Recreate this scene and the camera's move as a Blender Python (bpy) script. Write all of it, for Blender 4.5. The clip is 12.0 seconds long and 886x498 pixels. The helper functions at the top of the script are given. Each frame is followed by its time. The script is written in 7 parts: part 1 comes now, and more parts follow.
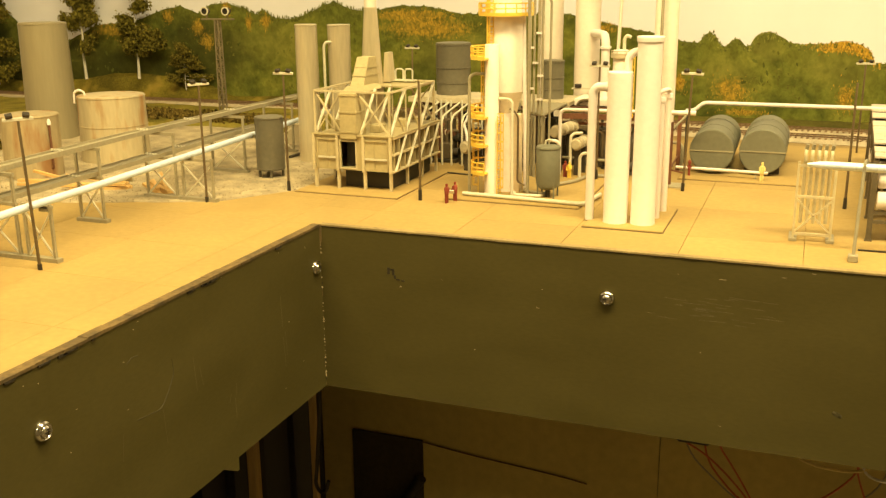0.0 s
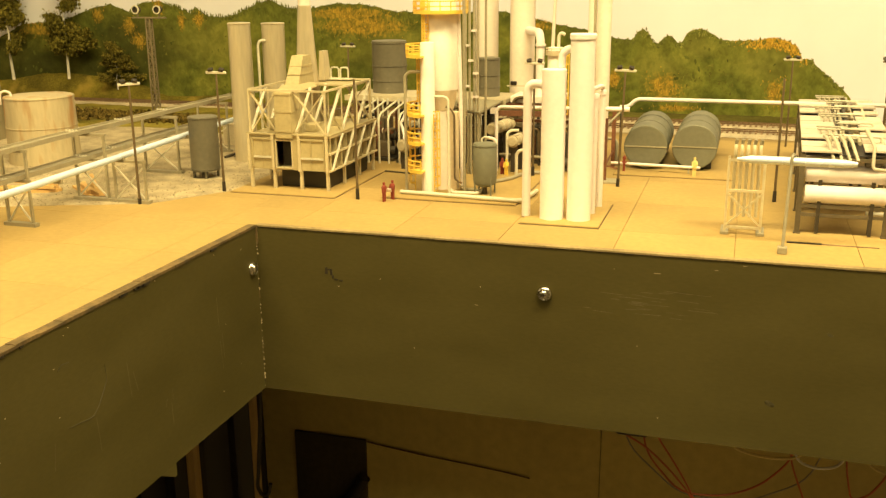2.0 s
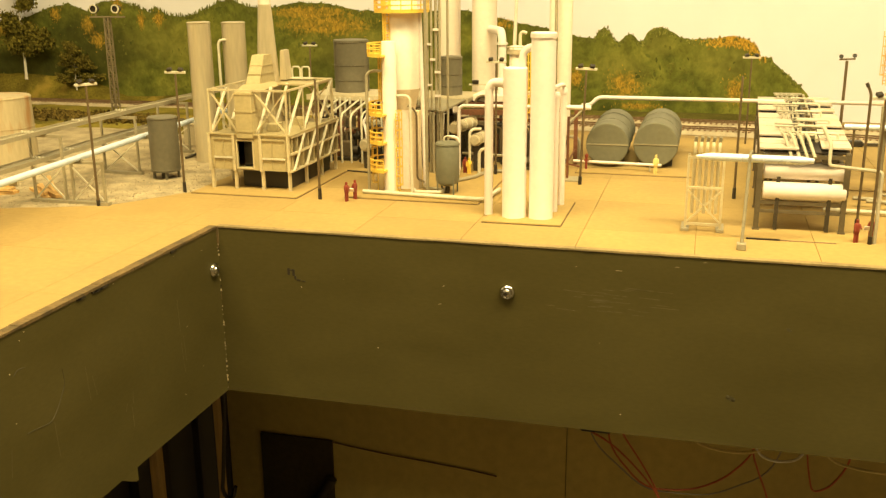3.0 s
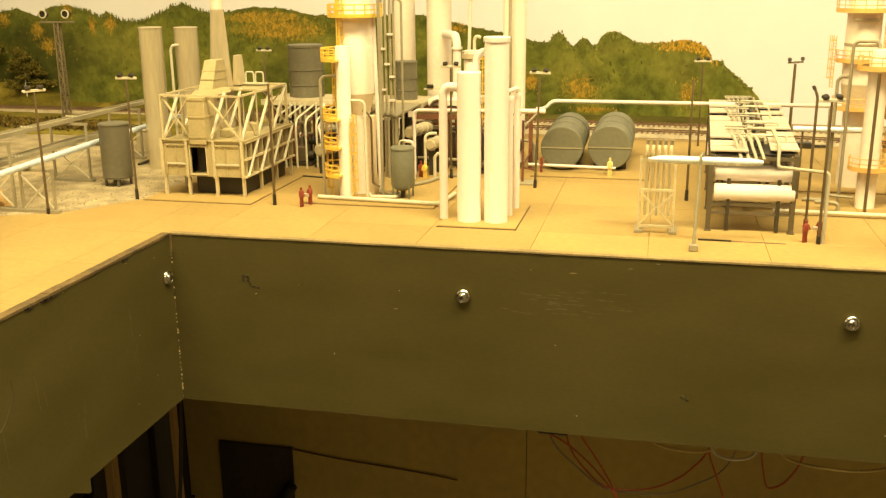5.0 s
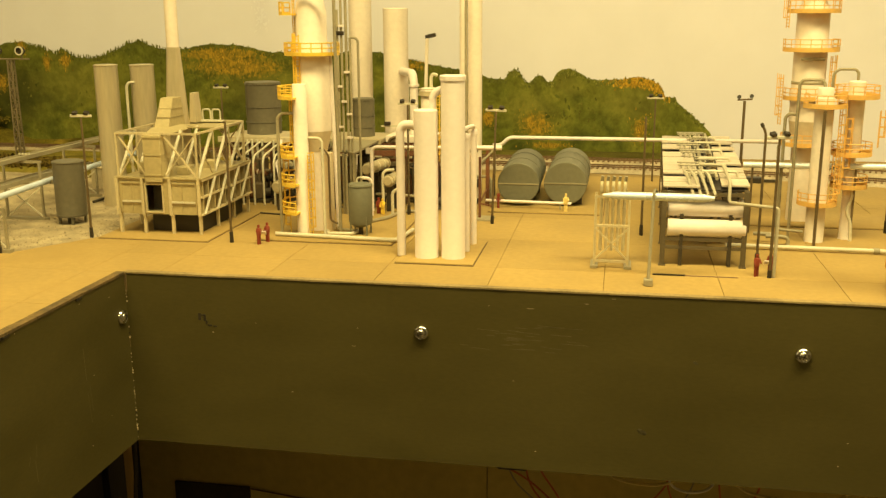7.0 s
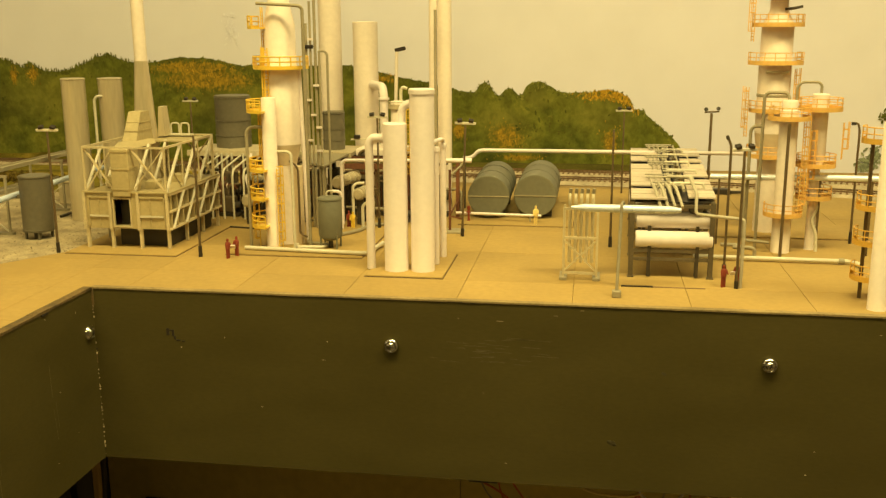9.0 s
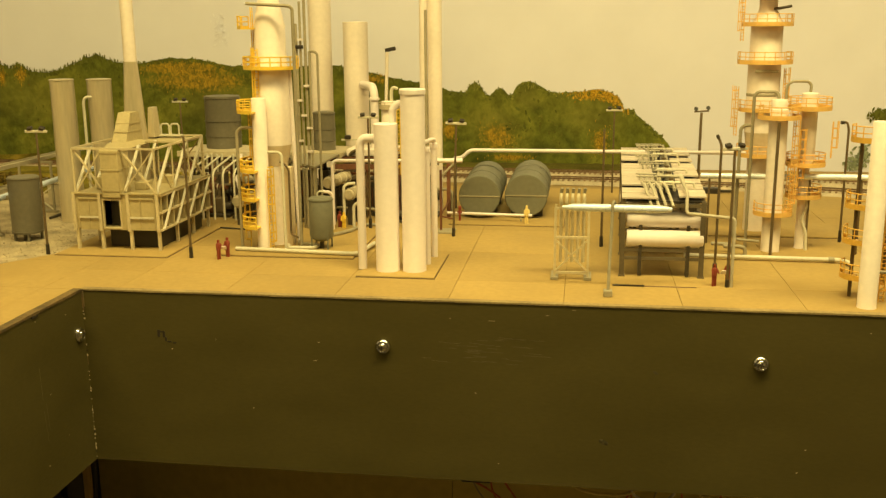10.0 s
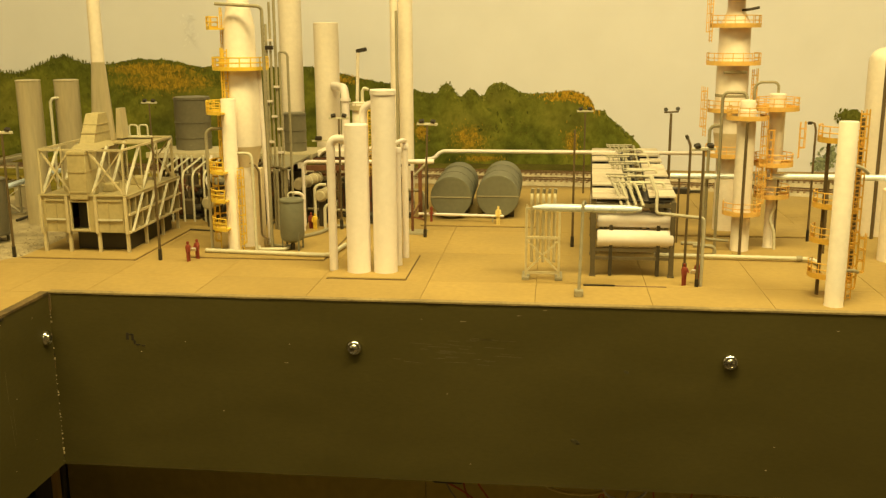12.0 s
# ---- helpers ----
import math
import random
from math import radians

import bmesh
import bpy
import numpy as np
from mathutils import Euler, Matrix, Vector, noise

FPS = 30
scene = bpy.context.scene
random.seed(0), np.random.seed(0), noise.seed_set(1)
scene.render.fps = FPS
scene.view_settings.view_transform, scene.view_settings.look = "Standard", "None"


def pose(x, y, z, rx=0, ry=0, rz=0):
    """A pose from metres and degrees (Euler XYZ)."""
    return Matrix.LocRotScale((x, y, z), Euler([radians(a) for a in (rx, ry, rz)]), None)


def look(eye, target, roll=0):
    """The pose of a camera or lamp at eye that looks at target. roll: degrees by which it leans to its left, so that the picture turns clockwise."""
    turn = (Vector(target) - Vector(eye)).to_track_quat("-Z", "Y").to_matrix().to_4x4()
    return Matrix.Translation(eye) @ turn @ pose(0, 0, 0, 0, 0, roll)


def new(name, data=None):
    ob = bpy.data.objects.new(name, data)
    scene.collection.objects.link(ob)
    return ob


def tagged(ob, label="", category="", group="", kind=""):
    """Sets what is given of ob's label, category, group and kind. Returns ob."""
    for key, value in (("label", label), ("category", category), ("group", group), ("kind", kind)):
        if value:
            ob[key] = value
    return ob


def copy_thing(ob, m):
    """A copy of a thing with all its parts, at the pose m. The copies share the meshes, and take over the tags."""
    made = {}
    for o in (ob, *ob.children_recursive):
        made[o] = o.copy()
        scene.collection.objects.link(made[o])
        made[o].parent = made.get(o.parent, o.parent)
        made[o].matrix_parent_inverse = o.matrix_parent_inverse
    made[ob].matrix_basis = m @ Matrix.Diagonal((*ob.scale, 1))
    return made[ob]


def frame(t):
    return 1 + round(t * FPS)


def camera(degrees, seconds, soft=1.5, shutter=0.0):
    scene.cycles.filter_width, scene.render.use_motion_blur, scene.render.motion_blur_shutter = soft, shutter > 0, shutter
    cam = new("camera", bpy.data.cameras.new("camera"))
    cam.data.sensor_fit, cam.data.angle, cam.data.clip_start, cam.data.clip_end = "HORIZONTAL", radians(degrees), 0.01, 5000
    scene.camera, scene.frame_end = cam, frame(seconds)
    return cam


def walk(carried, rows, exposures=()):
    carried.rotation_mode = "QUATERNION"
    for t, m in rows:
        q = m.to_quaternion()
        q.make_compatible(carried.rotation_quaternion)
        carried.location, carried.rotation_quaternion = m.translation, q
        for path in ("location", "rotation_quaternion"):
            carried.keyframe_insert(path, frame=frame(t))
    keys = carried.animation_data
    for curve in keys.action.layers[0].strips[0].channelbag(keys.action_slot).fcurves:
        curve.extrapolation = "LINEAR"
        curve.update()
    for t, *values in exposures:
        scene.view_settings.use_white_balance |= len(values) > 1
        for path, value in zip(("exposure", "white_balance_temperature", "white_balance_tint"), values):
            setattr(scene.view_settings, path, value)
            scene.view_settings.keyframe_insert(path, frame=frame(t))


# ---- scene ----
cam = camera(49.4, 12.0, 1.35)

PATH = [
    (0, (0.394, -0.725, 0.206), (-0.296, 1.073, -0.333), -0.5),
    (0.5, (0.395, -0.725, 0.207), (-0.271, 1.082, -0.335), -0.5),
    (1, (0.395, -0.724, 0.207), (-0.243, 1.092, -0.336), -0.5),
    (1.5, (0.397, -0.723, 0.206), (-0.209, 1.104, -0.337), -0.5),
    (2, (0.397, -0.723, 0.206), (-0.179, 1.113, -0.338), -0.5),
    (2.5, (0.399, -0.722, 0.206), (-0.146, 1.124, -0.339), -0.5),
    (3, (0.4, -0.721, 0.206), (-0.11, 1.134, -0.341), -0.5),
    (5, (0.404, -0.72, 0.206), (-0.027, 1.157, -0.333), -0.5),
    (5.5, (0.403, -0.721, 0.207), (-0.012, 1.163, -0.324), -0.4),
    (6, (0.405, -0.721, 0.208), (0.01, 1.175, -0.294), -0.4),
    (6.5, (0.406, -0.722, 0.208), (0.031, 1.184, -0.269), -0.3),
    (7, (0.406, -0.722, 0.209), (0.054, 1.19, -0.263), -0.3),
    (9, (0.41, -0.722, 0.21), (0.11, 1.204, -0.238), -0.3),
    (9.5, (0.41, -0.722, 0.209), (0.117, 1.206, -0.238), -0.3),
    (10, (0.409, -0.722, 0.21), (0.129, 1.207, -0.238), -0.4),
    (10.5, (0.411, -0.722, 0.209), (0.146, 1.21, -0.236), -0.3),
    (11, (0.411, -0.722, 0.21), (0.158, 1.212, -0.236), -0.3),
    (11.5, (0.411, -0.722, 0.209), (0.169, 1.213, -0.235), -0.3),
    (12, (0.411, -0.721, 0.209), (0.185, 1.216, -0.236), -0.3),
]
EXPOSURES = [(0.0, 0.70, 6080, 20), (3.0, 0.74, 5930, 20), (5.0, 0.76, 5860, 20), (5.6, 0.70, 5860, 20), (6.6, 0.33, 6250, 14), (7.2, 0.25, 6420, 11), (9.0, 0.11, 6500, 10), (12.0, 0.09, 6500, 10)]
walk(cam, [(t, look(eye, target, roll)) for t, eye, target, roll in PATH], EXPOSURES)

# ---- world and lamps ----
world = bpy.data.worlds.new("world")
scene.world = world
world.use_nodes = True
world.node_tree.nodes["Background"].inputs[0].default_value = (0.9, 0.75, 0.5, 1)
world.node_tree.nodes["Background"].inputs[1].default_value = 0.004
LAMP_COLOUR = (1.0, 0.80, 0.322)
LAMPS = [(0.04, -0.46, 1.235, 16.5, (1.0, 0.79, 0.295)), (0.86, -0.29, 1.235, 19.2, (1.0, 0.81, 0.343)), (0.1, -1.9, 1.235, 12.5, LAMP_COLOUR)]
for lx, ly, lz, watts, tone in LAMPS:
    lamp = bpy.data.lights.new("ceiling_lamp", "AREA")
    lamp.shape, lamp.size, lamp.size_y, lamp.energy, lamp.color = "RECTANGLE", 1.1, 0.16, watts, tone
    new("ceiling_lamp", lamp).matrix_world = pose(lx, ly, lz)


# ---- materials ----
def shader(name, colour, rough=0.6, metal=0.0, vary=0.18, scale=90.0, bump=0.15, stain=None, stain_at=0.6, stain_scale=14.0,
           stretch=(1, 1, 1), island=0.0, spec=0.5):
    """A painted or bare surface: colour with grain and larger blotches, an optional stain, fine relief."""
    m = bpy.data.materials.new(name)
    m.use_nodes = True
    n, l = m.node_tree.nodes, m.node_tree.links
    b = n["Principled BSDF"]
    b.inputs["Roughness"].default_value, b.inputs["Metallic"].default_value = rough, metal
    b.inputs["Specular IOR Level"].default_value = spec
    at = n.new("ShaderNodeTexCoord")
    mp = n.new("ShaderNodeMapping")
    mp.inputs["Scale"].default_value = stretch
    l.new(at.outputs["Object"], mp.inputs["Vector"])

    def field(size, detail=4.0):
        t = n.new("ShaderNodeTexNoise")
        t.inputs["Scale"].default_value, t.inputs["Detail"].default_value = size, detail
        l.new(mp.outputs["Vector"], t.inputs["Vector"])
        return t.outputs["Fac"]

    def mix(kind, fac, a, c):
        x = n.new("ShaderNodeMix")
        x.data_type, x.blend_type = "RGBA", kind
        for slot, value in ((0, fac), (6, a), (7, c)):
            if hasattr(value, "is_output"):
                l.new(value, x.inputs[slot])
            else:
                x.inputs[slot].default_value = value
        return x.outputs[2]

    def ramp(value, lo, hi, a, c):
        r = n.new("ShaderNodeValToRGB")
        r.color_ramp.elements[0].position, r.color_ramp.elements[1].position = lo, hi
        r.color_ramp.elements[0].color, r.color_ramp.elements[1].color = (*a, 1), (*c, 1)
        l.new(value, r.inputs["Fac"])
        return r.outputs["Color"]

    lo, hi = 1 - vary, 1 + vary * 0.6
    fine, broad = field(scale * 6, 5.0), field(scale * 0.35, 3.0)
    tone = ramp(broad, 0.3, 0.7, (lo,) * 3, (hi,) * 3)
    out = mix("MULTIPLY", 1.0, (*colour, 1), tone)
    out = mix("MULTIPLY", 0.8, out, ramp(fine, 0.25, 0.75, (lo,) * 3, (hi,) * 3))
    if stain:
        out = mix("MIX", ramp(field(stain_scale, 6.0), stain_at, stain_at + 0.14, (0, 0, 0), (0.85,) * 3), out, (*stain, 1))
    info = n.new("ShaderNodeObjectInfo")
    out = mix("MULTIPLY", 1.0, out, ramp(info.outputs["Random"], 0, 1, (0.92,) * 3, (1.05,) * 3))
    if island:
        geo = n.new("ShaderNodeNewGeometry")
        out = mix("MULTIPLY", 1.0, out, ramp(geo.outputs["Random Per Island"], 0, 1, (1 - island,) * 3, (1 + island,) * 3))
    l.new(out, b.inputs["Base Color"])
    l.new(ramp(broad, 0.3, 0.7, (max(rough - 0.1, 0.02),) * 3, (min(rough + 0.1, 1),) * 3), b.inputs["Roughness"])
    if bump:
        bp = n.new("ShaderNodeBump")
        bp.inputs["Strength"].default_value, bp.inputs["Distance"].default_value = bump, 0.0004
        l.new(fine, bp.inputs["Height"])
        l.new(bp.outputs["Normal"], b.inputs["Normal"])
    return m


CONCRETE = shader("concrete", (0.400, 0.278, 0.088), 0.85, vary=0.12, scale=30, bump=0.25, stain=(0.350, 0.240, 0.074), stain_at=0.53, stain_scale=9)
JOINT = shader("joint_filler", (0.33, 0.225, 0.075), 0.9)
GRAVEL = shader("gravel", (0.43, 0.355, 0.22), 0.95, vary=0.35, scale=120, bump=0.6)
STONE = shader("gravel_stone", (0.42, 0.345, 0.215), 0.95, vary=0.3, scale=200, island=0.35)
SCRUB = shader("scrub_ground", (0.165, 0.135, 0.017), 0.95, vary=0.5, scale=60, bump=0.7, stain=(0.28, 0.205, 0.032), stain_at=0.55, stain_scale=30, spec=0.12)
VERGE = shader("verge_grass", (0.125, 0.112, 0.022), 0.95, vary=0.4, scale=50, bump=0.6, stain=(0.24, 0.18, 0.03), stain_at=0.58, stain_scale=26, spec=0.12)
MEADOW = shader("dry_meadow", (0.26, 0.215, 0.030), 0.95, vary=0.45, scale=60, bump=0.7, stain=(0.33, 0.245, 0.050), stain_at=0.55, stain_scale=24, spec=0.12)
BALLAST = shader("track_ballast", (0.50, 0.42, 0.28), 0.95, vary=0.3, scale=150, bump=0.6)
RAIL = shader("rusty_rail", (0.20, 0.125, 0.065), 0.6, 0.4)
# dark brown rim colour drawn round each pad
PAD_EDGE = shader("dark_pad_edge", (0.14, 0.090, 0.042), 0.9, vary=0.4, scale=50)
TIE = shader("tie_wood", (0.30, 0.205, 0.115), 0.9, vary=0.3)
MARK = shader("fascia_dark_mark", (0.062, 0.050, 0.015), 0.7, vary=0.3)
FASCIA = shader("fascia_paint", (0.0858, 0.0700, 0.0188), 0.6, vary=0.11, scale=80, bump=0.2, stretch=(0.35, 0.35, 1), spec=0.2, stain=(0.081, 0.0645, 0.0178), stain_at=0.58, stain_scale=16)
SCUFF = shader("fascia_scuff", (0.128, 0.103, 0.037), 0.75, vary=0.2)
# dark for ticks and chips, and for the shadow line painted below the lip
GAP = shader("shadow_line_and_mark_dark", (0.035, 0.025, 0.012), 0.85, vary=0.3)
FASCIA_EDGE = shader("fascia_edge", (0.33, 0.245, 0.105), 0.8, vary=0.35, scale=60)
SIDE_EDGE = shader("worn_board_edge", (0.165, 0.108, 0.037), 0.8, vary=0.45, scale=70, stain=(0.07, 0.05, 0.02), stain_at=0.50, stain_scale=60)
CHIP = shader("worn_chip", (0.30, 0.235, 0.11), 0.8, vary=0.3)
BARE = shader("bare_board", (0.60, 0.48, 0.26), 0.8, vary=0.2)
CHROME = shader("bright_steel", (0.75, 0.74, 0.70), 0.18, 1.0, vary=0.1, bump=0.0)
PALE_BLUE = shader("pale_blue_pipe_paint", (0.60, 0.70, 0.86), 0.35, vary=0.05, scale=40, bump=0.05)
RACK_PANEL = shader("weathered_panel_paint", (0.61, 0.53, 0.425), 0.6, vary=0.16, scale=60)
RACK = shader("rack_steel", (0.150, 0.120, 0.070), 0.55, 0.2)
BRIGHT = shader("bright_silver_paint", (0.80, 0.88, 0.97), 0.3, 0.2, vary=0.06)
SCREW = shader("screw_recess", (0.06, 0.05, 0.04), 0.5, 0.8)
WHITE = shader("white_paint", (0.86, 0.785, 0.75), 0.5, vary=0.06, scale=40, bump=0.06)
CREAM = shader("cream_paint", (0.89, 0.80, 0.70), 0.5, vary=0.08, scale=40, bump=0.06)
PALE_TAN = shader("pale_deck_paint", (0.54, 0.465, 0.305), 0.6, vary=0.16, scale=60)
TAN = shader("tan_skirt", (0.72, 0.60, 0.40), 0.6, vary=0.12, scale=40)
# a darker tone than SILVER, for the standing tank
TANK_GREY = shader("dull_tank_grey", (0.35, 0.30, 0.178), 0.5, 0.25, vary=0.10, scale=40, stretch=(1, 1, 0.1))
SILVER = shader("aluminium_paint", (0.62, 0.54, 0.36), 0.33, 0.40, vary=0.14, scale=60, stretch=(1, 1, 0.12))
GALV = shader("galvanised_grey", (0.37, 0.33, 0.22), 0.6, 0.15, vary=0.16, scale=60)
BUILDING = shader("heater_paint", (0.45, 0.375, 0.195), 0.6, vary=0.14, scale=50, stain=(0.29, 0.235, 0.115), stain_at=0.62)
BROWN_WALL = shader("dark_brown_wall", (0.13, 0.095, 0.048), 0.7, vary=0.25, scale=60)
HEATER_TRIM = shader("heater_trim", (0.60, 0.515, 0.315), 0.55, vary=0.14, scale=60)
COMB = shader("dull_pale_pipe_paint", (0.46, 0.42, 0.31), 0.55, vary=0.14, scale=60)
PALE_STEEL = shader("pale_steel", (0.66, 0.62, 0.48), 0.5, vary=0.12, scale=60)
GREY = shader("grey_tank_paint", (0.165, 0.163, 0.112), 0.55, vary=0.14, scale=40, stain=(0.24, 0.23, 0.18), stain_at=0.66)
GREY_BROWN = shader("brown_grey_drum_paint", (0.142, 0.128, 0.086), 0.5, vary=0.16, scale=40, stain=(0.34, 0.30, 0.22), stain_at=0.70, stain_scale=130)
DARK = shader("dark_steel", (0.062, 0.050, 0.032), 0.55, 0.2)
POLE = shader("pole_steel", (0.155, 0.110, 0.053), 0.55, 0.3)
MAST = shader("mast_steel", (0.235, 0.190, 0.110), 0.6, 0.2, vary=0.2)
SOFT_BLACK = shader("opening_shade_black", (0.062, 0.046, 0.024), 0.8, vary=0.3, scale=20)
BLACK = shader("black_plastic", (0.028, 0.022, 0.015), 0.5)
YELLOW = shader("safety_yellow", (0.86, 0.59, 0.065), 0.5, vary=0.12, scale=60)
TIMBER = shader("pale_orange_timber", (0.74, 0.48, 0.17), 0.65, vary=0.15, scale=60)
PALE_YELLOW = shader("pale_yellow_coverall", (0.84, 0.66, 0.24), 0.6)
ORANGE = shader("orange_walkway", (0.82, 0.51, 0.140), 0.55, vary=0.15, scale=60)
DEEP_YELLOW = shader("deep_yellow_walkway", (0.78, 0.46, 0.07), 0.5, vary=0.14, scale=60)
RUST = shader("rust_brown", (0.165, 0.065, 0.028), 0.8, vary=0.3, scale=60)
RUSTY_WHITE = shader("rusty_cream_tank", (0.49, 0.41, 0.245), 0.65, vary=0.16, scale=40, stain=(0.36, 0.185, 0.055), stain_at=0.545, stain_scale=58, stretch=(1, 1, 0.22))
RUSTY_HEAVY = shader("heavily_rusted_tank", (0.41, 0.33, 0.185), 0.7, vary=0.18, scale=40, stain=(0.27, 0.120, 0.032), stain_at=0.55, stain_scale=46, stretch=(1, 1, 0.24))
RED = shader("red_coverall", (0.25, 0.042, 0.018), 0.7)
GLASS_DARK = shader("lens_dark", (0.05, 0.04, 0.03), 0.15)
SKY_PAINT = shader("sky_paint", (0.80, 0.805, 0.91), 0.75, vary=0.035, scale=3, bump=0.05)
DAB_GREEN = shader("green_dabs", (0.125, 0.135, 0.024), 0.7, island=0.3, bump=0.1, spec=0.12)
DAB_GOLD = shader("golden_dabs", (0.44, 0.270, 0.024), 0.7, island=0.6, bump=0.1, spec=0.12)
DAB_DARK = shader("dark_green_dabs", (0.096, 0.110, 0.018), 0.7, island=0.3, bump=0.1, spec=0.12)
DAB_PALE = shader("light_green_dabs", (0.21, 0.215, 0.040), 0.7, island=0.3, bump=0.1, spec=0.12)
DAB_AMBER = shader("amber_dabs", (0.56, 0.335, 0.026), 0.7, island=0.5, bump=0.1, spec=0.12)
DAB_OLIVE = shader("olive_dabs", (0.140, 0.142, 0.022), 0.7, island=0.3, bump=0.1, spec=0.12)
LEAF = shader("tree_leaves", (0.165, 0.142, 0.020), 0.8, island=0.5, spec=0.12)
BUSH_LEAF = shader("bush_leaves", (0.165, 0.138, 0.022), 0.85, island=0.6, spec=0.1)
BARK = shader("birch_bark", (0.76, 0.72, 0.62), 0.8, vary=0.35, scale=120)
SKY_SCUFF = shader("pale_sky_scuff", (0.86, 0.87, 0.97), 0.75, vary=0.04)
TEAL = shader("pale_teal_dabs", (0.26, 0.30, 0.20), 0.8, island=0.4, spec=0.12)
WOOD = shader("framing_timber", (0.50, 0.355, 0.13), 0.75, vary=0.25, scale=40, stretch=(1, 1, 0.1))
PANEL = shader("brown_hardboard", (0.68, 0.56, 0.17), 0.7, vary=0.15, scale=10)
CARPET = shader("floor_carpet", (0.19, 0.145, 0.085), 0.95, vary=0.25, scale=60)
WALL = shader("room_wall_paint", (0.26, 0.22, 0.15), 0.8, vary=0.04, scale=4)
CEILING = shader("ceiling_paint", (0.60, 0.57, 0.50), 0.85, vary=0.03, scale=4)
WIRE_RED = shader("red_wire", (0.60, 0.15, 0.05), 0.45)
WIRE_YELLOW = shader("yellow_wire", (0.88, 0.72, 0.26), 0.45)
WIRE_WHITE = shader("white_wire", (0.86, 0.80, 0.64), 0.45)
LAMP_GLOW = bpy.data.materials.new("lamp_diffuser")
LAMP_GLOW.use_nodes = True
LAMP_GLOW.node_tree.nodes["Principled BSDF"].inputs["Base Color"].default_value = (0.9, 0.88, 0.8, 1)
LAMP_GLOW.node_tree.nodes["Principled BSDF"].inputs["Emission Color"].default_value = (*LAMP_COLOUR, 1)
LAMP_GLOW.node_tree.nodes["Principled BSDF"].inputs["Emission Strength"].default_value = 2.0


# golden clumps painted on the woods: centre x, z and half sizes
GOLD = [(-0.638, 0.128, 0.012, 0.014), (-0.622, 0.104, 0.016, 0.014), (-0.700, 0.148, 0.010, 0.012), (-0.533, 0.137, 0.006, 0.014), (-0.499, 0.140, 0.010, 0.014), (-0.577, 0.161, 0.010, 0.014), (-0.22, 0.150, 0.085, 0.013),
        (-0.20, 0.130, 0.09, 0.018), (0.28, 0.046, 0.030, 0.020), (0.420, 0.110, 0.034, 0.007), (0.460, 0.101, 0.010, 0.006), (0.205, 0.054, 0.010, 0.014), (0.437, 0.040, 0.012, 0.020), (0.092, 0.135, 0.020, 0.008), (0.30, 0.014, 0.030, 0.005), (-0.82, 0.125, 0.07, 0.020), (-1.15, 0.07, 0.03, 0.02)]
SUNLIT = [(0.425, 0.082, 0.060, 0.035), (0.325, 0.105, 0.032, 0.022), (0.27, 0.070, 0.050, 0.030), (-0.47, 0.100, 0.10, 0.045), (-0.15, 0.09, 0.10, 0.04)]
GLOOM = [(-0.80, 0.055, 0.17, 0.040), (-1.10, 0.060, 0.10, 0.060), (-0.63, 0.085, 0.10, 0.070), (-0.93, 0.07, 0.12, 0.07)]


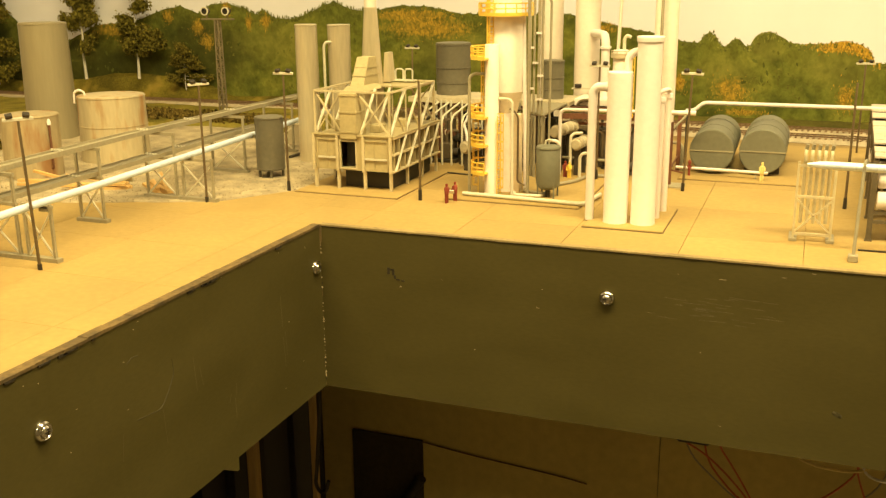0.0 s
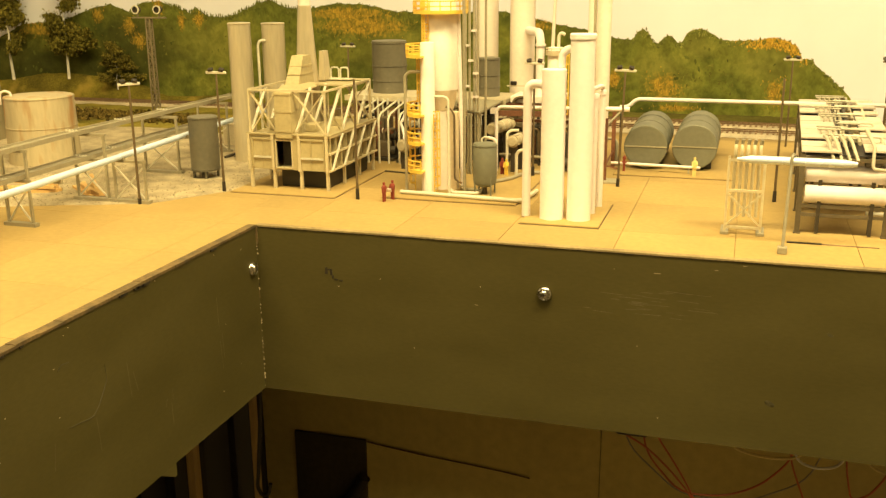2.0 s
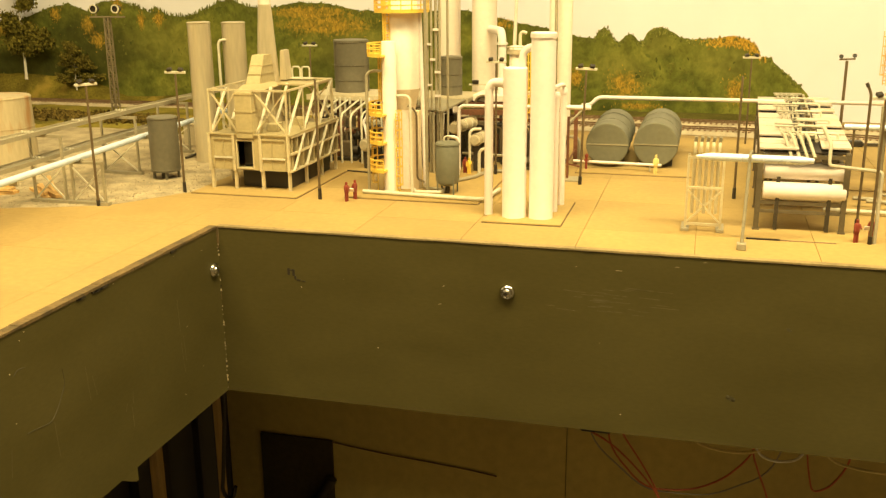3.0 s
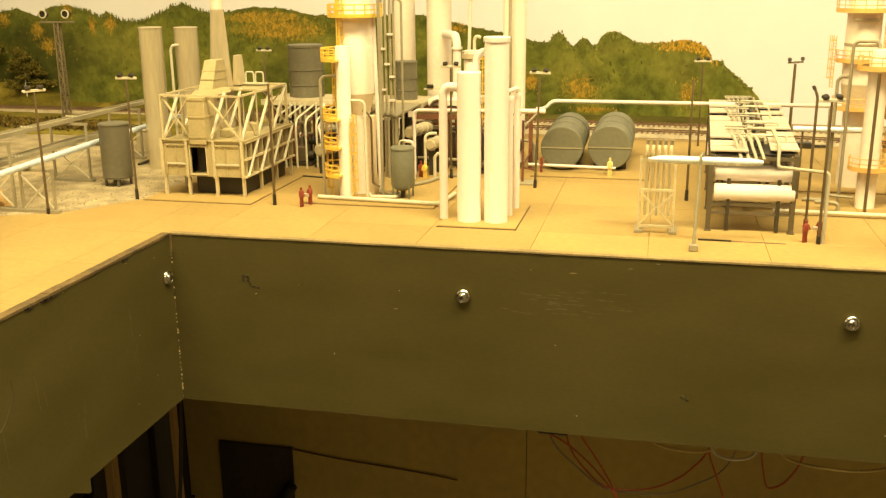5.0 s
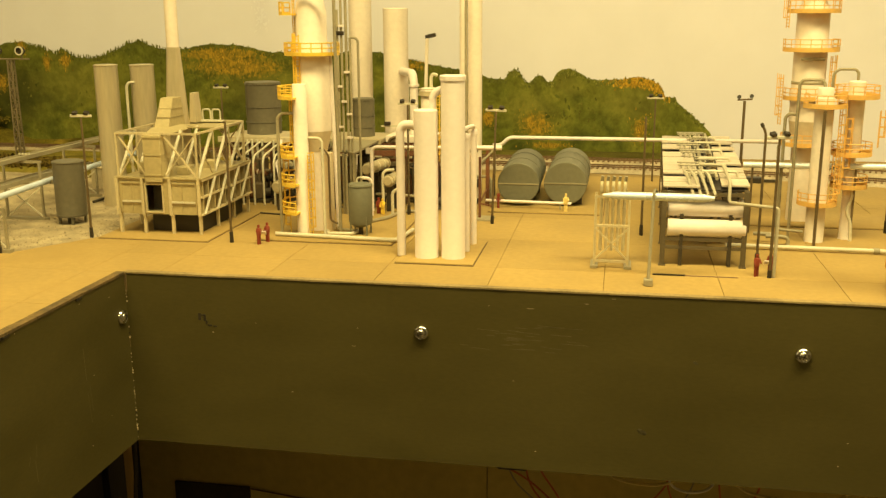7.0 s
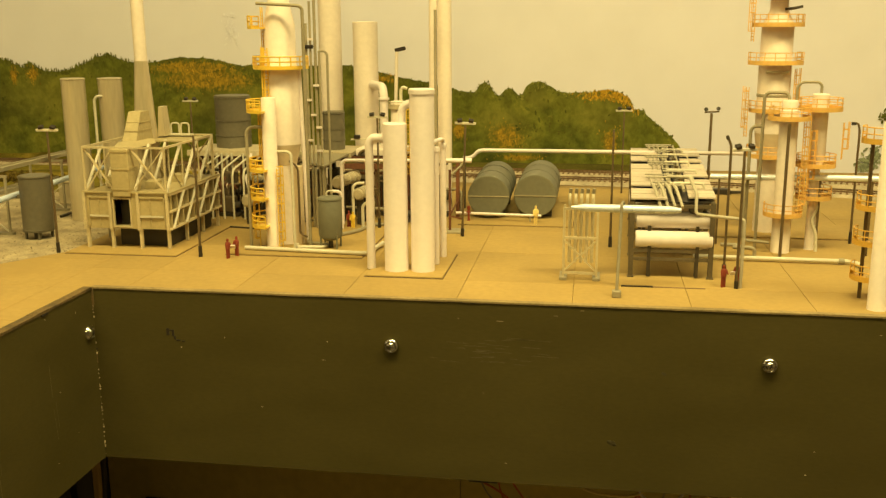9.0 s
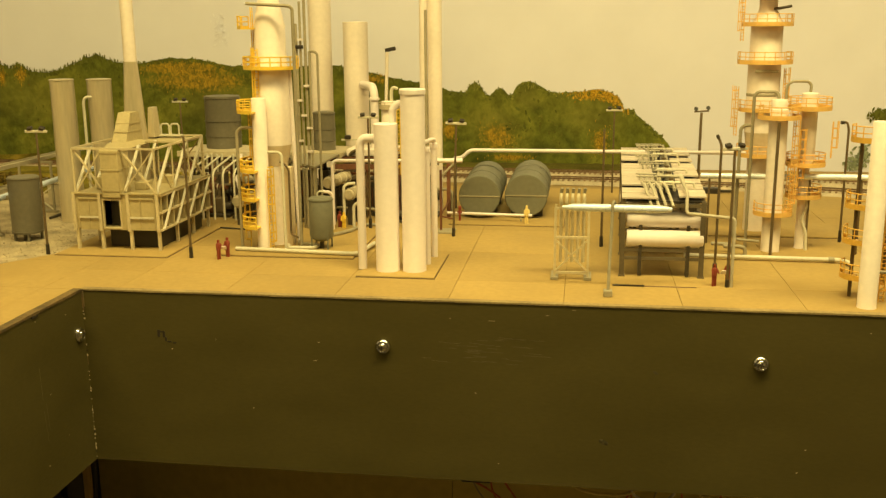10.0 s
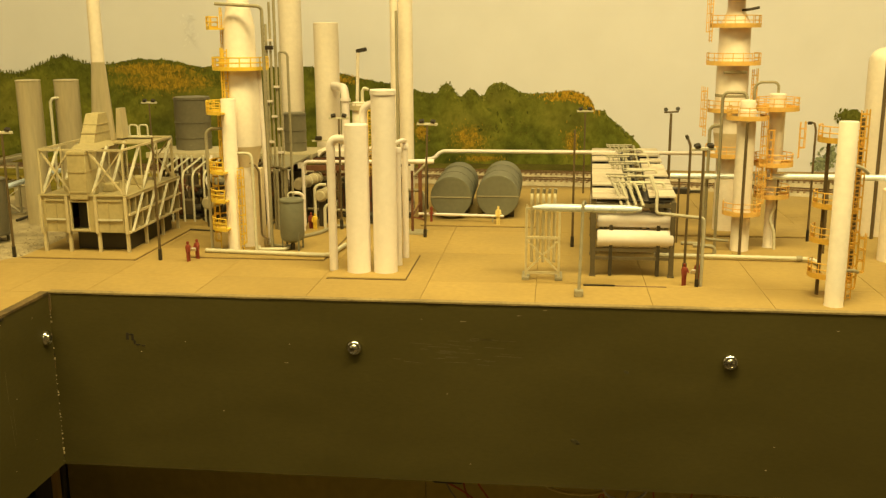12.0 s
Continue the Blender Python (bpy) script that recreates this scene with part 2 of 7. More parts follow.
def woods_paint():
    """Brushed woods on the backdrop: mottled greens, near-black hollows and soft golden clumps."""
    m = bpy.data.materials.new("painted_woods")
    m.use_nodes = True
    n, l = m.node_tree.nodes, m.node_tree.links
    b = n["Principled BSDF"]
    b.inputs["Roughness"].default_value, b.inputs["Specular IOR Level"].default_value = 0.8, 0.12
    geo = n.new("ShaderNodeNewGeometry")

    def field(size, detail, stretch, warp=0.0):
        mp = n.new("ShaderNodeMapping")
        mp.inputs["Scale"].default_value = stretch
        t = n.new("ShaderNodeTexNoise")
        t.inputs["Scale"].default_value, t.inputs["Detail"].default_value, t.inputs["Distortion"].default_value = size, detail, warp
        l.new(geo.outputs["Position"], mp.inputs["Vector"])
        l.new(mp.outputs["Vector"], t.inputs["Vector"])
        return t.outputs["Fac"]

    def maths(op, a, c):
        x = n.new("ShaderNodeMath")
        x.operation = op
        for slot, value in ((0, a), (1, c)):
            if hasattr(value, "is_output"):
                l.new(value, x.inputs[slot])
            else:
                x.inputs[slot].default_value = value
        return x.outputs[0]

    def spots(patches, inner, outer):
        best = None
        for x, z, w, h in patches:
            mp = n.new("ShaderNodeMapping")
            mp.inputs["Location"].default_value = (-x / w, 0, -z / h)
            mp.inputs["Scale"].default_value = (1 / w, 0, 1 / h)
            l.new(geo.outputs["Position"], mp.inputs["Vector"])
            d = n.new("ShaderNodeVectorMath")
            d.operation = "LENGTH"
            l.new(mp.outputs["Vector"], d.inputs[0])
            r = n.new("ShaderNodeMapRange")
            r.interpolation_type = "SMOOTHSTEP"
            for slot, value in ((1, inner), (2, outer), (3, 1.0), (4, 0.0)):
                r.inputs[slot].default_value = value
            l.new(d.outputs["Value"], r.inputs[0])
            best = r.outputs[0] if best is None else maths("MAXIMUM", best, r.outputs[0])
        return best

    def ramp(value, stops):
        r = n.new("ShaderNodeValToRGB")
        while len(r.color_ramp.elements) < len(stops):
            r.color_ramp.elements.new(0.5)
        for e, (at, c) in zip(r.color_ramp.elements, stops):
            e.position, e.color = at, (*c, 1)
        l.new(value, r.inputs["Fac"])
        return r.outputs["Color"]

    def mix(kind, fac, a, c):
        x = n.new("ShaderNodeMix")
        x.data_type, x.blend_type = "RGBA", kind
        for slot, value in ((0, fac), (6, a), (7, c)):
            if hasattr(value, "is_output"):
                l.new(value, x.inputs[slot])
            else:
                x.inputs[slot].default_value = value
        return x.outputs[2]

    broad, mid, stroke = field(13, 5, (1, 1, 1.3), 0.9), field(62, 7, (1, 1, 1.0), 0.7), field(190, 6, (1, 1, 0.75), 0.9)
    out = ramp(broad, ((0.34, (0.072, 0.086, 0.014)), (0.50, (0.132, 0.146, 0.021)), (0.66, (0.192, 0.198, 0.029))))
    out = mix("MULTIPLY", 1.0, out, ramp(mid, ((0.33, (0.76,) * 3), (0.68, (1.20,) * 3))))
    out = mix("MULTIPLY", 1.0, out, ramp(stroke, ((0.33, (0.84,) * 3), (0.67, (1.16,) * 3))))
    out = mix("MIX", maths("MULTIPLY", spots(GLOOM, 0.5, 1.25), 0.7), out, (0.036, 0.037, 0.009, 1))
    out = mix("MIX", maths("MULTIPLY", maths("MULTIPLY", spots(SUNLIT, 0.2, 1.3), mid), 0.75), out, (0.225, 0.210, 0.040, 1))
    amount = maths("ADD", maths("MULTIPLY", spots(GOLD, 0.2, 1.35), 1.15), maths("MULTIPLY", maths("SUBTRACT", mid, 0.58), 1.8))
    amount = maths("MINIMUM", maths("MAXIMUM", maths("ADD", amount, maths("MULTIPLY", maths("SUBTRACT", stroke, 0.5), 2.2)), 0.0), 0.95)
    out = mix("MIX", maths("MULTIPLY", amount, spots(GOLD, 0.6, 1.5)), out, ramp(stroke, ((0.42, (0.215, 0.165, 0.022)), (0.64, (0.43, 0.275, 0.026)))))
    l.new(out, b.inputs["Base Color"])
    return m


WOODS = woods_paint()

# ---- geometry helpers ----
def bm_new():
    return bmesh.new()


def box(bm, x0, x1, y0, y1, z0, z1, bevel=0.0):
    vs = [bm.verts.new((x, y, z)) for z in (z0, z1) for x, y in ((x0, y0), (x1, y0), (x1, y1), (x0, y1))]
    fs = [bm.faces.new([vs[k] for k in q]) for q in ((3, 2, 1, 0), (4, 5, 6, 7), (0, 1, 5, 4), (1, 2, 6, 5), (2, 3, 7, 6), (3, 0, 4, 7))]
    if bevel:
        es = {e for f in fs for e in f.edges}
        bmesh.ops.bevel(bm, geom=list(es), offset=bevel, segments=1, affect="EDGES")
    return bm


def basis(d):
    d = d.normalized()
    u = d.cross(Vector((0, 0, 1)) if abs(d.z) < 0.95 else Vector((1, 0, 0))).normalized()
    return u, d.cross(u).normalized()


def rod(bm, p, q, r, r2=None, seg=12):
    """A round bar, or a cone, from p to q, closed at both ends."""
    p, q = Vector(p), Vector(q)
    u, v = basis(q - p)
    r2 = r if r2 is None else r2
    a, b = ([bm.verts.new(c + (u * math.cos(k * math.tau / seg) + v * math.sin(k * math.tau / seg)) * s) for k in range(seg)]
            for c, s in ((p, r), (q, r2)))
    for k in range(seg):
        bm.faces.new((a[k], a[(k + 1) % seg], b[(k + 1) % seg], b[k]))
    bm.faces.new(a[::-1])
    bm.faces.new(b)
    return bm


def beam(bm, p, q, w, h):
    """A flat or square bar from p to q; w across, h upright (for upright bars w along x, h along y)."""
    p, q = Vector(p), Vector(q)
    d = (q - p).normalized()
    u = Vector((1, 0, 0)) if abs(d.z) > 0.95 else d.cross(Vector((0, 0, 1))).normalized()
    v = u.cross(d).normalized()
    a, b = ([bm.verts.new(c + u * sx * w / 2 + v * sy * h / 2) for sx, sy in ((-1, -1), (1, -1), (1, 1), (-1, 1))] for c in (p, q))
    for k in range(4):
        bm.faces.new((a[k], a[(k + 1) % 4], b[(k + 1) % 4], b[k]))
    bm.faces.new(a[::-1])
    bm.faces.new(b)
    return bm


def lathe(bm, x, y, profile, seg=32):
    """Turns a profile of (radius, height) about the upright axis at x, y; closed where the radius is 0."""
    rings = []
    for r, z in profile:
        rings.append([bm.verts.new((x, y, z))] if r == 0 else
                     [bm.verts.new((x + r * math.cos(k * math.tau / seg), y + r * math.sin(k * math.tau / seg), z)) for k in range(seg)])
    for a, b in zip(rings, rings[1:]):
        for k in range(seg):
            j = (k + 1) % seg
            if len(a) == 1:
                bm.faces.new((a[0], b[j], b[k]))
            elif len(b) == 1:
                bm.faces.new((a[k], a[j], b[0]))
            else:
                bm.faces.new((a[k], a[j], b[j], b[k]))
    return bm


def wedge(x0, x1, y0, y1, z0, x2, x3, y2, y3, z1):
    """A box whose top is another rectangle than its bottom."""
    bm = bm_new()
    a = [bm.verts.new((x, y, z0)) for x, y in ((x0, y0), (x1, y0), (x1, y1), (x0, y1))]
    b = [bm.verts.new((x, y, z1)) for x, y in ((x2, y2), (x3, y2), (x3, y3), (x2, y3))]
    for k in range(4):
        bm.faces.new((a[k], a[(k + 1) % 4], b[(k + 1) % 4], b[k]))
    bm.faces.new(a[::-1])
    bm.faces.new(b)
    return bm


def skewed(outline, z0, z1):
    """A flat plate with any four-sided outline."""
    bm = bm_new()
    a = [bm.verts.new((x, y, z0)) for x, y in outline]
    b = [bm.verts.new((x, y, z1)) for x, y in outline]
    for k in range(4):
        bm.faces.new((a[k], a[(k + 1) % 4], b[(k + 1) % 4], b[k]))
    bm.faces.new(a[::-1])
    bm.faces.new(b)
    return bm


def lay(bm, m):
    """Moves all that bm holds by the matrix m."""
    bmesh.ops.transform(bm, matrix=m, verts=bm.verts)
    return bm


def pipe(bm, points, r, bend=0.004, seg=10):
    """A pipe through the points with rounded bends."""
    pts = [Vector(p) for p in points]
    way = [pts[0]]
    for a, b, c in zip(pts, pts[1:], pts[2:]):
        d1, d2 = (a - b), (c - b)
        cut = min(bend, d1.length * 0.45, d2.length * 0.45)
        s, e = b + d1.normalized() * cut, b + d2.normalized() * cut
        way += [(s * (1 - k) ** 2 + b * 2 * k * (1 - k) + e * k * k) for k in (0, 0.25, 0.5, 0.75, 1)]
    way.append(pts[-1])
    u, _ = basis(way[1] - way[0])
    rings = []
    for k, c in enumerate(way):
        d = (way[min(k + 1, len(way) - 1)] - way[max(k - 1, 0)]).normalized()
        u = (u - d * u.dot(d)).normalized()
        v = d.cross(u)
        rings.append([bm.verts.new(c + (u * math.cos(j * math.tau / seg) + v * math.sin(j * math.tau / seg)) * r) for j in range(seg)])
    for a, b in zip(rings, rings[1:]):
        for j in range(seg):
            bm.faces.new((a[j], a[(j + 1) % seg], b[(j + 1) % seg], b[j]))
    bm.faces.new(rings[0][::-1])
    bm.faces.new(rings[-1])
    return bm


AT = {}


def mesh_object(name, bm, material, shift=(0, 0, 0)):
    bmesh.ops.translate(bm, vec=-Vector(shift), verts=bm.verts)
    bmesh.ops.recalc_face_normals(bm, faces=bm.faces)
    me = bpy.data.meshes.new(name)
    bm.to_mesh(me)
    bm.free()
    me.materials.append(material)
    me.polygons.foreach_set("use_smooth", [True] * len(me.polygons))
    me.set_sharp_from_angle(angle=radians(38))
    return new(name, me)


def thing(name, at, label, category, group="", kind=""):
    """An empty at the base of a thing, which carries its parts."""
    ob = new(name)
    ob.location = at
    ob.empty_display_size = 0.01
    AT[ob] = Vector(at)
    return tagged(ob, label, category, group, kind)


def part(name, bm, material, parent, label=""):
    """One mesh under a thing or a part; bm is in the world's coordinates."""
    ob = mesh_object(name, bm, material, AT[parent])
    ob.parent = parent
    AT[ob] = AT[parent]
    return tagged(ob, label)


def single(name, bm, material, at, label, category, group="", kind=""):
    """A thing that is one mesh."""
    ob = mesh_object(name, bm, material, at)
    ob.location = at
    AT[ob] = Vector(at)
    return tagged(ob, label, category, group, kind)


def setting(name, bm, material, label=""):
    ob = mesh_object(name, bm, material)
    AT[ob] = Vector((0, 0, 0))
    return tagged(ob, label, "", "", "structure")


# ---- the room ----
BACK = 0.76          # the painted backdrop's face
FLOOR, TOP = -1.15, 1.30
setting("floor", box(bm_new(), -1.75, 2.05, -3.0, 1.05, FLOOR - 0.05, FLOOR), CARPET, "dark brown carpeted room floor")
setting("ceiling", box(bm_new(), -1.75, 2.05, -3.0, 1.05, TOP, TOP + 0.05), CEILING, "plain off-white ceiling")
setting("wall_north", box(bm_new(), -1.75, 2.05, 1.0, 1.05, FLOOR, TOP), WALL, "plain wall behind the layout")
setting("wall_south", box(bm_new(), -1.75, 2.05, -3.05, -3.0, FLOOR, TOP), WALL, "plain wall across the aisle")
setting("wall_west", box(bm_new(), -1.80, -1.75, -3.0, 1.05, FLOOR, TOP), WALL, "plain side wall of the room")
setting("wall_east", box(bm_new(), 2.05, 2.10, -3.0, 1.05, FLOOR, TOP), WALL, "plain side wall of the room")
for lx, ly, lz, watts, tone in LAMPS:
    lt = thing("ceiling_light", (lx, ly, TOP), "long white ceiling light fixture with a flat diffuser", "ceiling light", "ceiling lights")
    part("housing", box(bm_new(), lx - 0.58, lx + 0.58, ly - 0.10, ly + 0.10, lz + 0.025, TOP), WHITE, lt)
    part("diffuser", box(bm_new(), lx - 0.56, lx + 0.56, ly - 0.085, ly + 0.085, lz + 0.01, lz + 0.024), LAMP_GLOW, lt)

# ---- benchwork: ground sheet, fascia, backdrop ----
ground = bm_new()
box(ground, -1.45, 1.75, 0.0065, BACK + 0.01, -0.012, -0.0016)
box(ground, -1.45, -0.0065, -1.9, 0.0065, -0.012, -0.0016)
ground_ob = setting("ground", ground, JOINT, "tan model ground sheet of the layout")
W = 0.152


def board(along, length, u0, flip):
    """A thin board edge on, its lower edge slightly uneven, standing in the plane y = 0 (or x = 0 when flip)."""
    bm = bm_new()
    n = 60
    rows = []
    for k in range(n + 1):
        u = u0 + (length - u0) * k / n
        lo = -W + 0.0006 * noise.noise((u * 18, along, 3.1)) + 0.0003 * noise.noise((u * 90, along, 1.7))
        hi = -0.0008 + 0.0003 * noise.noise((u * 40, along, 7.7))
        rows.append([bm.verts.new((d, u, z) if flip else (u, d, z)) for d, z in
                     ((0, lo), (0, hi), ((-0.006 if flip else 0.006), hi), ((-0.006 if flip else 0.006), lo))])
    for a, b in zip(rows, rows[1:]):
        for k in range(4):
            bm.faces.new((a[k], a[(k + 1) % 4], b[(k + 1) % 4], b[k]))
    bm.faces.new(rows[0])
    bm.faces.new(rows[-1][::-1])
    return bm


fascia_front = setting("fascia_front", board(1.0, 1.75, 0.0, False), FASCIA, "dark grey painted hardboard fascia with scuffs")
fascia_side = setting("fascia_side", board(5.0, -1.9, 0.006, True), FASCIA, "dark grey painted hardboard fascia with scuffs")
# the second mesh is a dark strip that paints the lip's shadow line
trim, gap = bm_new(), bm_new()
for k in range(140):
    a, b = (1.75 * (k + d) / 140 for d in (0, 1))
    lip = -0.0005 + 0.0004 * noise.noise((k * 0.35, 4, 0)) + 0.0002 * noise.noise((k * 1.3, 8, 0))
    box(trim, a, b, -0.0006 + 0.0003 * noise.noise((k * 0.7, 4, 0)), 0.0060, lip, 0.0009)
    box(gap, a, b, -0.00015, 0.0040, lip - 0.0006 - 0.0005 * noise.noise((k * 0.5, 1, 0)), lip)
setting("trim_front", trim, FASCIA_EDGE, "pale worn board edge")
setting("trim_gap", gap, GAP, "dark strip painting the shadow line in the crack under the board edge")
trim = bm_new()
for k in range(90):
    a, b = (-1.9 * (k + d) / 90 for d in (0, 1))
    h = 0.0009 + 0.0004 * noise.noise((k * 0.8, 9, 0))
    box(trim, -0.0068, 0.0008 + 0.0005 * noise.noise((k * 0.9, 2, 0)), b, a, -0.0012 + 0.0005 * noise.noise((k * 1.3, 6, 0)), h)
trim_side = setting("trim_side", trim, SIDE_EDGE, "brown worn board edge")
# dark ticks under the lip of the side board, and split filler in the corner
for k in range(34):
    y, w = -0.62 * random.random() - 0.012, random.uniform(0.002, 0.010)
    part("gouge", box(bm_new(), -0.0004, 0.0011, y - w, y, -0.0022 - random.uniform(0, 0.0008), -0.0010), GAP, trim_side)
for z0, z1, w in ((-0.0150, -0.0012, 0.0018), (-0.0190, -0.0155, 0.0009), (-0.0660, -0.0570, 0.0005)):
    part("filler", box(bm_new(), -0.0002, w, -w * 0.5, 0.0003, z0, z1, 0.0001), SIDE_EDGE, fascia_front)
part("tab", wedge(-0.0055, -0.0002, -0.1500, -0.1470, -0.1625, -0.0055, -0.0002, -0.1690, -0.1470, -0.1515), FASCIA, fascia_side, "short torn tab hanging from the board's lower edge")
# chipped filler where the two fascia boards meet, and small flecks of bare board
for centre, spread, count in ((-0.076, 0.004, 5), (-0.088, 0.006, 9), (-0.108, 0.005, 8), (-0.124, 0.008, 8), (-0.142, 0.006, 7), (-0.020, 0.012, 8), (-0.050, 0.010, 3)):
    for k in range(count):
        z, s_ = random.gauss(centre, spread * 0.6), random.uniform(0.0005, 0.0014)
        bm = bm_new()
        box(bm, -0.0002, random.uniform(0.0003, 0.0012), -random.uniform(0.0002, 0.0007), 0.0003, z, z + s_ * random.uniform(0.6, 1.8), 0.00008)
        part("paint_chip", bm, random.choice((BARE, BARE, BARE, GAP)), fascia_front)
for k in range(15):
    x, z = random.uniform(0.02, 0.95), random.uniform(-0.14, -0.01)
    bm = bm_new()
    box(bm, x, x + random.uniform(0.0004, 0.0014), -0.0002, 0.0003, z, z + random.uniform(0.0003, 0.0006))
    part("paint_chip", bm, BARE, fascia_front)
for k in range(18):
    y, z = random.uniform(-0.45, -0.01), random.choice((random.uniform(-0.012, -0.003), random.uniform(-0.13, -0.01)))
    bm = bm_new()
    box(bm, -0.0003, 0.0002, y, y + random.uniform(0.0004, 0.0012), z, z + random.uniform(0.0003, 0.0006))
    part("paint_chip", bm, BARE, fascia_side)
# long shallow scuffs, and one larger bare chip
for k in range(34):
    x, z, w = random.gauss(0.330, 0.020), random.uniform(-0.050, -0.028), random.uniform(0.004, 0.022)
    part("scuff", beam(bm_new(), (x, 0.00011, z), (x + w, 0.00011, z - w * random.uniform(0.0, 0.07)), 0.0003, random.uniform(0.0002, 0.0004)), SCUFF, fascia_front)
for k in range(10):
    y, z, h = random.uniform(-0.30, -0.02), random.uniform(-0.12, -0.03), random.uniform(0.004, 0.03)
    part("scuff", beam(bm_new(), (-0.00011, y, z), (-0.00011, y + random.uniform(-0.004, 0.004), z + h), 0.0003, random.uniform(0.0003, 0.0005)), SCUFF, fascia_side)
for x, z, w in ((0.1970, -0.0541, 0.0030), (0.3400, -0.0150, 0.0050), (0.3845, -0.0090, 0.0030), (0.4050, -0.0040, 0.0028), (0.3090, -0.0140, 0.0010)):
    part("paint_chip", box(bm_new(), x, x + w, -0.0001, 0.0003, z, z + 0.0005), CHIP, fascia_front)
# a dark wandering crack in the paint of the side board, and smudges on the front one
part("paint_crack", pipe(bm_new(), [(0.0, -0.218, -0.042), (0.0, -0.217, -0.053), (0.0, -0.224, -0.063), (0.0, -0.229, -0.069), (0.0, -0.235, -0.073), (0.0, -0.248, -0.071), (0.0, -0.258, -0.070)], 0.0003, 0.003, 6), MARK, fascia_side)
part("paint_crack", pipe(bm_new(), [(0.0, -0.263, -0.029), (0.0, -0.259, -0.026), (0.0, -0.252, -0.027)], 0.0003, 0.002, 6), MARK, fascia_side)
for x, z, w in ((0.432, -0.112, 0.0045), (0.470, -0.052, 0.0025)):
    bm = bm_new()
    lathe(bm, 0, 0, [(0, -0.0002), (w, -0.0002), (w * 0.9, 0.00003), (0, 0.00004)], 16)
    part("smudge", lay(bm, pose(x, 0, z, 90, 25, 0) @ Matrix.Diagonal((1.0, 0.5, 1, 1))), MARK, fascia_front)
# dark pencil ticks on the front board
for x, z, w, h in ((0.0642, -0.0385, 0.0023, 0.0060), (0.0688, -0.0390, 0.0020, 0.0055), (0.0665, -0.0346, 0.0035, 0.0010), (0.0705, -0.0420, 0.0016, 0.0030), (0.0725, -0.0432, 0.0035, 0.0012), (0.0772, -0.0438, 0.003, 0.0011)):
    bm = bm_new()
    box(bm, x, x + w, -0.0002, 0.0003, z, z + h)
    part("pencil_mark", bm, GAP, fascia_front)


def fascia_bolt(at, turn):
    """A cup washer with a domed cross-slot screw; its axis points along -y before the turn."""
    ob = thing("fascia_bolt", (0, 0, 0), "bright steel cup washer and cross-slot screw in the fascia", "screw", "fascia screws")
    cup = bm_new()
    lathe(cup, 0, 0, [(0, 0), (0.0064, 0), (0.0064, 0.0008), (0.0056, 0.0024), (0.0048, 0.0030), (0.0042, 0.0024), (0, 0.0022)], 28)
    head = bm_new()
    lathe(head, 0, 0, [(0, 0.002), (0.0038, 0.002), (0.0037, 0.0030), (0.0028, 0.0040), (0.0014, 0.0045), (0, 0.0046)], 24)
    slot = bm_new()
    box(slot, -0.0020, 0.0020, -0.00035, 0.00035, 0.0040, 0.00475)
    box(slot, -0.00035, 0.00035, -0.0020, 0.0020, 0.0040, 0.00480)
    for bm in (cup, head, slot):
        lay(bm, pose(0, 0, 0, 90, 0, 0))
    part("cup_washer", cup, CHROME, ob)
    h = part("screw_head", head, CHROME, ob)
    part("slot", slot, SCREW, h)
    ob.matrix_basis = pose(*at, 0, 0, turn)
    return ob


bolt = fascia_bolt((0.255, 0.0, -0.039), 0)
copy_thing(bolt, pose(0.548, 0.0, -0.041, 0, 17, 0))
copy_thing(bolt, pose(0.85, 0.0, -0.040, 0, 31, 0))
copy_thing(bolt, pose(0.0, -0.010, -0.036, 0, 0, 90))
copy_thing(bolt, pose(0.0, -0.339, -0.040, 0, 0, 90))

# backdrop board with painted sky
backdrop = setting("backdrop", box(bm_new(), -1.45, 1.75, BACK, BACK + 0.006, -0.012, 1.28), SKY_PAINT, "pale painted sky on the backdrop board")
setting("backdrop_side", box(bm_new(), -1.456, -1.45, -1.9, BACK, -0.012, 1.28), SKY_PAINT, "pale painted sky on the backdrop board")
RIDGE = [(-1.44, 0.24), (-1.25, 0.21), (-1.10, 0.175), (-1.05, 0.138), (-1.02, 0.095), (-0.93, 0.100), (-0.86, 0.130), (-0.77, 0.138), (-0.739, 0.148), (-0.714, 0.157), (-0.673, 0.165), (-0.636, 0.152),
         (-0.609, 0.167), (-0.576, 0.170), (-0.549, 0.162), (-0.515, 0.150), (-0.50, 0.157), (-0.482, 0.145), (-0.45, 0.143), (-0.419, 0.151), (-0.384, 0.167), (-0.367, 0.171), (-0.351, 0.166), (-0.332, 0.158), (-0.29, 0.158),
         (-0.248, 0.166), (-0.192, 0.164), (-0.147, 0.154), (-0.06, 0.152), (0.03, 0.154), (0.083, 0.143), (0.122, 0.134), (0.157, 0.128), (0.192, 0.120), (0.210, 0.115), (0.230, 0.113), (0.238, 0.124), (0.246, 0.128), (0.254, 0.123), (0.261, 0.111),
         (0.269, 0.108), (0.276, 0.116), (0.283, 0.121), (0.290, 0.117), (0.296, 0.109), (0.304, 0.112), (0.308, 0.123), (0.318, 0.128), (0.329, 0.130), (0.342, 0.125), (0.356, 0.115), (0.382, 0.113), (0.432, 0.117), (0.451, 0.113), (0.464, 0.103), (0.470, 0.090),
         (0.484, 0.087), (0.491, 0.079), (0.503, 0.069), (0.518, 0.056), (0.530, 0.046), (0.540, 0.034), (0.547, 0.012), (0.56, 0.0)]


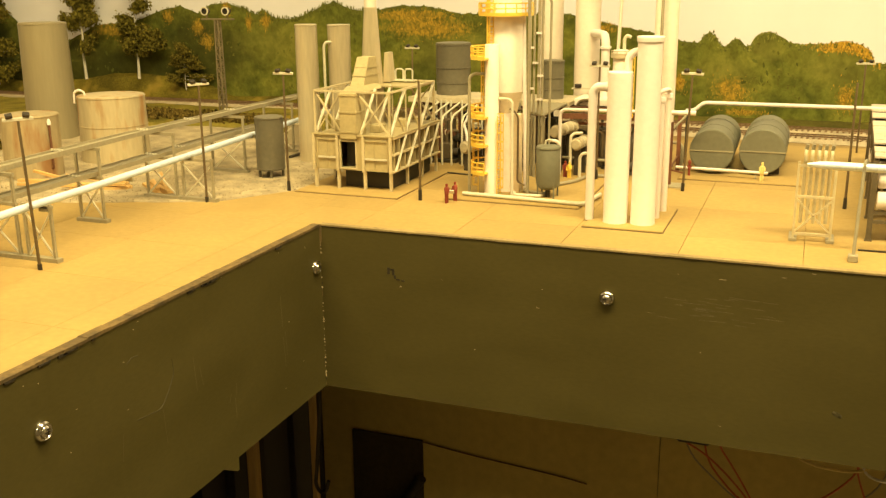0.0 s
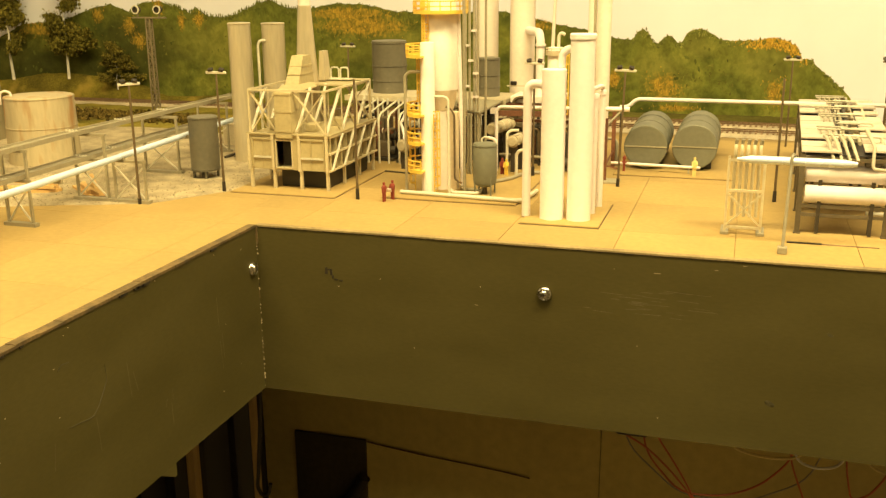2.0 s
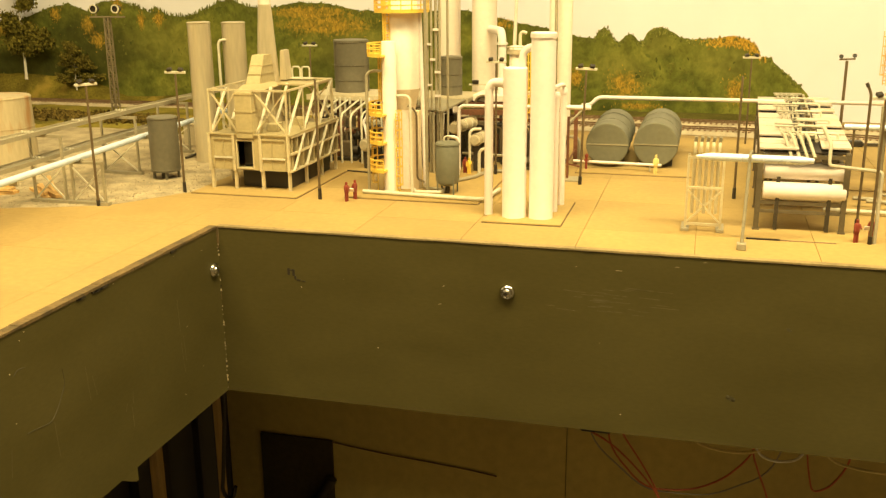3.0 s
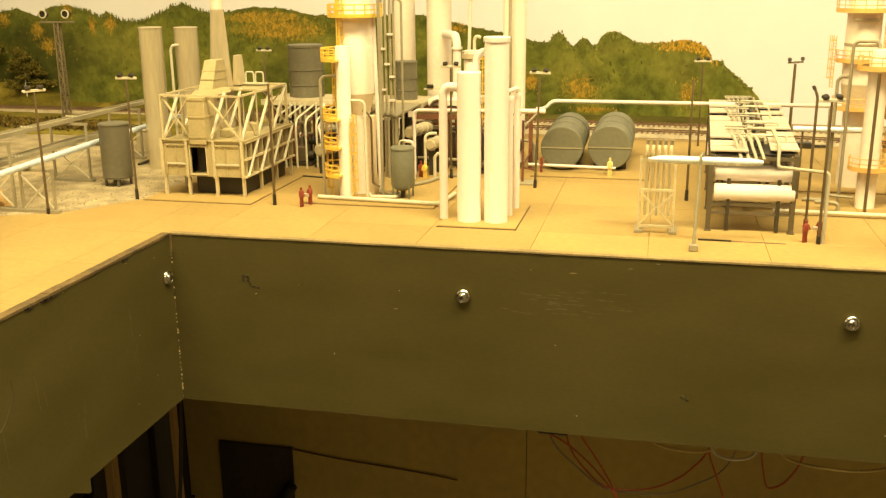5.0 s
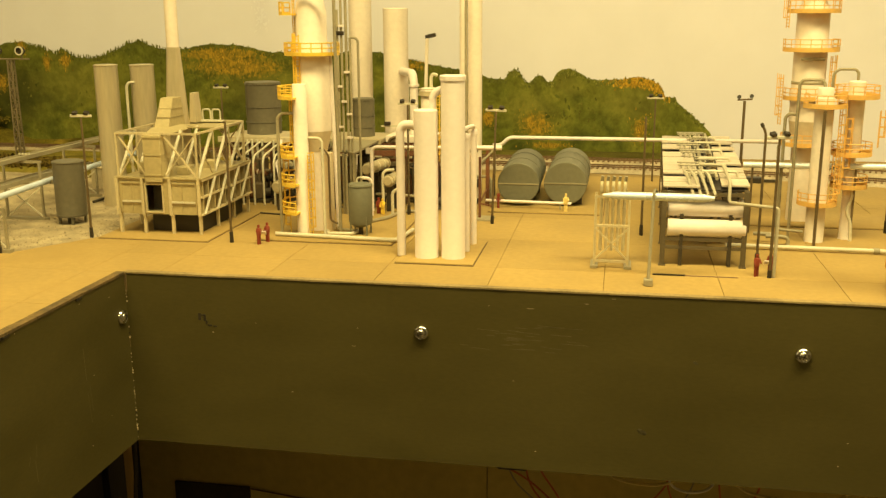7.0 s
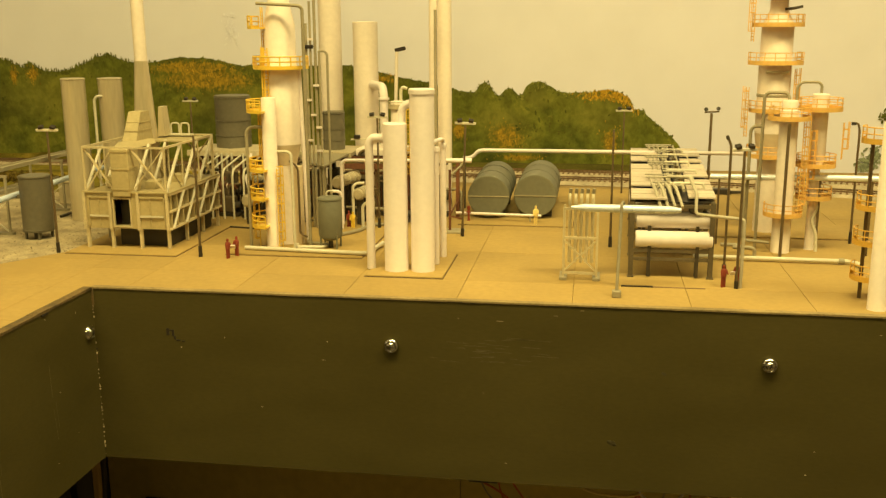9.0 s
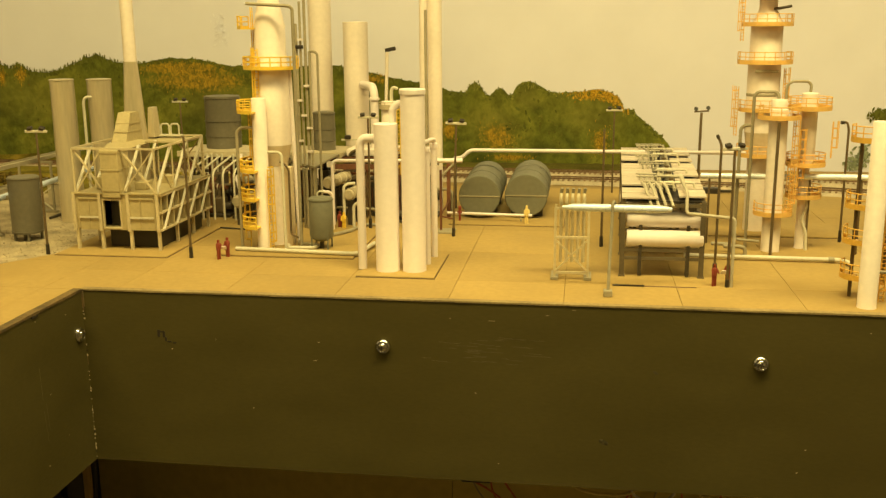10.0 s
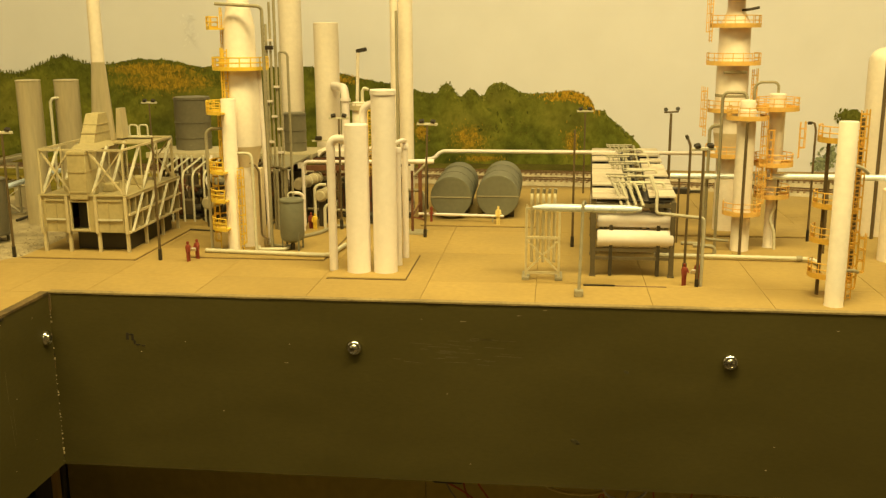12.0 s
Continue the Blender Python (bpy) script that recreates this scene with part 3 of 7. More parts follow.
def ridge(x):
    for (a, za), (b, zb) in zip(RIDGE, RIDGE[1:]):
        if a <= x <= b:
            k = (x - a) / (b - a)
            return za + (zb - za) * k + 0.0016 * noise.noise((x * 90, 0, 0)) + 0.0012 * noise.noise((x * 260, 3, 0))
    return 0.0


woods = bm_new()
cols = [[woods.verts.new((x, BACK - 0.0012, z)) for z in (0.0, max(ridge(x), 0.001))] for x in np.arange(-1.44, 0.56, 0.003)]
for a, b in zip(cols, cols[1:]):
    woods.faces.new((a[0], b[0], b[1], a[1]))
part("painted_woods", woods, WOODS, backdrop, "dark green painted woods")


def dabs(count, pick, size, lean=0.7, wide=(0.6, 1.1)):
    """Short brush strokes laid flat on the backdrop, each a leaf-shaped fleck."""
    verts, faces = [], []
    for k in range(count):
        spot = pick()
        if spot is None:
            continue
        x, z = spot
        a, b = random.uniform(*size), random.uniform(*wide)
        t = random.gauss(1.57, lean)
        y = BACK - random.uniform(0.0013, 0.0017)
        c, s_ = math.cos(t), math.sin(t)
        i = len(verts)
        for u, v in ((-1, 0), (-0.3, -0.55), (0.6, -0.4), (1, 0.1), (0.4, 0.5), (-0.5, 0.45)):
            u, v = u * a + random.uniform(-0.2, 0.2) * a, v * a * b
            verts.append((x + u * c - v * s_, y, max(z + u * s_ + v * c, 0.0)))
        faces.append(tuple(range(i, i + 6)))
    bm = bm_new()
    vs = [bm.verts.new(v) for v in verts]
    for f in faces:
        bm.faces.new([vs[k] for k in f])
    return bm


def tops():
    x = random.uniform(-1.43, 0.53)
    return x, ridge(x) + random.gauss(-0.0035, 0.0022)


part("treetop_strokes", dabs(2300, tops, (0.0009, 0.0032)), DAB_GREEN, backdrop, "olive green brush strokes")


def inside(lo=0.008):
    x = random.uniform(-1.0, 0.52)
    h = ridge(x) - 0.006
    return (x, random.uniform(lo, h)) if h > lo + 0.004 else None


def in_light():
    spot = inside()
    return spot if spot and noise.noise((spot[0] * 18, 9, spot[1] * 24)) > 0.18 else None


def in_gold():
    x, z, w, h = random.choice(GOLD)
    x, z = random.gauss(x, w * 0.55), random.gauss(z, h * 0.55)
    return (x, z) if 0.004 < z < ridge(x) + 0.001 else None


part("leaf_strokes", dabs(2600, in_light, (0.0008, 0.0030)), DAB_OLIVE, backdrop, "yellow-green brush strokes")
def dark_crowns():
    spot = inside(0.03)
    return spot if spot and noise.noise((spot[0] * 11, 4, spot[1] * 15)) > 0.10 else None


def tree_tips():
    x = random.uniform(-0.56, -0.30)
    return x, ridge(x) + random.uniform(-0.003, 0.003)


def gold_ridge():
    x = random.gauss(0.437, 0.020)
    return (x, ridge(x) - abs(random.gauss(0.003, 0.005))) if x < 0.478 else None


def pale_tufts():
    x, w = random.choice(((0.318, 0.012), (0.330, 0.010), (0.245, 0.006), (0.385, 0.012), (0.465, 0.010), (0.500, 0.012)))
    x = random.gauss(x, w)
    return x, ridge(x) - abs(random.gauss(0.002, 0.004))


part("shade_strokes", dabs(260, dark_crowns, (0.0018, 0.0050), 0.9, (0.7, 1.2)), DAB_DARK, backdrop, "dark green brush strokes")
part("tip_strokes", dabs(150, tree_tips, (0.0025, 0.0050), 0.12, (0.35, 0.6)), DAB_GREEN, backdrop, "upright green brush strokes")
part("tuft_strokes", dabs(170, pale_tufts, (0.0010, 0.0032), 0.5, (0.4, 0.8)), DAB_PALE, backdrop, "light green brush strokes")
part("golden_ridge_strokes", dabs(900, gold_ridge, (0.0008, 0.0026), 0.5, (0.35, 0.8)), DAB_AMBER, backdrop, "golden brush strokes")
part("golden_strokes", dabs(2600, in_gold, (0.0005, 0.0022), 0.35, (0.3, 0.6)), DAB_GOLD, backdrop, "golden brush strokes")


def far_bush():
    x, z = random.choice(((0.812, 0.010), (0.820, 0.022), (0.804, 0.005)))
    return random.gauss(x, 0.006), abs(random.gauss(z, 0.008)) + 0.002


part("bush_strokes", dabs(170, far_bush, (0.0015, 0.0045)), TEAL, backdrop, "pale blue-green brush strokes")


def far_crown():
    return random.gauss(0.842, 0.009), random.gauss(0.082, 0.004)


def scuffs():
    return random.gauss(-0.155, 0.006), random.uniform(0.185, 0.235)


part("sky_scuffs", dabs(46, scuffs, (0.0012, 0.0038)), SKY_SCUFF, backdrop, "faint pale scuffs in the painted sky")
part("crown_strokes", dabs(260, far_crown, (0.0015, 0.004)), DAB_GREEN, backdrop, "olive green brush strokes")


# ---- under the layout ----
def joist(x0, x1, y0, y1, z0, z1, label="sawn timber joist under the layout"):
    return single("joist", box(bm_new(), x0, x1, y0, y1, z0, z1, 0.002), WOOD, ((x0 + x1) / 2, (y0 + y1) / 2, z0), label, "joist", "benchwork timbers")


def bench_leg(x, y, w=0.036):
    return single("bench_leg", box(bm_new(), x - w / 2, x + w / 2, y - w / 2, y + w / 2, FLOOR, -0.10, 0.002), WOOD, (x, y, FLOOR), "sawn timber leg under the layout", "bench leg", "benchwork timbers")


setting("under_panel", box(bm_new(), -1.4, 0.2143, 0.70, 0.706, FLOOR, -0.02), PANEL, "brown hardboard panel under the layout")
setting("under_panel_2", box(bm_new(), 0.2157, 1.7, 0.70, 0.706, FLOOR, -0.02), PANEL, "brown hardboard panel under the layout")
for jx in (-0.9, -0.45, 0.75, 1.2):
    joist(jx - 0.019, jx + 0.019, 0.04, 0.69, -0.10, -0.0125)
joist(-1.4, 1.7, 0.655, 0.69, -0.20, -0.11)
bench_leg(-0.255, 0.26, 0.014)
bench_leg(-0.185, 0.30, 0.009)
bench_leg(-0.25, -0.02)
bench_leg(-0.30, -0.8)
bench_leg(1.2, 0.3)
# black folded sheet, added to keep the left side under the layout dark
curtain = bm_new()
folds = [[curtain.verts.new((-1.2 + 0.0125 * k, 0.47 + 0.014 * math.sin(k * 1.3) + 0.006 * math.sin(k * 0.55), z)) for z in (FLOOR + 0.02, -0.05)] for k in range(76)]
for a, b in zip(folds, folds[1:]):
    curtain.faces.new((a[0], b[0], b[1], a[1]))
single("curtain", curtain, BLACK, (-0.8, 0.47, FLOOR + 0.02), "black folded sheet added to darken the space under the layout", "curtain")
# flat black sheet in front of the panel paints the dark of an opening
single("dark_board", skewed(((-0.329, 0.6945), (-0.193, 0.6945), (-0.193, 0.699), (-0.329, 0.699)), FLOOR, -0.573), SOFT_BLACK, (-0.26, 0.697, FLOOR), "flat black sheet painting a dark opening in the hardboard panel", "board")
# black tube added to round off the dark opening's lower right edge
roll = bm_new()
pipe(roll, [(-0.192, 0.685, -0.640), (-0.205, 0.683, -0.665), (-0.262, 0.681, -0.74), (-0.275, 0.680, -0.90)], 0.010, 0.02, 10)
single("cable_coil", roll, BLACK, (-0.2, 0.685, -0.9), "thick black tube added along the dark opening's curved edge", "hose")
# thin dark bead paints the shadow line along an upper board's lower edge
cable = bm_new()
pipe(cable, [(-0.193, 0.697, -0.576), (-0.10, 0.697, -0.586), (-0.03, 0.697, -0.590), (0.06, 0.697, -0.597), (0.100, 0.697, -0.602)], 0.0013, 0.03, 8)
single("cable", cable, RAIL, (0, 0.69, -0.6), "dark brown bead painting a shadow line along the hardboard panel", "cable")
hook = bm_new()
pipe(hook, [(-0.150, 0.28, -0.10), (-0.153, 0.270, -0.22), (-0.158, 0.270, -0.32), (-0.166, 0.270, -0.405), (-0.169, 0.270, -0.428), (-0.163, 0.270, -0.439), (-0.154, 0.270, -0.436), (-0.150, 0.270, -0.420)], 0.0026, 0.008, 8)
single("hanging_hook", hook, BLACK, (-0.15, 0.27, -0.44), "black hanging cable hook under the layout", "hook")


def wire(points, material, label, r=0.0011):
    single("wire", pipe(bm_new(), points, r, 0.02, 6), material, points[0], label, "wire", "loose wires under the layout")


wire([(0.27, 0.25, -0.10), (0.285, 0.25, -0.270), (0.321, 0.25, -0.288), (0.346, 0.25, -0.310), (0.371, 0.25, -0.338), (0.40, 0.25, -0.39)], WIRE_RED, "red wire drooping under the layout")
wire([(0.325, 0.25, -0.10), (0.333, 0.25, -0.275), (0.345, 0.25, -0.292), (0.360, 0.25, -0.315), (0.377, 0.25, -0.345), (0.39, 0.25, -0.41)], WIRE_RED, "red wire drooping under the layout")
wire([(0.30, 0.26, -0.12), (0.32, 0.26, -0.30), (0.36, 0.26, -0.345), (0.41, 0.26, -0.34), (0.443, 0.26, -0.322), (0.472, 0.25, -0.282), (0.48, 0.25, -0.20)], WIRE_RED, "red wire drooping under the layout")
wire([(0.468, 0.25, -0.20), (0.470, 0.25, -0.283), (0.478, 0.25, -0.305), (0.489, 0.25, -0.332), (0.50, 0.25, -0.42)], WIRE_RED, "red wire drooping under the layout")
wire([(0.52, 0.25, -0.20), (0.524, 0.25, -0.284), (0.532, 0.25, -0.320), (0.548, 0.25, -0.312), (0.563, 0.25, -0.288), (0.58, 0.25, -0.20)], WIRE_RED, "red wire drooping under the layout")
wire([(0.3862, 0.045, -0.1222), (0.4074, 0.045, -0.1747), (0.4258, 0.045, -0.1798), (0.4470, 0.045, -0.1802), (0.4618, 0.045, -0.1761), (0.4830, 0.045, -0.1406)], WIRE_YELLOW, "yellow wire looped under the layout", 0.0012)
wire([(0.4461, 0.045, -0.1314), (0.4599, 0.045, -0.1807), (0.4765, 0.045, -0.1848), (0.4922, 0.045, -0.1802), (0.5060, 0.045, -0.1406)], WIRE_WHITE, "off-white wire looped under the layout", 0.0012)
wire([(0.4968, 0.045, -0.1406), (0.5152, 0.045, -0.1784), (0.5373, 0.045, -0.1830), (0.5724, 0.045, -0.1848), (0.6009, 0.045, -0.1784), (0.6212, 0.045, -0.1406)], WIRE_YELLOW, "yellow wire looped under the layout", 0.0012)
wire([(0.26, 0.27, -0.12), (0.30, 0.27, -0.30), (0.36, 0.27, -0.352), (0.43, 0.27, -0.350), (0.49, 0.27, -0.315), (0.53, 0.27, -0.20)], GALV, "grey wire drooping under the layout", 0.0009)
single("power_plug", box(bm_new(), 0.309, 0.339, 0.05, 0.08, -0.180, -0.150, 0.003), BLACK, (0.324, 0.065, -0.18), "black plastic plug under the layout", "plug")


# ---- pads and tracks on the ground ----
def pad(x0, x1, y0, y1, label):
    setting("pad_edge", box(bm_new(), x0 - 0.0007, x1 + 0.0007, y0 - 0.0009, y1 + 0.0007, -0.001, 0.0004), PAD_EDGE, "dark edge round a concrete pad")
    return setting("pad", box(bm_new(), x0, x1, y0, y1, -0.001, 0.0014, 0.0003), CONCRETE, label)


pad(-0.088, 0.024, 0.115, 0.253, "raised concrete pad under the fired heater")
pad(0.2185, 0.2865, 0.067, 0.157, "raised concrete pad under the white columns")
pad(0.068, 0.200, 0.130, 0.315, "raised concrete pad under the tower")
pad(0.268, 0.392, 0.300, 0.470, "raised concrete pad under the drum tanks")
pad(0.537, 0.676, 0.272, 0.345, "raised concrete pad under the process towers")


def track(path, name):
    """Rails on ties along a polyline on the ground, with a low ballast bed."""
    ob = thing(name, (*path[0], 0), "weathered model railway track on pale ballast", "railway track", "railway tracks")
    pts = [Vector((*p, 0)) for p in path]
    bed = bm_new()
    for a, b in zip(pts, pts[1:]):
        n = (b - a).normalized().cross(Vector((0, 0, 1)))
        vs = [bed.verts.new(c + n * o + Vector((0, 0, z))) for c in (a, b) for o, z in ((-0.026, -0.001), (-0.017, 0.003), (0.017, 0.003), (0.026, -0.001))]
        for k in range(3):
            bed.faces.new((vs[k], vs[k + 1], vs[k + 5], vs[k + 4]))
    part("ballast_bed", bed, BALLAST, ob)
    for side in (-0.00825, 0.00825):
        bm = bm_new()
        for a, b in zip(pts, pts[1:]):
            n = (b - a).normalized().cross(Vector((0, 0, 1)))
            beam(bm, a + n * side + Vector((0, 0, 0.0058)), b + n * side + Vector((0, 0, 0.0054)), 0.0009, 0.0018)
        part("rail", bm, RAIL, ob)
    ties = bm_new()
    for a, b in zip(pts, pts[1:]):
        n = (b - a).normalized().cross(Vector((0, 0, 1)))
        count = int((b - a).length / 0.0072)
        for k in range(count):
            c = a + (b - a) * ((k + 0.5) / count) + Vector((0, 0, 0.0037))
            w = 0.0145 + random.uniform(-0.0006, 0.0006)
            beam(ties, c - n * w, c + n * w, 0.0028, 0.0020)
    tagged(part("sleeper_bed", ties, TIE, ob), kind="stuff")


track([(-1.44, 0.715), (-0.20, 0.708), (0.10, 0.698), (0.30, 0.688), (0.50, 0.676), (0.72, 0.640), (0.95, 0.580), (1.70, 0.35)], "railway_track")
track([(-0.52, 0.710), (-0.30, 0.686), (-0.05, 0.645), (0.20, 0.628), (0.44, 0.615), (0.62, 0.580), (0.80, 0.530), (1.70, 0.22)], "railway_track")


verge = bm_new()
strip = []
for i in range(151):
    x = -0.25 + 0.795 * i / 150
    front = 0.715 - max(0.0, x - 0.05) * 0.03 - max(0.0, x - 0.35) * 0.05 + 0.003 * noise.noise((x * 30, 0, 0))
    strip.append([verge.verts.new((x, front + (0.7575 - front) * j / 6, -0.001 + 0.007 * (j / 6) ** 0.5 + 0.0012 * noise.noise((x * 80, j, 0)))) for j in range(7)])
for a, b in zip(strip, strip[1:]):
    for j in range(6):
        verge.faces.new((a[j], b[j], b[j + 1], a[j + 1]))
single("grass_verge", verge, VERGE, (0.15, 0.74, 0), "olive grass verge between the track and the backdrop", "grass", kind="stuff")


# ---- lamp posts ----
def flood(parent, x, y, z, lean=0.0, s=1.0):
    bm = bm_new()
    box(bm, -0.0024 * s, 0.0024 * s, -0.002 * s, 0.002 * s, -0.0014 * s, 0.0014 * s, 0.0004)
    lay(bm, pose(x, y, z, 25, lean, 0))
    lamp_head = part("flood_lamp", bm, BLACK, parent, "small black floodlight")
    lens = bm_new()
    box(lens, -0.002 * s, 0.002 * s, -0.0024 * s, -0.0019 * s, -0.001 * s, 0.001 * s)
    lay(lens, pose(x, y, z, 25, lean, 0))
    part("lens", lens, GLASS_DARK, lamp_head)


def lamp_post(h=0.118, arm=0.0105, bar=True):
    ob = thing("lamp_post", (0, 0, 0), "thin dark model lamp post with crossbar and two small floodlights" if bar else "thin dark model pole with a black base sleeve", "lamp post", "yard lamp posts")
    part("pole", rod(bm_new(), (0, 0, 0.010), (0, 0, h), 0.00125, 0.0010, 10), POLE, ob)
    part("base_sleeve", rod(bm_new(), (0, 0, 0), (0, 0, 0.0105), 0.0019, 0.0017, 10), BLACK, ob)
    if bar:
        part("crossbar", box(bm_new(), -arm, arm, -0.0012, 0.0012, h - 0.001, h + 0.0014, 0.0003), PALE_STEEL, ob)
        for side in (-1, 1):
            flood(ob, side * arm * 0.55, 0, h + 0.0030, side * 10)
    return ob


post = lamp_post()
post.matrix_basis = pose(0.280, 0.242, -0.002, 0, 1.6, 0)
for x, y, z, turn in ((-0.146, 0.045, -0.005, 58), (-0.096, 0.116, 0, 4), (0.449, 0.53, -0.012, 4), (-0.112, 0.485, 0, 0), (0.187, 0.268, 0.001, 3), (0.530, 0.069, -0.004, 20)):
    copy_thing(post, pose(x, y, z, 0, 0, turn))
copy_thing(post, pose(-0.133, -0.190, -0.006, -1.26, -1.13, 48))
plain = lamp_post(0.1145, bar=False)
plain.matrix_basis = pose(0.047, 0.119, 0)
copy_thing(plain, pose(0.430, 0.211, 0, 0, 0, 0))


def kinked_pole(x, y, h):
    ob = thing("kinked_pole", (x, y, 0), "thin brown pole with a bent tip beside the exchanger rack", "pole")
    part("pole", pipe(bm_new(), [(x, y, 0), (x, y, h), (x - 0.0015, y, h + 0.0045), (x - 0.0032, y, h + 0.0075)], 0.0011, 0.002), POLE, ob)
    part("tip", rod(bm_new(), (x - 0.0026, y, h + 0.0064), (x - 0.0040, y, h + 0.0092), 0.0016, 0.0013, 10), DARK, ob)
    part("base_sleeve", rod(bm_new(), (x, y, 0), (x, y, 0.012), 0.0019, None, 10), BLACK, ob)


kinked_pole(0.524, 0.102, 0.1125)


def yard_light(x, y, h):
    ob = thing("yard_light", (x, y, 0), "tall dark pole with a crossbar and two round floodlights", "lamp post", "yard lamp posts")
    part("pole", rod(bm_new(), (x, y, 0), (x, y, h), 0.0018, 0.0015, 10), POLE, ob)
    part("crossbar", pipe(bm_new(), [(x - 0.0080, y, h + 0.0012), (x + 0.0085, y, h + 0.0022)], 0.0010), POLE, ob)
    for dx, dz in ((-0.0064, 0.0042), (0.0072, 0.0052)):
        bm = bm_new()
        lathe(bm, 0, 0, [(0, -0.002), (0.0014, -0.002), (0.0024, 0.0014), (0.0022, 0.0020), (0, 0.0020)], 14)
        lay(bm, pose(x + dx, y, h + dz, 70, 0, 0))
        part("flood_lamp", bm, BLACK, ob)


yard_light(0.545, 0.430, 0.112)


def gooseneck(x, y, h, reach):
    ob = thing("gooseneck_lamp", (x, y, 0), "dark bent gooseneck lamp on a thin pole", "lamp post", "yard lamp posts")
    part("pole", pipe(bm_new(), [(x, y, 0), (x, y, h - 0.006), (x - reach * 0.4, y, h), (x - reach, y, h + 0.001)], 0.0011, 0.005), POLE, ob)
    part("base_sleeve", rod(bm_new(), (x, y, 0), (x, y, 0.012), 0.0015, None, 10), BLACK, ob)
    part("head", box(bm_new(), x - reach - 0.004, x - reach, y - 0.0016, y + 0.0016, h - 0.001, h + 0.002, 0.0005), BLACK, ob)


gooseneck(0.664, 0.257, 0.1175, 0.004)


def lattice_mast(x, y, h):
    """A square lattice mast with a cross-arm and two round signal lamps."""
    ob = thing("lattice_mast", (x, y, 0), "grey steel lattice mast with a cross-arm and two round lamps", "lattice mast")
    half = 0.0043

    def leg_at(k, z):
        sx, sy = ((-1, -1), (1, -1), (1, 1), (-1, 1))[k % 4]
        w = half * (1 - 0.28 * z / h)
        return (x + sx * w, y + sy * w, z)
    for k in range(4):
        part("leg", beam(bm_new(), leg_at(k, 0), leg_at(k, h), 0.0016, 0.0016), MAST, ob)
    braces = bm_new()
    steps = 13
    for j in range(steps):
        z0, z1 = h * j / steps, h * (j + 1) / steps
        for k in range(4):
            a, b = (k, k + 1) if j % 2 else (k + 1, k)
            beam(braces, leg_at(a, z0), leg_at(b, z1), 0.0011, 0.0011)
            beam(braces, leg_at(k, z1), leg_at(k + 1, z1), 0.0009, 0.0009)
    part("bracing", braces, MAST, ob)
    part("cross_arm", box(bm_new(), x - 0.026, x + 0.028, y - 0.004, y + 0.003, h, h + 0.002, 0.0003), MAST, ob)
    for dx in (-0.018, 0.018):
        bm = bm_new()
        lathe(bm, 0, 0, [(0, -0.004), (0.0050, -0.004), (0.0056, 0.003), (0.0046, 0.0034), (0.0040, 0.001), (0, 0.001)], 18)
        lay(bm, pose(x + dx, y - 0.002, h + 0.0125, 90, 0, 0))
        lamp_ = part("round_lamp", bm, DARK, ob)
        rim = bm_new()
        lathe(rim, 0, 0, [(0.0046, 0.0026), (0.0062, 0.0026), (0.0062, 0.0042), (0.0046, 0.0042)], 18)
        part("rim", lay(rim, pose(x + dx, y - 0.002, h + 0.0125, 90, 0, 0)), PALE_STEEL, lamp_)
        part("stem", rod(bm_new(), (x + dx, y, h + 0.001), (x + dx, y, h + 0.008), 0.0012), MAST, lamp_)


lattice_mast(-0.444, 0.530, 0.151)


# ---- vessels ----
def tank(name, x, y, r, h, material, label, category="storage tank", z0=0.0, rings=(), lip=0.0006, group="", dome=0.0, seg=40, taper=0.0):
    ob = thing(name, (x, y, z0), label, category, group)
    foot = r
    r -= taper
    prof = [(0, z0), (foot, z0), (r, z0 + h - 0.0006)]
    if dome:
        prof += [(r * math.cos(a), z0 + h - 0.0006 + dome * math.sin(a)) for a in (0.3, 0.6, 0.9, 1.2, 1.4)] + [(0, z0 + h + dome)]
    else:
        prof += [(r - 0.0006, z0 + h), (0, z0 + h + r * 0.04)]
    shell = part("shell", lathe(bm_new(), x, y, prof, seg), material, ob)
    for z in rings:
        rz = foot - taper * z / h
        part("hoop", lathe(bm_new(), x, y, [(rz - 0.0002, z0 + z - 0.0005), (rz + lip, z0 + z - 0.0003), (rz + lip, z0 + z + 0.0003), (rz - 0.0002, z0 + z + 0.0005)], seg), material, shell)
    return ob


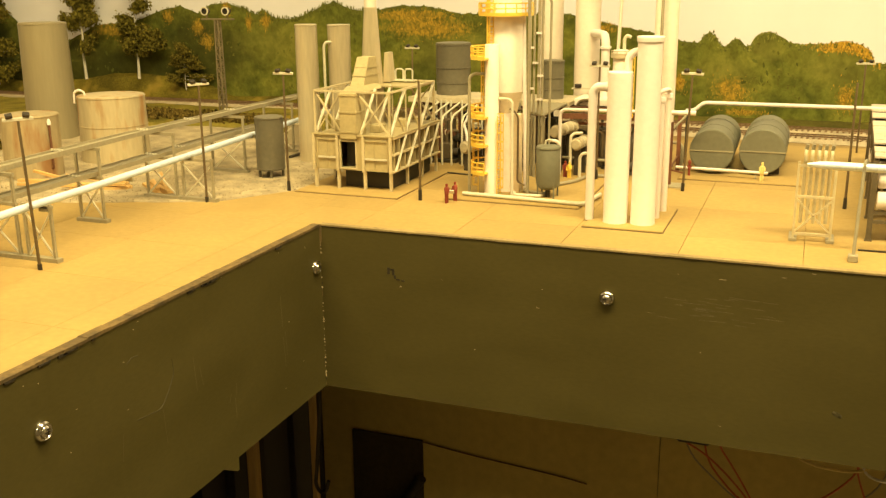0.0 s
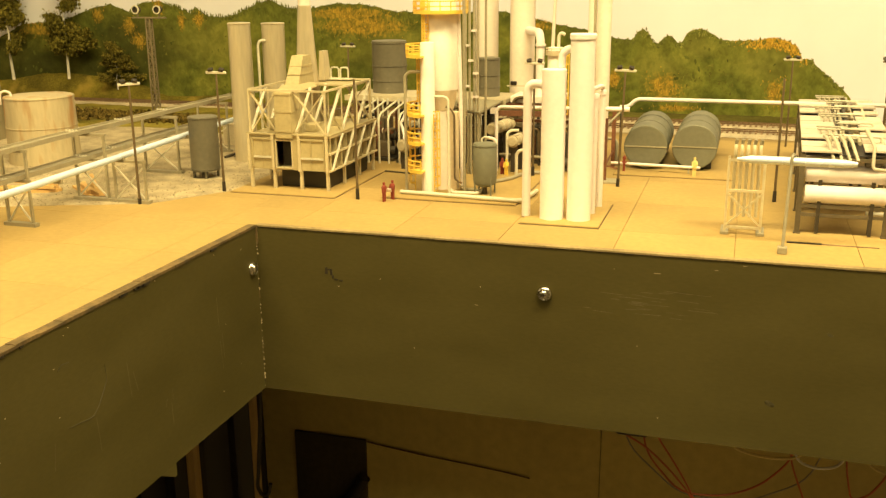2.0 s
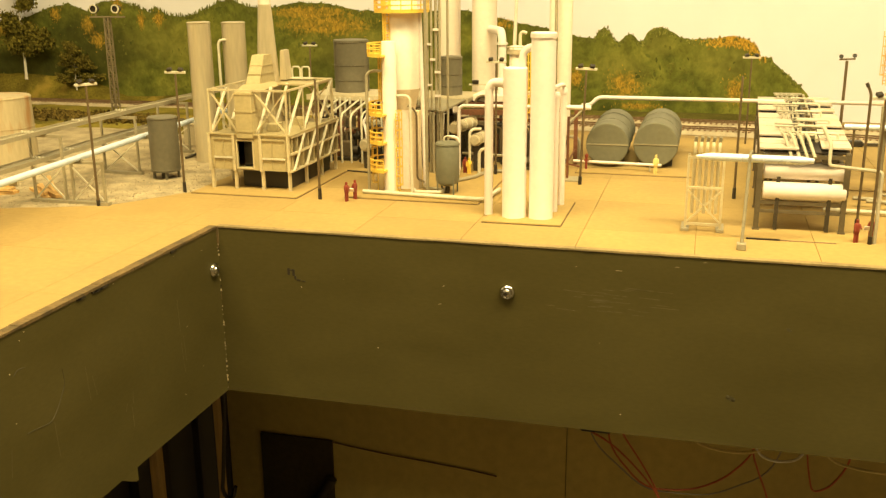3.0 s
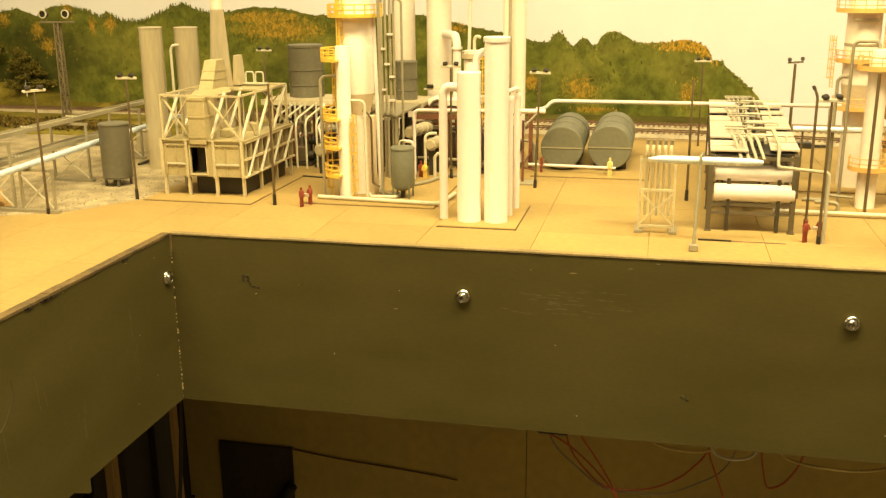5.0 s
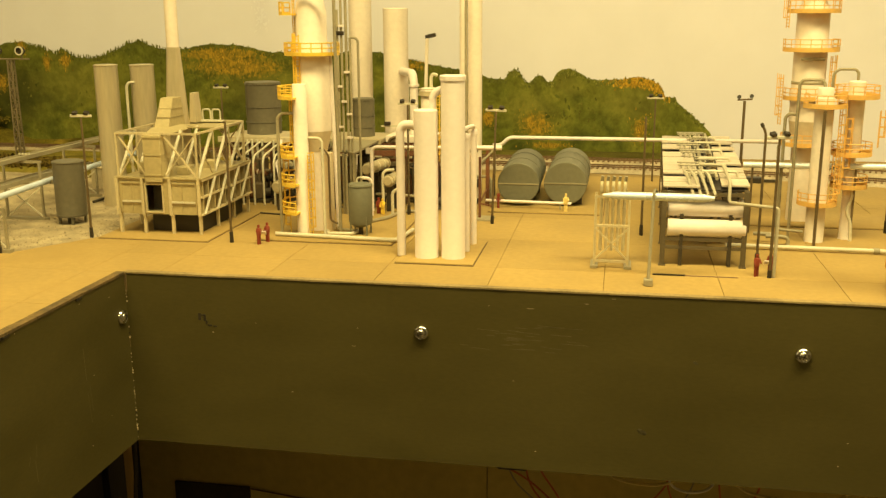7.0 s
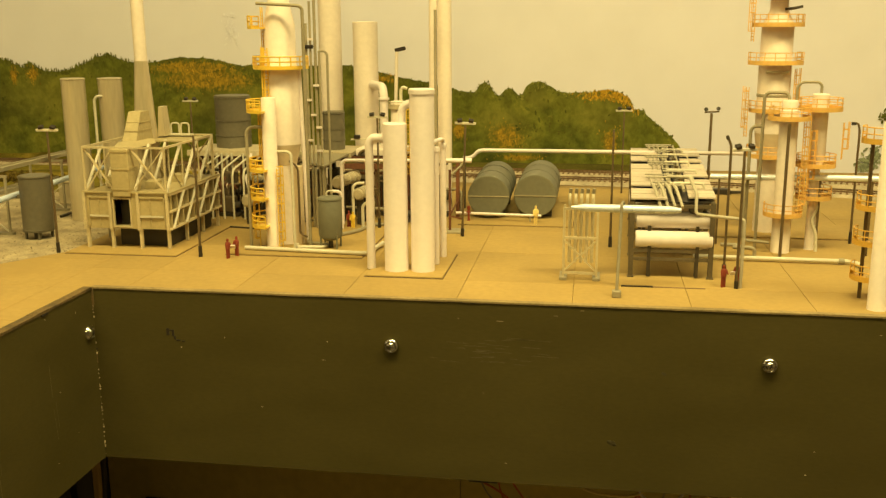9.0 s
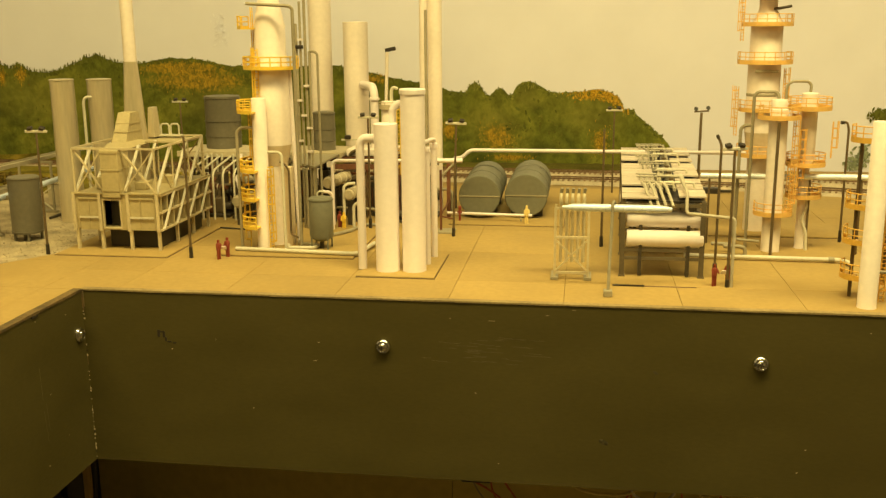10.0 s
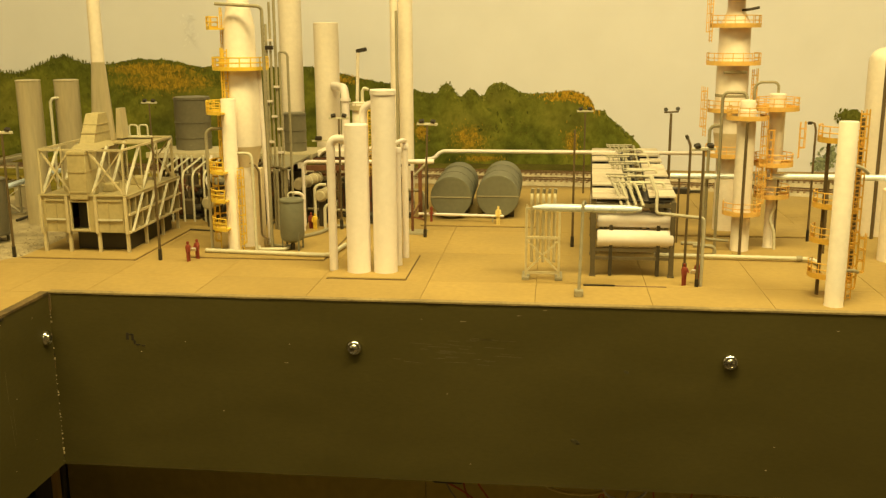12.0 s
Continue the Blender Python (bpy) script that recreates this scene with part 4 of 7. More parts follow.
def yellow_deck(parent, x, y, r_in, r_out, z, a0, a1, rail_h=0.0105, material=YELLOW, posts=7):
    """A curved walkway round a tower with posts and two handrails; angles in degrees."""
    n = max(6, int(abs(a1 - a0) / 14))
    toe = 0.0020 if material is YELLOW else 0.0028
    ang = [radians(a0 + (a1 - a0) * k / n) for k in range(n + 1)]
    bm = bm_new()
    rows = [[bm.verts.new((x + r * math.cos(a), y + r * math.sin(a), zz)) for r, zz in ((r_in, z - 0.0014), (r_out, z - 0.0014), (r_out, z + toe), (r_out - 0.0004, z + toe), (r_out - 0.0004, z + 0.0002), (r_in, z + 0.0002))] for a in ang]
    for p, q in zip(rows, rows[1:]):
        for k in range(6):
            bm.faces.new((p[k], p[(k + 1) % 6], q[(k + 1) % 6], q[k]))
    bm.faces.new(rows[0][::-1])
    bm.faces.new(rows[-1])
    deck = part("walkway", bm, material, parent, {YELLOW: "yellow walkway ring", ORANGE: "orange walkway ring"}.get(material, ""))
    rr = r_out - 0.0004
    thick = 1.0 if material is YELLOW else 0.68
    for k in range(posts):
        a = radians(a0 + (a1 - a0) * k / (posts - 1))
        part("rail_post", rod(bm_new(), (x + rr * math.cos(a), y + rr * math.sin(a), z), (x + rr * math.cos(a), y + rr * math.sin(a), z + rail_h), 0.00062 * thick, None, 6), material, deck)
    for zz in (0.55, 1.0):
        pts = [(x + rr * math.cos(a), y + rr * math.sin(a), z + rail_h * zz) for a in ang]
        part("handrail", pipe(bm_new(), pts, 0.00072 * thick, 0.0005, 6), material, deck)
    return deck


def ladder(parent, x, y, z0, z1, face, material=YELLOW, w=0.0052, cage=True):
    """An upright ladder with rungs and, as a rule, hoops; face is the way it looks, in degrees."""
    m = pose(x, y, 0, 0, 0, face)
    bm = bm_new()
    for s_ in (-1, 1):
        beam(bm, m @ Vector((0, s_ * w / 2, z0)), m @ Vector((0, s_ * w / 2, z1)), 0.0008, 0.0008)
    ob = part("ladder", bm, material, parent)
    bm = bm_new()
    for k in range(int((z1 - z0) / 0.0032)):
        z = z0 + 0.0016 + k * 0.0032
        rod(bm, m @ Vector((0, -w / 2, z)), m @ Vector((0, w / 2, z)), 0.00038, None, 5)
    tagged(part("rung_web", bm, material, ob), kind="stuff")
    if cage:
        bm = bm_new()
        z = z0 + 0.010
        while z < z1 + 0.002:
            arc = [m @ Vector((0.0052 * math.sin(t), -w / 2 * math.cos(t) * 1.15, z)) for t in np.linspace(0, math.pi, 7)]
            for p, q in zip(arc, arc[1:]):
                beam(bm, p, q, 0.0005, 0.0009)
            z += 0.009
        for t in (0.9, 1.57, 2.24):
            c = Vector((0.0052 * math.sin(t), -w / 2 * math.cos(t) * 1.15, 0))
            beam(bm, m @ (c + Vector((0, 0, z0 + 0.010))), m @ (c + Vector((0, 0, z1 + 0.001))), 0.0006, 0.0006)
        part("cage", bm, material, ob)
    return ob


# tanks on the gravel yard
tank("standing_tank", -0.585, 0.326, 0.0335, 0.155, TANK_GREY, "tall dull grey standing tank on gravel", rings=(0.153,), taper=0.0028)
rusty = tank("rusty_tank", -0.390, 0.215, 0.0405, 0.077, RUSTY_WHITE, "squat cream storage tank with rust streaks", rings=(0.042, 0.0755), group="rusty tanks", taper=0.0018)
part("vent_pipe", pipe(bm_new(), [(-0.4235, 0.1905, 0.068), (-0.4235, 0.1905, 0.0810), (-0.4180, 0.193, 0.0840), (-0.4125, 0.196, 0.0810), (-0.4125, 0.196, 0.074)], 0.0014, 0.004), CREAM, rusty)
rusty = tank("rusty_tank", -0.408, 0.100, 0.0305, 0.068, RUSTY_HEAVY, "squat cream storage tank with heavy rust runs", rings=(0.0665,), group="rusty tanks")
part("level_gauge", pipe(bm_new(), [(-0.384, 0.0965, 0.010), (-0.3755, 0.0940, 0.010), (-0.3755, 0.0940, 0.060), (-0.384, 0.0965, 0.060)], 0.0012, 0.003), RUST, rusty)
part("valve", lathe(bm_new(), -0.3755, 0.0940, [(0, 0.058), (0.0020, 0.058), (0.0022, 0.0615), (0.0012, 0.0640), (0, 0.0645)], 12), WHITE, rusty)
tank("silver_stack", -0.157, 0.277, 0.0134, 0.158, SILVER, "tall aluminium-painted cylindrical stack", "stack", group="silver stacks", rings=(0.157,), taper=0.0008)
s2 = tank("silver_stack", -0.158, 0.362, 0.0139, 0.154, SILVER, "tall aluminium-painted cylindrical stack", "stack", group="silver stacks", rings=(0.153,))
part("riser", pipe(bm_new(), [(-0.1705, 0.345, 0.0), (-0.1705, 0.345, 0.1290), (-0.1680, 0.346, 0.1335), (-0.1620, 0.350, 0.1335)], 0.0016, 0.005), PALE_STEEL, s2)

grey = tank("grey_tank", -0.1515, 0.176, 0.0153, 0.0575, GREY_BROWN, "dark grey vertical tank on short legs", z0=0.0085, rings=(0.056, 0.002), group="dark grey vertical tanks")
for a in (30, 120, 210, 300):
    lx, ly = -0.1515 + 0.0125 * math.cos(radians(a)), 0.176 + 0.0125 * math.sin(radians(a))
    part("leg", box(bm_new(), lx - 0.0011, lx + 0.0011, ly - 0.0011, ly + 0.0011, 0, 0.012), GREY_BROWN, grey)
part("drain", rod(bm_new(), (-0.1515, 0.170, 0.001), (-0.1515, 0.170, 0.010), 0.002), DARK, grey)


# ---- pipe rack over the yard ----
def trestle(x0, x1, y, low, high=None, right=None):
    """A braced trestle between two upright posts, with a taller goal-post frame for the upper tray and, where given, a second bay."""
    ob = thing("pipe_trestle", ((x0 + x1) / 2, y, 0), "grey-green steel pipe trestle with cross bracing", "pipe trestle", "pipe trestles")

    def bay(a, b, top):
        for px in (a, b):
            part("post", beam(bm_new(), (px, y, 0), (px, y, top), 0.0022, 0.0022), GALV, ob)
        part("sill", beam(bm_new(), (a - 0.004, y, 0.0016), (b + 0.004, y, 0.0016), 0.006, 0.0032), GALV, ob)
        part("cap_beam", beam(bm_new(), (a - 0.002, y, low), (b + 0.002, y, low), 0.0024, 0.0024), GALV, ob)
        for p, q in (((a, y, 0.003), (b, y, low - 0.004)), ((b, y, 0.003), (a, y, low - 0.004))):
            part("brace", beam(bm_new(), p, q, 0.0013, 0.0013), PALE_STEEL, ob)
    bay(x0, x1, high or low)
    if high:
        part("cap_beam", beam(bm_new(), (x0 - 0.002, y, high), (x1 + 0.002, y, high), 0.0026, 0.0026), GALV, ob)
    if right:
        bay(x1 + 0.0085, right, low + 0.002)
    return ob


trestle(-0.214, -0.172, -0.300, 0.043, 0.066, -0.128)
trestle(-0.206, -0.170, -0.170, 0.043, 0.066, -0.136)
trestle(-0.210, -0.185, -0.055, 0.040, 0.066)
trestle(-0.216, -0.182, 0.048, 0.040, 0.064, -0.140)
trestle(-0.232, -0.190, 0.185, 0.040, 0.062)
trestle(-0.245, -0.205, 0.320, 0.036, 0.060)


def tray(points, width, label):
    """A flat cable tray with low side flanges along straight stretches."""
    ob = thing("pipe_tray", points[0], label, "pipe tray", "pipe trays")
    pts = [Vector(p) for p in points]
    for a, b in zip(pts, pts[1:]):
        n = (b - a).normalized().cross(Vector((0, 0, 1)))
        part("deck", beam(bm_new(), a, b, width, 0.0016), GALV, ob)
        for s_ in (-1, 1):
            part("flange", beam(bm_new(), a + n * s_ * width / 2 + Vector((0, 0, 0.0006)), b + n * s_ * width / 2 + Vector((0, 0, 0.0006)), 0.0012, 0.0040), GALV, ob)
    return ob


up = tray([(-0.168, -0.62, 0.069), (-0.186, -0.170, 0.069), (-0.200, 0.0, 0.068), (-0.214, 0.185, 0.065), (-0.228, 0.36, 0.062), (-0.236, 0.52, 0.060)], 0.013, "flat grey steel tray carrying pipes over the yard")
low = tray([(-0.178, -0.62, 0.0445), (-0.190, -0.170, 0.0445), (-0.200, 0.0, 0.0425), (-0.212, 0.185, 0.042), (-0.224, 0.330, 0.038)], 0.015, "flat grey steel tray carrying pipes over the yard")
# pale clips in rows across the trays
for holder, y, x, z in ((up, -0.095, -0.193, 0.0705), (up, 0.03, -0.203, 0.0695), (up, 0.115, -0.210, 0.068), (up, 0.20, -0.216, 0.067), (low, -0.075, -0.196, 0.0445), (low, 0.04, -0.203, 0.044), (low, 0.09, -0.206, 0.0435)):
    for k in range(4):
        part("pipe_clip", box(bm_new(), x - 0.006 + k * 0.0036, x - 0.0045 + k * 0.0036, y - 0.001, y + 0.001, z, z + 0.0018), PALE_STEEL, holder)
white = thing("white_pipeline", (-0.133, -0.62, 0.0), "pale blue-white pipeline resting on the trestles", "pipe")
part("pipe", pipe(bm_new(), [(-0.098, -0.62, 0.047), (-0.141, -0.190, 0.0465), (-0.150, -0.085, 0.0455), (-0.163, 0.03, 0.0445), (-0.180, 0.18, 0.043), (-0.196, 0.33, 0.041), (-0.196, 0.42, 0.041)], 0.0030, 0.01, 14), PALE_BLUE, white)
for y, x in ((-0.17, -0.142), (-0.055, -0.154), (0.048, -0.165), (0.185, -0.180), (0.32, -0.195)):
    part("saddle", box(bm_new(), x - 0.0042, x + 0.0042, y - 0.0012, y + 0.0012, 0.0395, 0.0435), GALV, white)


def timber_pile(x, y, turn, label):
    ob = thing("timber_pile", (x, y, 0), label, "timber pile", "timber piles")
    for k in range(7):
        bm = bm_new()
        ln = random.uniform(0.022, 0.034)
        box(bm, -ln, ln, -0.0018, 0.0018, -0.0014, 0.0014)
        lay(bm, pose(x + random.uniform(-0.005, 0.005), y + (k % 4 - 1.5) * 0.0046, 0.0016 + (k // 4) * 0.0034 + 0.0041 * (k == 6) + random.uniform(0, 0.0007), 0, 9 * (k == 6), turn + random.uniform(-9, 9)))
        part("beam", bm, TIMBER, ob)


timber_pile(-0.290, 0.062, 20, "heap of pale orange timber beams on gravel")
timber_pile(-0.225, 0.078, -40, "heap of pale orange timber beams on gravel")
timber_pile(-0.352, 0.060, 8, "heap of pale orange timber beams on gravel")

hut = thing("utility_box", (-0.232, 0.377, 0), "pale tan utility box standing on the gravel", "utility box")
part("body", box(bm_new(), -0.2410, -0.2230, 0.3690, 0.3850, 0, 0.0258, 0.0006), PALE_TAN, hut)
part("roof", box(bm_new(), -0.2420, -0.2220, 0.3680, 0.3860, 0.0258, 0.0273, 0.0004), HEATER_TRIM, hut)
dark_line = thing("ground_pipe", (-0.187, 0.278, 0), "dark pipe lying on the gravel by the tank", "pipe", "ground pipes")
part("pipe", pipe(bm_new(), [(-0.1870, 0.2780, 0.0022), (-0.1870, 0.3310, 0.0022)], 0.0015), DARK, dark_line)

# ---- fired heater ----
X0, X1, Y0, Y1, ZB, ZR, ZT = -0.0775, 0.009, 0.138, 0.264, 0.021, 0.056, 0.0995
heater = thing("fired_heater", (-0.037, 0.21, 0.0), "tan steel fired heater on legs with roof truss and tall stack", "fired heater")
for px in (-0.0760, -0.0505, -0.0210, 0.0075):
    for py in (0.1395, 0.181, 0.222, 0.2625):
        part("leg", beam(bm_new(), (px, py, 0), (px, py, ZB), 0.0028, 0.0028), HEATER_TRIM, heater)
# plain black box filling most of the space below the floor
part("burner_casing", box(bm_new(), -0.0495, 0.0035, 0.152, 0.255, 0.0012, ZB, 0.0008), BLACK, heater, "black box below the floor")
shell = bm_new()
OX0, OX1, OZ0, OZ1 = -0.0465, -0.0300, 0.0235, 0.0500
box(shell, X0, X1, Y0, Y1, ZB, ZB + 0.0015)
box(shell, X0, X1, Y0 + 0.0015, Y1, ZR - 0.0015, ZR)
box(shell, X0, X0 + 0.0015, Y0 + 0.0015, Y1, ZB + 0.0015, ZR - 0.0015)
box(shell, X0 + 0.0015, X1 - 0.0015, Y1 - 0.0015, Y1, ZB + 0.0015, ZR - 0.0015)
for a, b, c, d in ((X0, OX0, ZB + 0.0015, ZR), (OX1, X1, ZB + 0.0015, ZR), (OX0, OX1, ZB + 0.0015, OZ0), (OX0, OX1, OZ1, ZR)):
    box(shell, a, b, Y0, Y0 + 0.0015, c, d)
body = part("body", shell, BUILDING, heater)
# the dark brown puts the recess's shade into the wall colour
part("side_wall", box(bm_new(), X1 - 0.0125, X1 - 0.0110, Y0 + 0.0015, Y1 - 0.0015, ZB + 0.0015, ZR - 0.0015), BROWN_WALL, body, "recessed side wall, dark brown to paint in its shade")
# black plate set behind the opening to paint its shaded inside
part("hatch", box(bm_new(), OX0 + 0.001, OX1 - 0.001, Y0 + 0.012, Y0 + 0.013, OZ0, OZ1), BLACK, body, "black plate painting the dark inside of the opening")
part("opening_frame", (lambda bm: [box(bm, OX0 - 0.0012, OX0, Y0 - 0.0012, Y0, OZ0 - 0.0012, OZ1 + 0.0012), box(bm, OX1, OX1 + 0.0012, Y0 - 0.0012, Y0, OZ0 - 0.0012, OZ1 + 0.0012), box(bm, OX0, OX1, Y0 - 0.0012, Y0, OZ1, OZ1 + 0.0012), box(bm, OX0, OX1, Y0 - 0.0012, Y0, OZ0 - 0.0012, OZ0)] and bm)(bm_new()), HEATER_TRIM, body)
for a, b in ((X0 + 0.005, -0.0510), (-0.0235, X1 - 0.004)):
    bm = bm_new()
    box(bm, a, b, Y0 - 0.0012, Y0, ZR - 0.0050, ZR - 0.0030)
    for px, w in ((a, 0.0008), ((a + b) / 2, 0.0004), (b, 0.0008)):
        box(bm, px - w, px + w, Y0 - 0.0009, Y0, ZB + 0.0020, ZR - 0.0050)
    part("panel_bar", box(bm_new(), a + 0.0008, b - 0.0008, Y0 - 0.0018, Y0 - 0.0009, 0.0325, 0.0343), PALE_STEEL, body)
    part("front_panel_ribs", bm, BUILDING, body)
for px in (X0, -0.0510, -0.0222, X1 - 0.0015):
    part("corner_angle", box(bm_new(), px - 0.0006, px + 0.0022, Y0 - 0.0022, Y0 - 0.0002, ZB - 0.001, ZR + 0.0006), HEATER_TRIM, body)
for k in range(10):
    y = Y0 + 0.003 + k * (Y1 - Y0 - 0.006) / 9
    part("side_rib", box(bm_new(), X1 - 0.0100, X1 + 0.0022, y - 0.0007, y + 0.0007, ZB, ZR), BUILDING, body)
for z in (ZB + 0.0006, 0.0385, ZR - 0.001):
    part("side_rail", box(bm_new(), X1 + 0.0004, X1 + 0.0032, Y0 - 0.001, Y1 + 0.001, z - 0.0009, z + 0.0009), HEATER_TRIM, body)
for k in range(4):
    ya = Y0 + 0.002 + k * 0.0305
    part("side_brace", beam(bm_new(), (X1 + 0.0036, ya, ZB + 0.001), (X1 + 0.0036, ya + 0.028, ZR - 0.001), 0.0022, 0.0012), PALE_STEEL, body)
part("roof_edge", (lambda bm: [box(bm, X0 - 0.001, X1 + 0.0035, Y0 - 0.002, Y0 + 0.001, ZR, ZR + 0.0014), box(bm, X1 + 0.0005, X1 + 0.0035, Y0 + 0.001, Y1, ZR, ZR + 0.0014)] and bm)(bm_new()), BUILDING, body)
# the open truss on the roof
corners = [(X0 + 0.002, Y0 + 0.002), (X1 - 0.002, Y0 + 0.002), (X1 - 0.002, Y1 - 0.004), (X0 + 0.002, Y1 - 0.004)]
TT = 0.0016
for (ax, ay), (bx, by) in zip(corners, corners[1:] + corners[:1]):
    part("top_rail", beam(bm_new(), (ax, ay, ZT), (bx, by, ZT), 0.0019, 0.0019), HEATER_TRIM, heater)
for cx, cy in corners:
    part("truss_post", beam(bm_new(), (cx, cy, ZR), (cx, cy, ZT), 0.0018, 0.0018), HEATER_TRIM, heater)
for yy in (Y0 + 0.002, Y1 - 0.004):
    for a, b in ((X0 + 0.003, -0.046), (-0.027, X1 - 0.003)):
        part("truss_brace", beam(bm_new(), (a, yy, ZR + 0.001), (b, yy, ZT - 0.001), TT * 0.7, TT * 0.7), HEATER_TRIM, heater)
        part("truss_brace", beam(bm_new(), (b, yy + 0.001, ZR + 0.001), (a, yy + 0.001, ZT - 0.001), TT, TT), HEATER_TRIM, heater)
        if yy > 0.2:
            part("truss_post", beam(bm_new(), (b, yy, ZR), (b, yy, ZT), TT, TT), HEATER_TRIM, heater)
for xx in (X0 + 0.002, -0.0255, X1 - 0.002):
    for k in range(3):
        ya = Y0 + 0.003 + k * 0.0400
        part("truss_brace", beam(bm_new(), (xx, ya, ZR + 0.001), (xx, ya + 0.037, ZT - 0.001), 0.0026, TT), PALE_STEEL, heater)
        if k:
            part("truss_post", beam(bm_new(), (xx, ya, ZR), (xx, ya, ZT), 0.0012, 0.0012), HEATER_TRIM, heater)
        part("truss_brace", beam(bm_new(), (xx - 0.0015, ya + 0.037, ZR + 0.001), (xx - 0.0015, ya + 0.0185, ZR + 0.021), 0.0012, 0.0012), HEATER_TRIM, heater)
# duct, hood and stack
duct = part("duct", box(bm_new(), -0.0455, -0.0275, Y0 - 0.0030, Y0 + 0.020, ZR - 0.003, ZT - 0.001, 0.0004), BUILDING, heater)
for z in (0.060, 0.0795, 0.0965):
    part("duct_band", box(bm_new(), -0.0460, -0.0270, Y0 - 0.0036, Y0 + 0.0205, z - 0.0008, z + 0.0008), BUILDING, duct)


part("duct_bridge", wedge(-0.046, -0.028, 0.141, 0.200, ZT - 0.002, -0.0515, -0.0335, 0.165, 0.205, ZT + 0.002), BUILDING, heater)
hood = part("hood", wedge(-0.0535, -0.0385, 0.178, 0.216, ZT + 0.001, -0.0525, -0.0395, 0.194, 0.212, 0.1290), BUILDING, heater)
for k in (0.33, 0.66):
    z = ZT + 0.003 + (0.127 - ZT - 0.003) * k
    part("hood_rib", box(bm_new(), -0.0539 + 0.001 * k, -0.0381 - 0.0005 * k, 0.1774 + 0.016 * k, 0.2165 - 0.0035 * k, z - 0.0006, z + 0.0006), BUILDING, hood)
stack = part("stack_cone", rod(bm_new(), (-0.0555, 0.236, ZR), (-0.0555, 0.236, 0.178), 0.0150, 0.0068, 32), SILVER, heater)
part("stack_tube", rod(bm_new(), (-0.0555, 0.236, 0.1775), (-0.0555, 0.236, 0.44), 0.0066, 0.0060, 28), CREAM, heater, "pale cream upper stack")
part("side_vent", wedge(-0.0445, -0.0365, 0.240, 0.256, ZT, -0.0430, -0.0385, 0.242, 0.254, 0.1305), SILVER, heater)
grille = part("rear_grille", box(bm_new(), -0.049, -0.012, 0.250, 0.258, ZT, ZT + 0.0015), PALE_STEEL, heater)
for a in (-0.0465, -0.0355, -0.0245):
    part("grille_bar", pipe(bm_new(), [(a, 0.254, ZT), (a, 0.254, ZT + 0.0110), (a + 0.0015, 0.254, ZT + 0.0128), (a + 0.0075, 0.254, ZT + 0.0128), (a + 0.009, 0.254, ZT + 0.0110), (a + 0.009, 0.254, ZT)], 0.0009, 0.0018), PALE_STEEL, grille)
part("inner_deck", box(bm_new(), X0 + 0.004, X1 - 0.004, 0.215, Y1 - 0.005, ZT - 0.003, ZT - 0.0015), BUILDING, heater)
for k, (dx, dy) in enumerate(((-0.02, 0.17), (-0.06, 0.17), (-0.068, 0.20), (-0.012, 0.215), (-0.03, 0.25))):
    part("burner_box", box(bm_new(), dx - 0.006, dx + 0.006, dy - 0.007, dy + 0.007, ZR, ZR + 0.008 + 0.004 * (k % 3), 0.0006), BUILDING, heater)

# ---- distillation tower with its front column ----
TX, TY = 0.1115, 0.186
tower = thing("distillation_tower", (TX, TY, 0), "tall cream distillation tower with yellow walkways and ladders", "process tower", "process towers")
part("skirt", lathe(bm_new(), TX, TY, [(0, 0), (0.0128, 0), (0.0118, 0.0012), (0.0116, 0.082), (0, 0.082)], 36), CREAM, tower)
part("cone", lathe(bm_new(), TX, TY, [(0, 0.080), (0.0120, 0.080), (0.0168, 0.1005), (0, 0.1005)], 36), TAN, tower, "tan transition cone")
part("shell", lathe(bm_new(), TX, TY, [(0, 0.100), (0.0168, 0.100), (0.0168, 0.172), (0.0150, 0.176), (0.0150, 0.2125), (0.0098, 0.2365), (0.0094, 0.2380), (0.0094, 0.295), (0, 0.297)], 36), CREAM, tower)
part("side_panel", box(bm_new(), 0.1225, 0.1296, 0.1765, 0.1860, 0, 0.0790, 0.0005), TAN, tower, "flat tan panel beside the skirt")
part("drain_line", pipe(bm_new(), [(0.1200, 0.1735, 0.0845), (0.1245, 0.1735, 0.0825), (0.1285, 0.1735, 0.0770), (0.1285, 0.1735, 0.0130), (0.1360, 0.1725, 0.0100)], 0.0010, 0.003), POLE, tower)
yellow_deck(tower, TX, TY, 0.0150, 0.0265, 0.1735, 150, 400, posts=12)
yellow_deck(tower, TX, TY, 0.0150, 0.0300, 0.2110, 150, 225, posts=5)
ladder(tower, TX - 0.010, TY - 0.0155, 0.135, 0.192, -110)
ladder(tower, TX - 0.0165, TY - 0.002, 0.176, 0.230, 180, cage=False)
FX, FY = 0.106, 0.160
front = thing("front_column", (FX, FY, 0), "slim cream column with yellow walkways stacked beside it", "process column", "process columns")
part("shell", lathe(bm_new(), FX, FY, [(0, 0), (0.0072, 0), (0.0069, 0.001), (0.0068, 0.146), (0.0064, 0.1466), (0, 0.147)], 28), CREAM, front)
for z in (0.0245, 0.0515, 0.0785, 0.1340):
    yellow_deck(front, FX - 0.001, FY + 0.001, 0.0060, 0.0198, z, 100, 268, rail_h=0.0105, posts=8)
ladder(front, FX - 0.0145, FY + 0.002, 0.0, 0.078, 200)
ladder(front, FX - 0.010, FY + 0.010, 0.079, 0.135, 150)
ladder(front, FX + 0.0085, FY - 0.004, 0.0, 0.080, -20)
front_riser = bm_new()
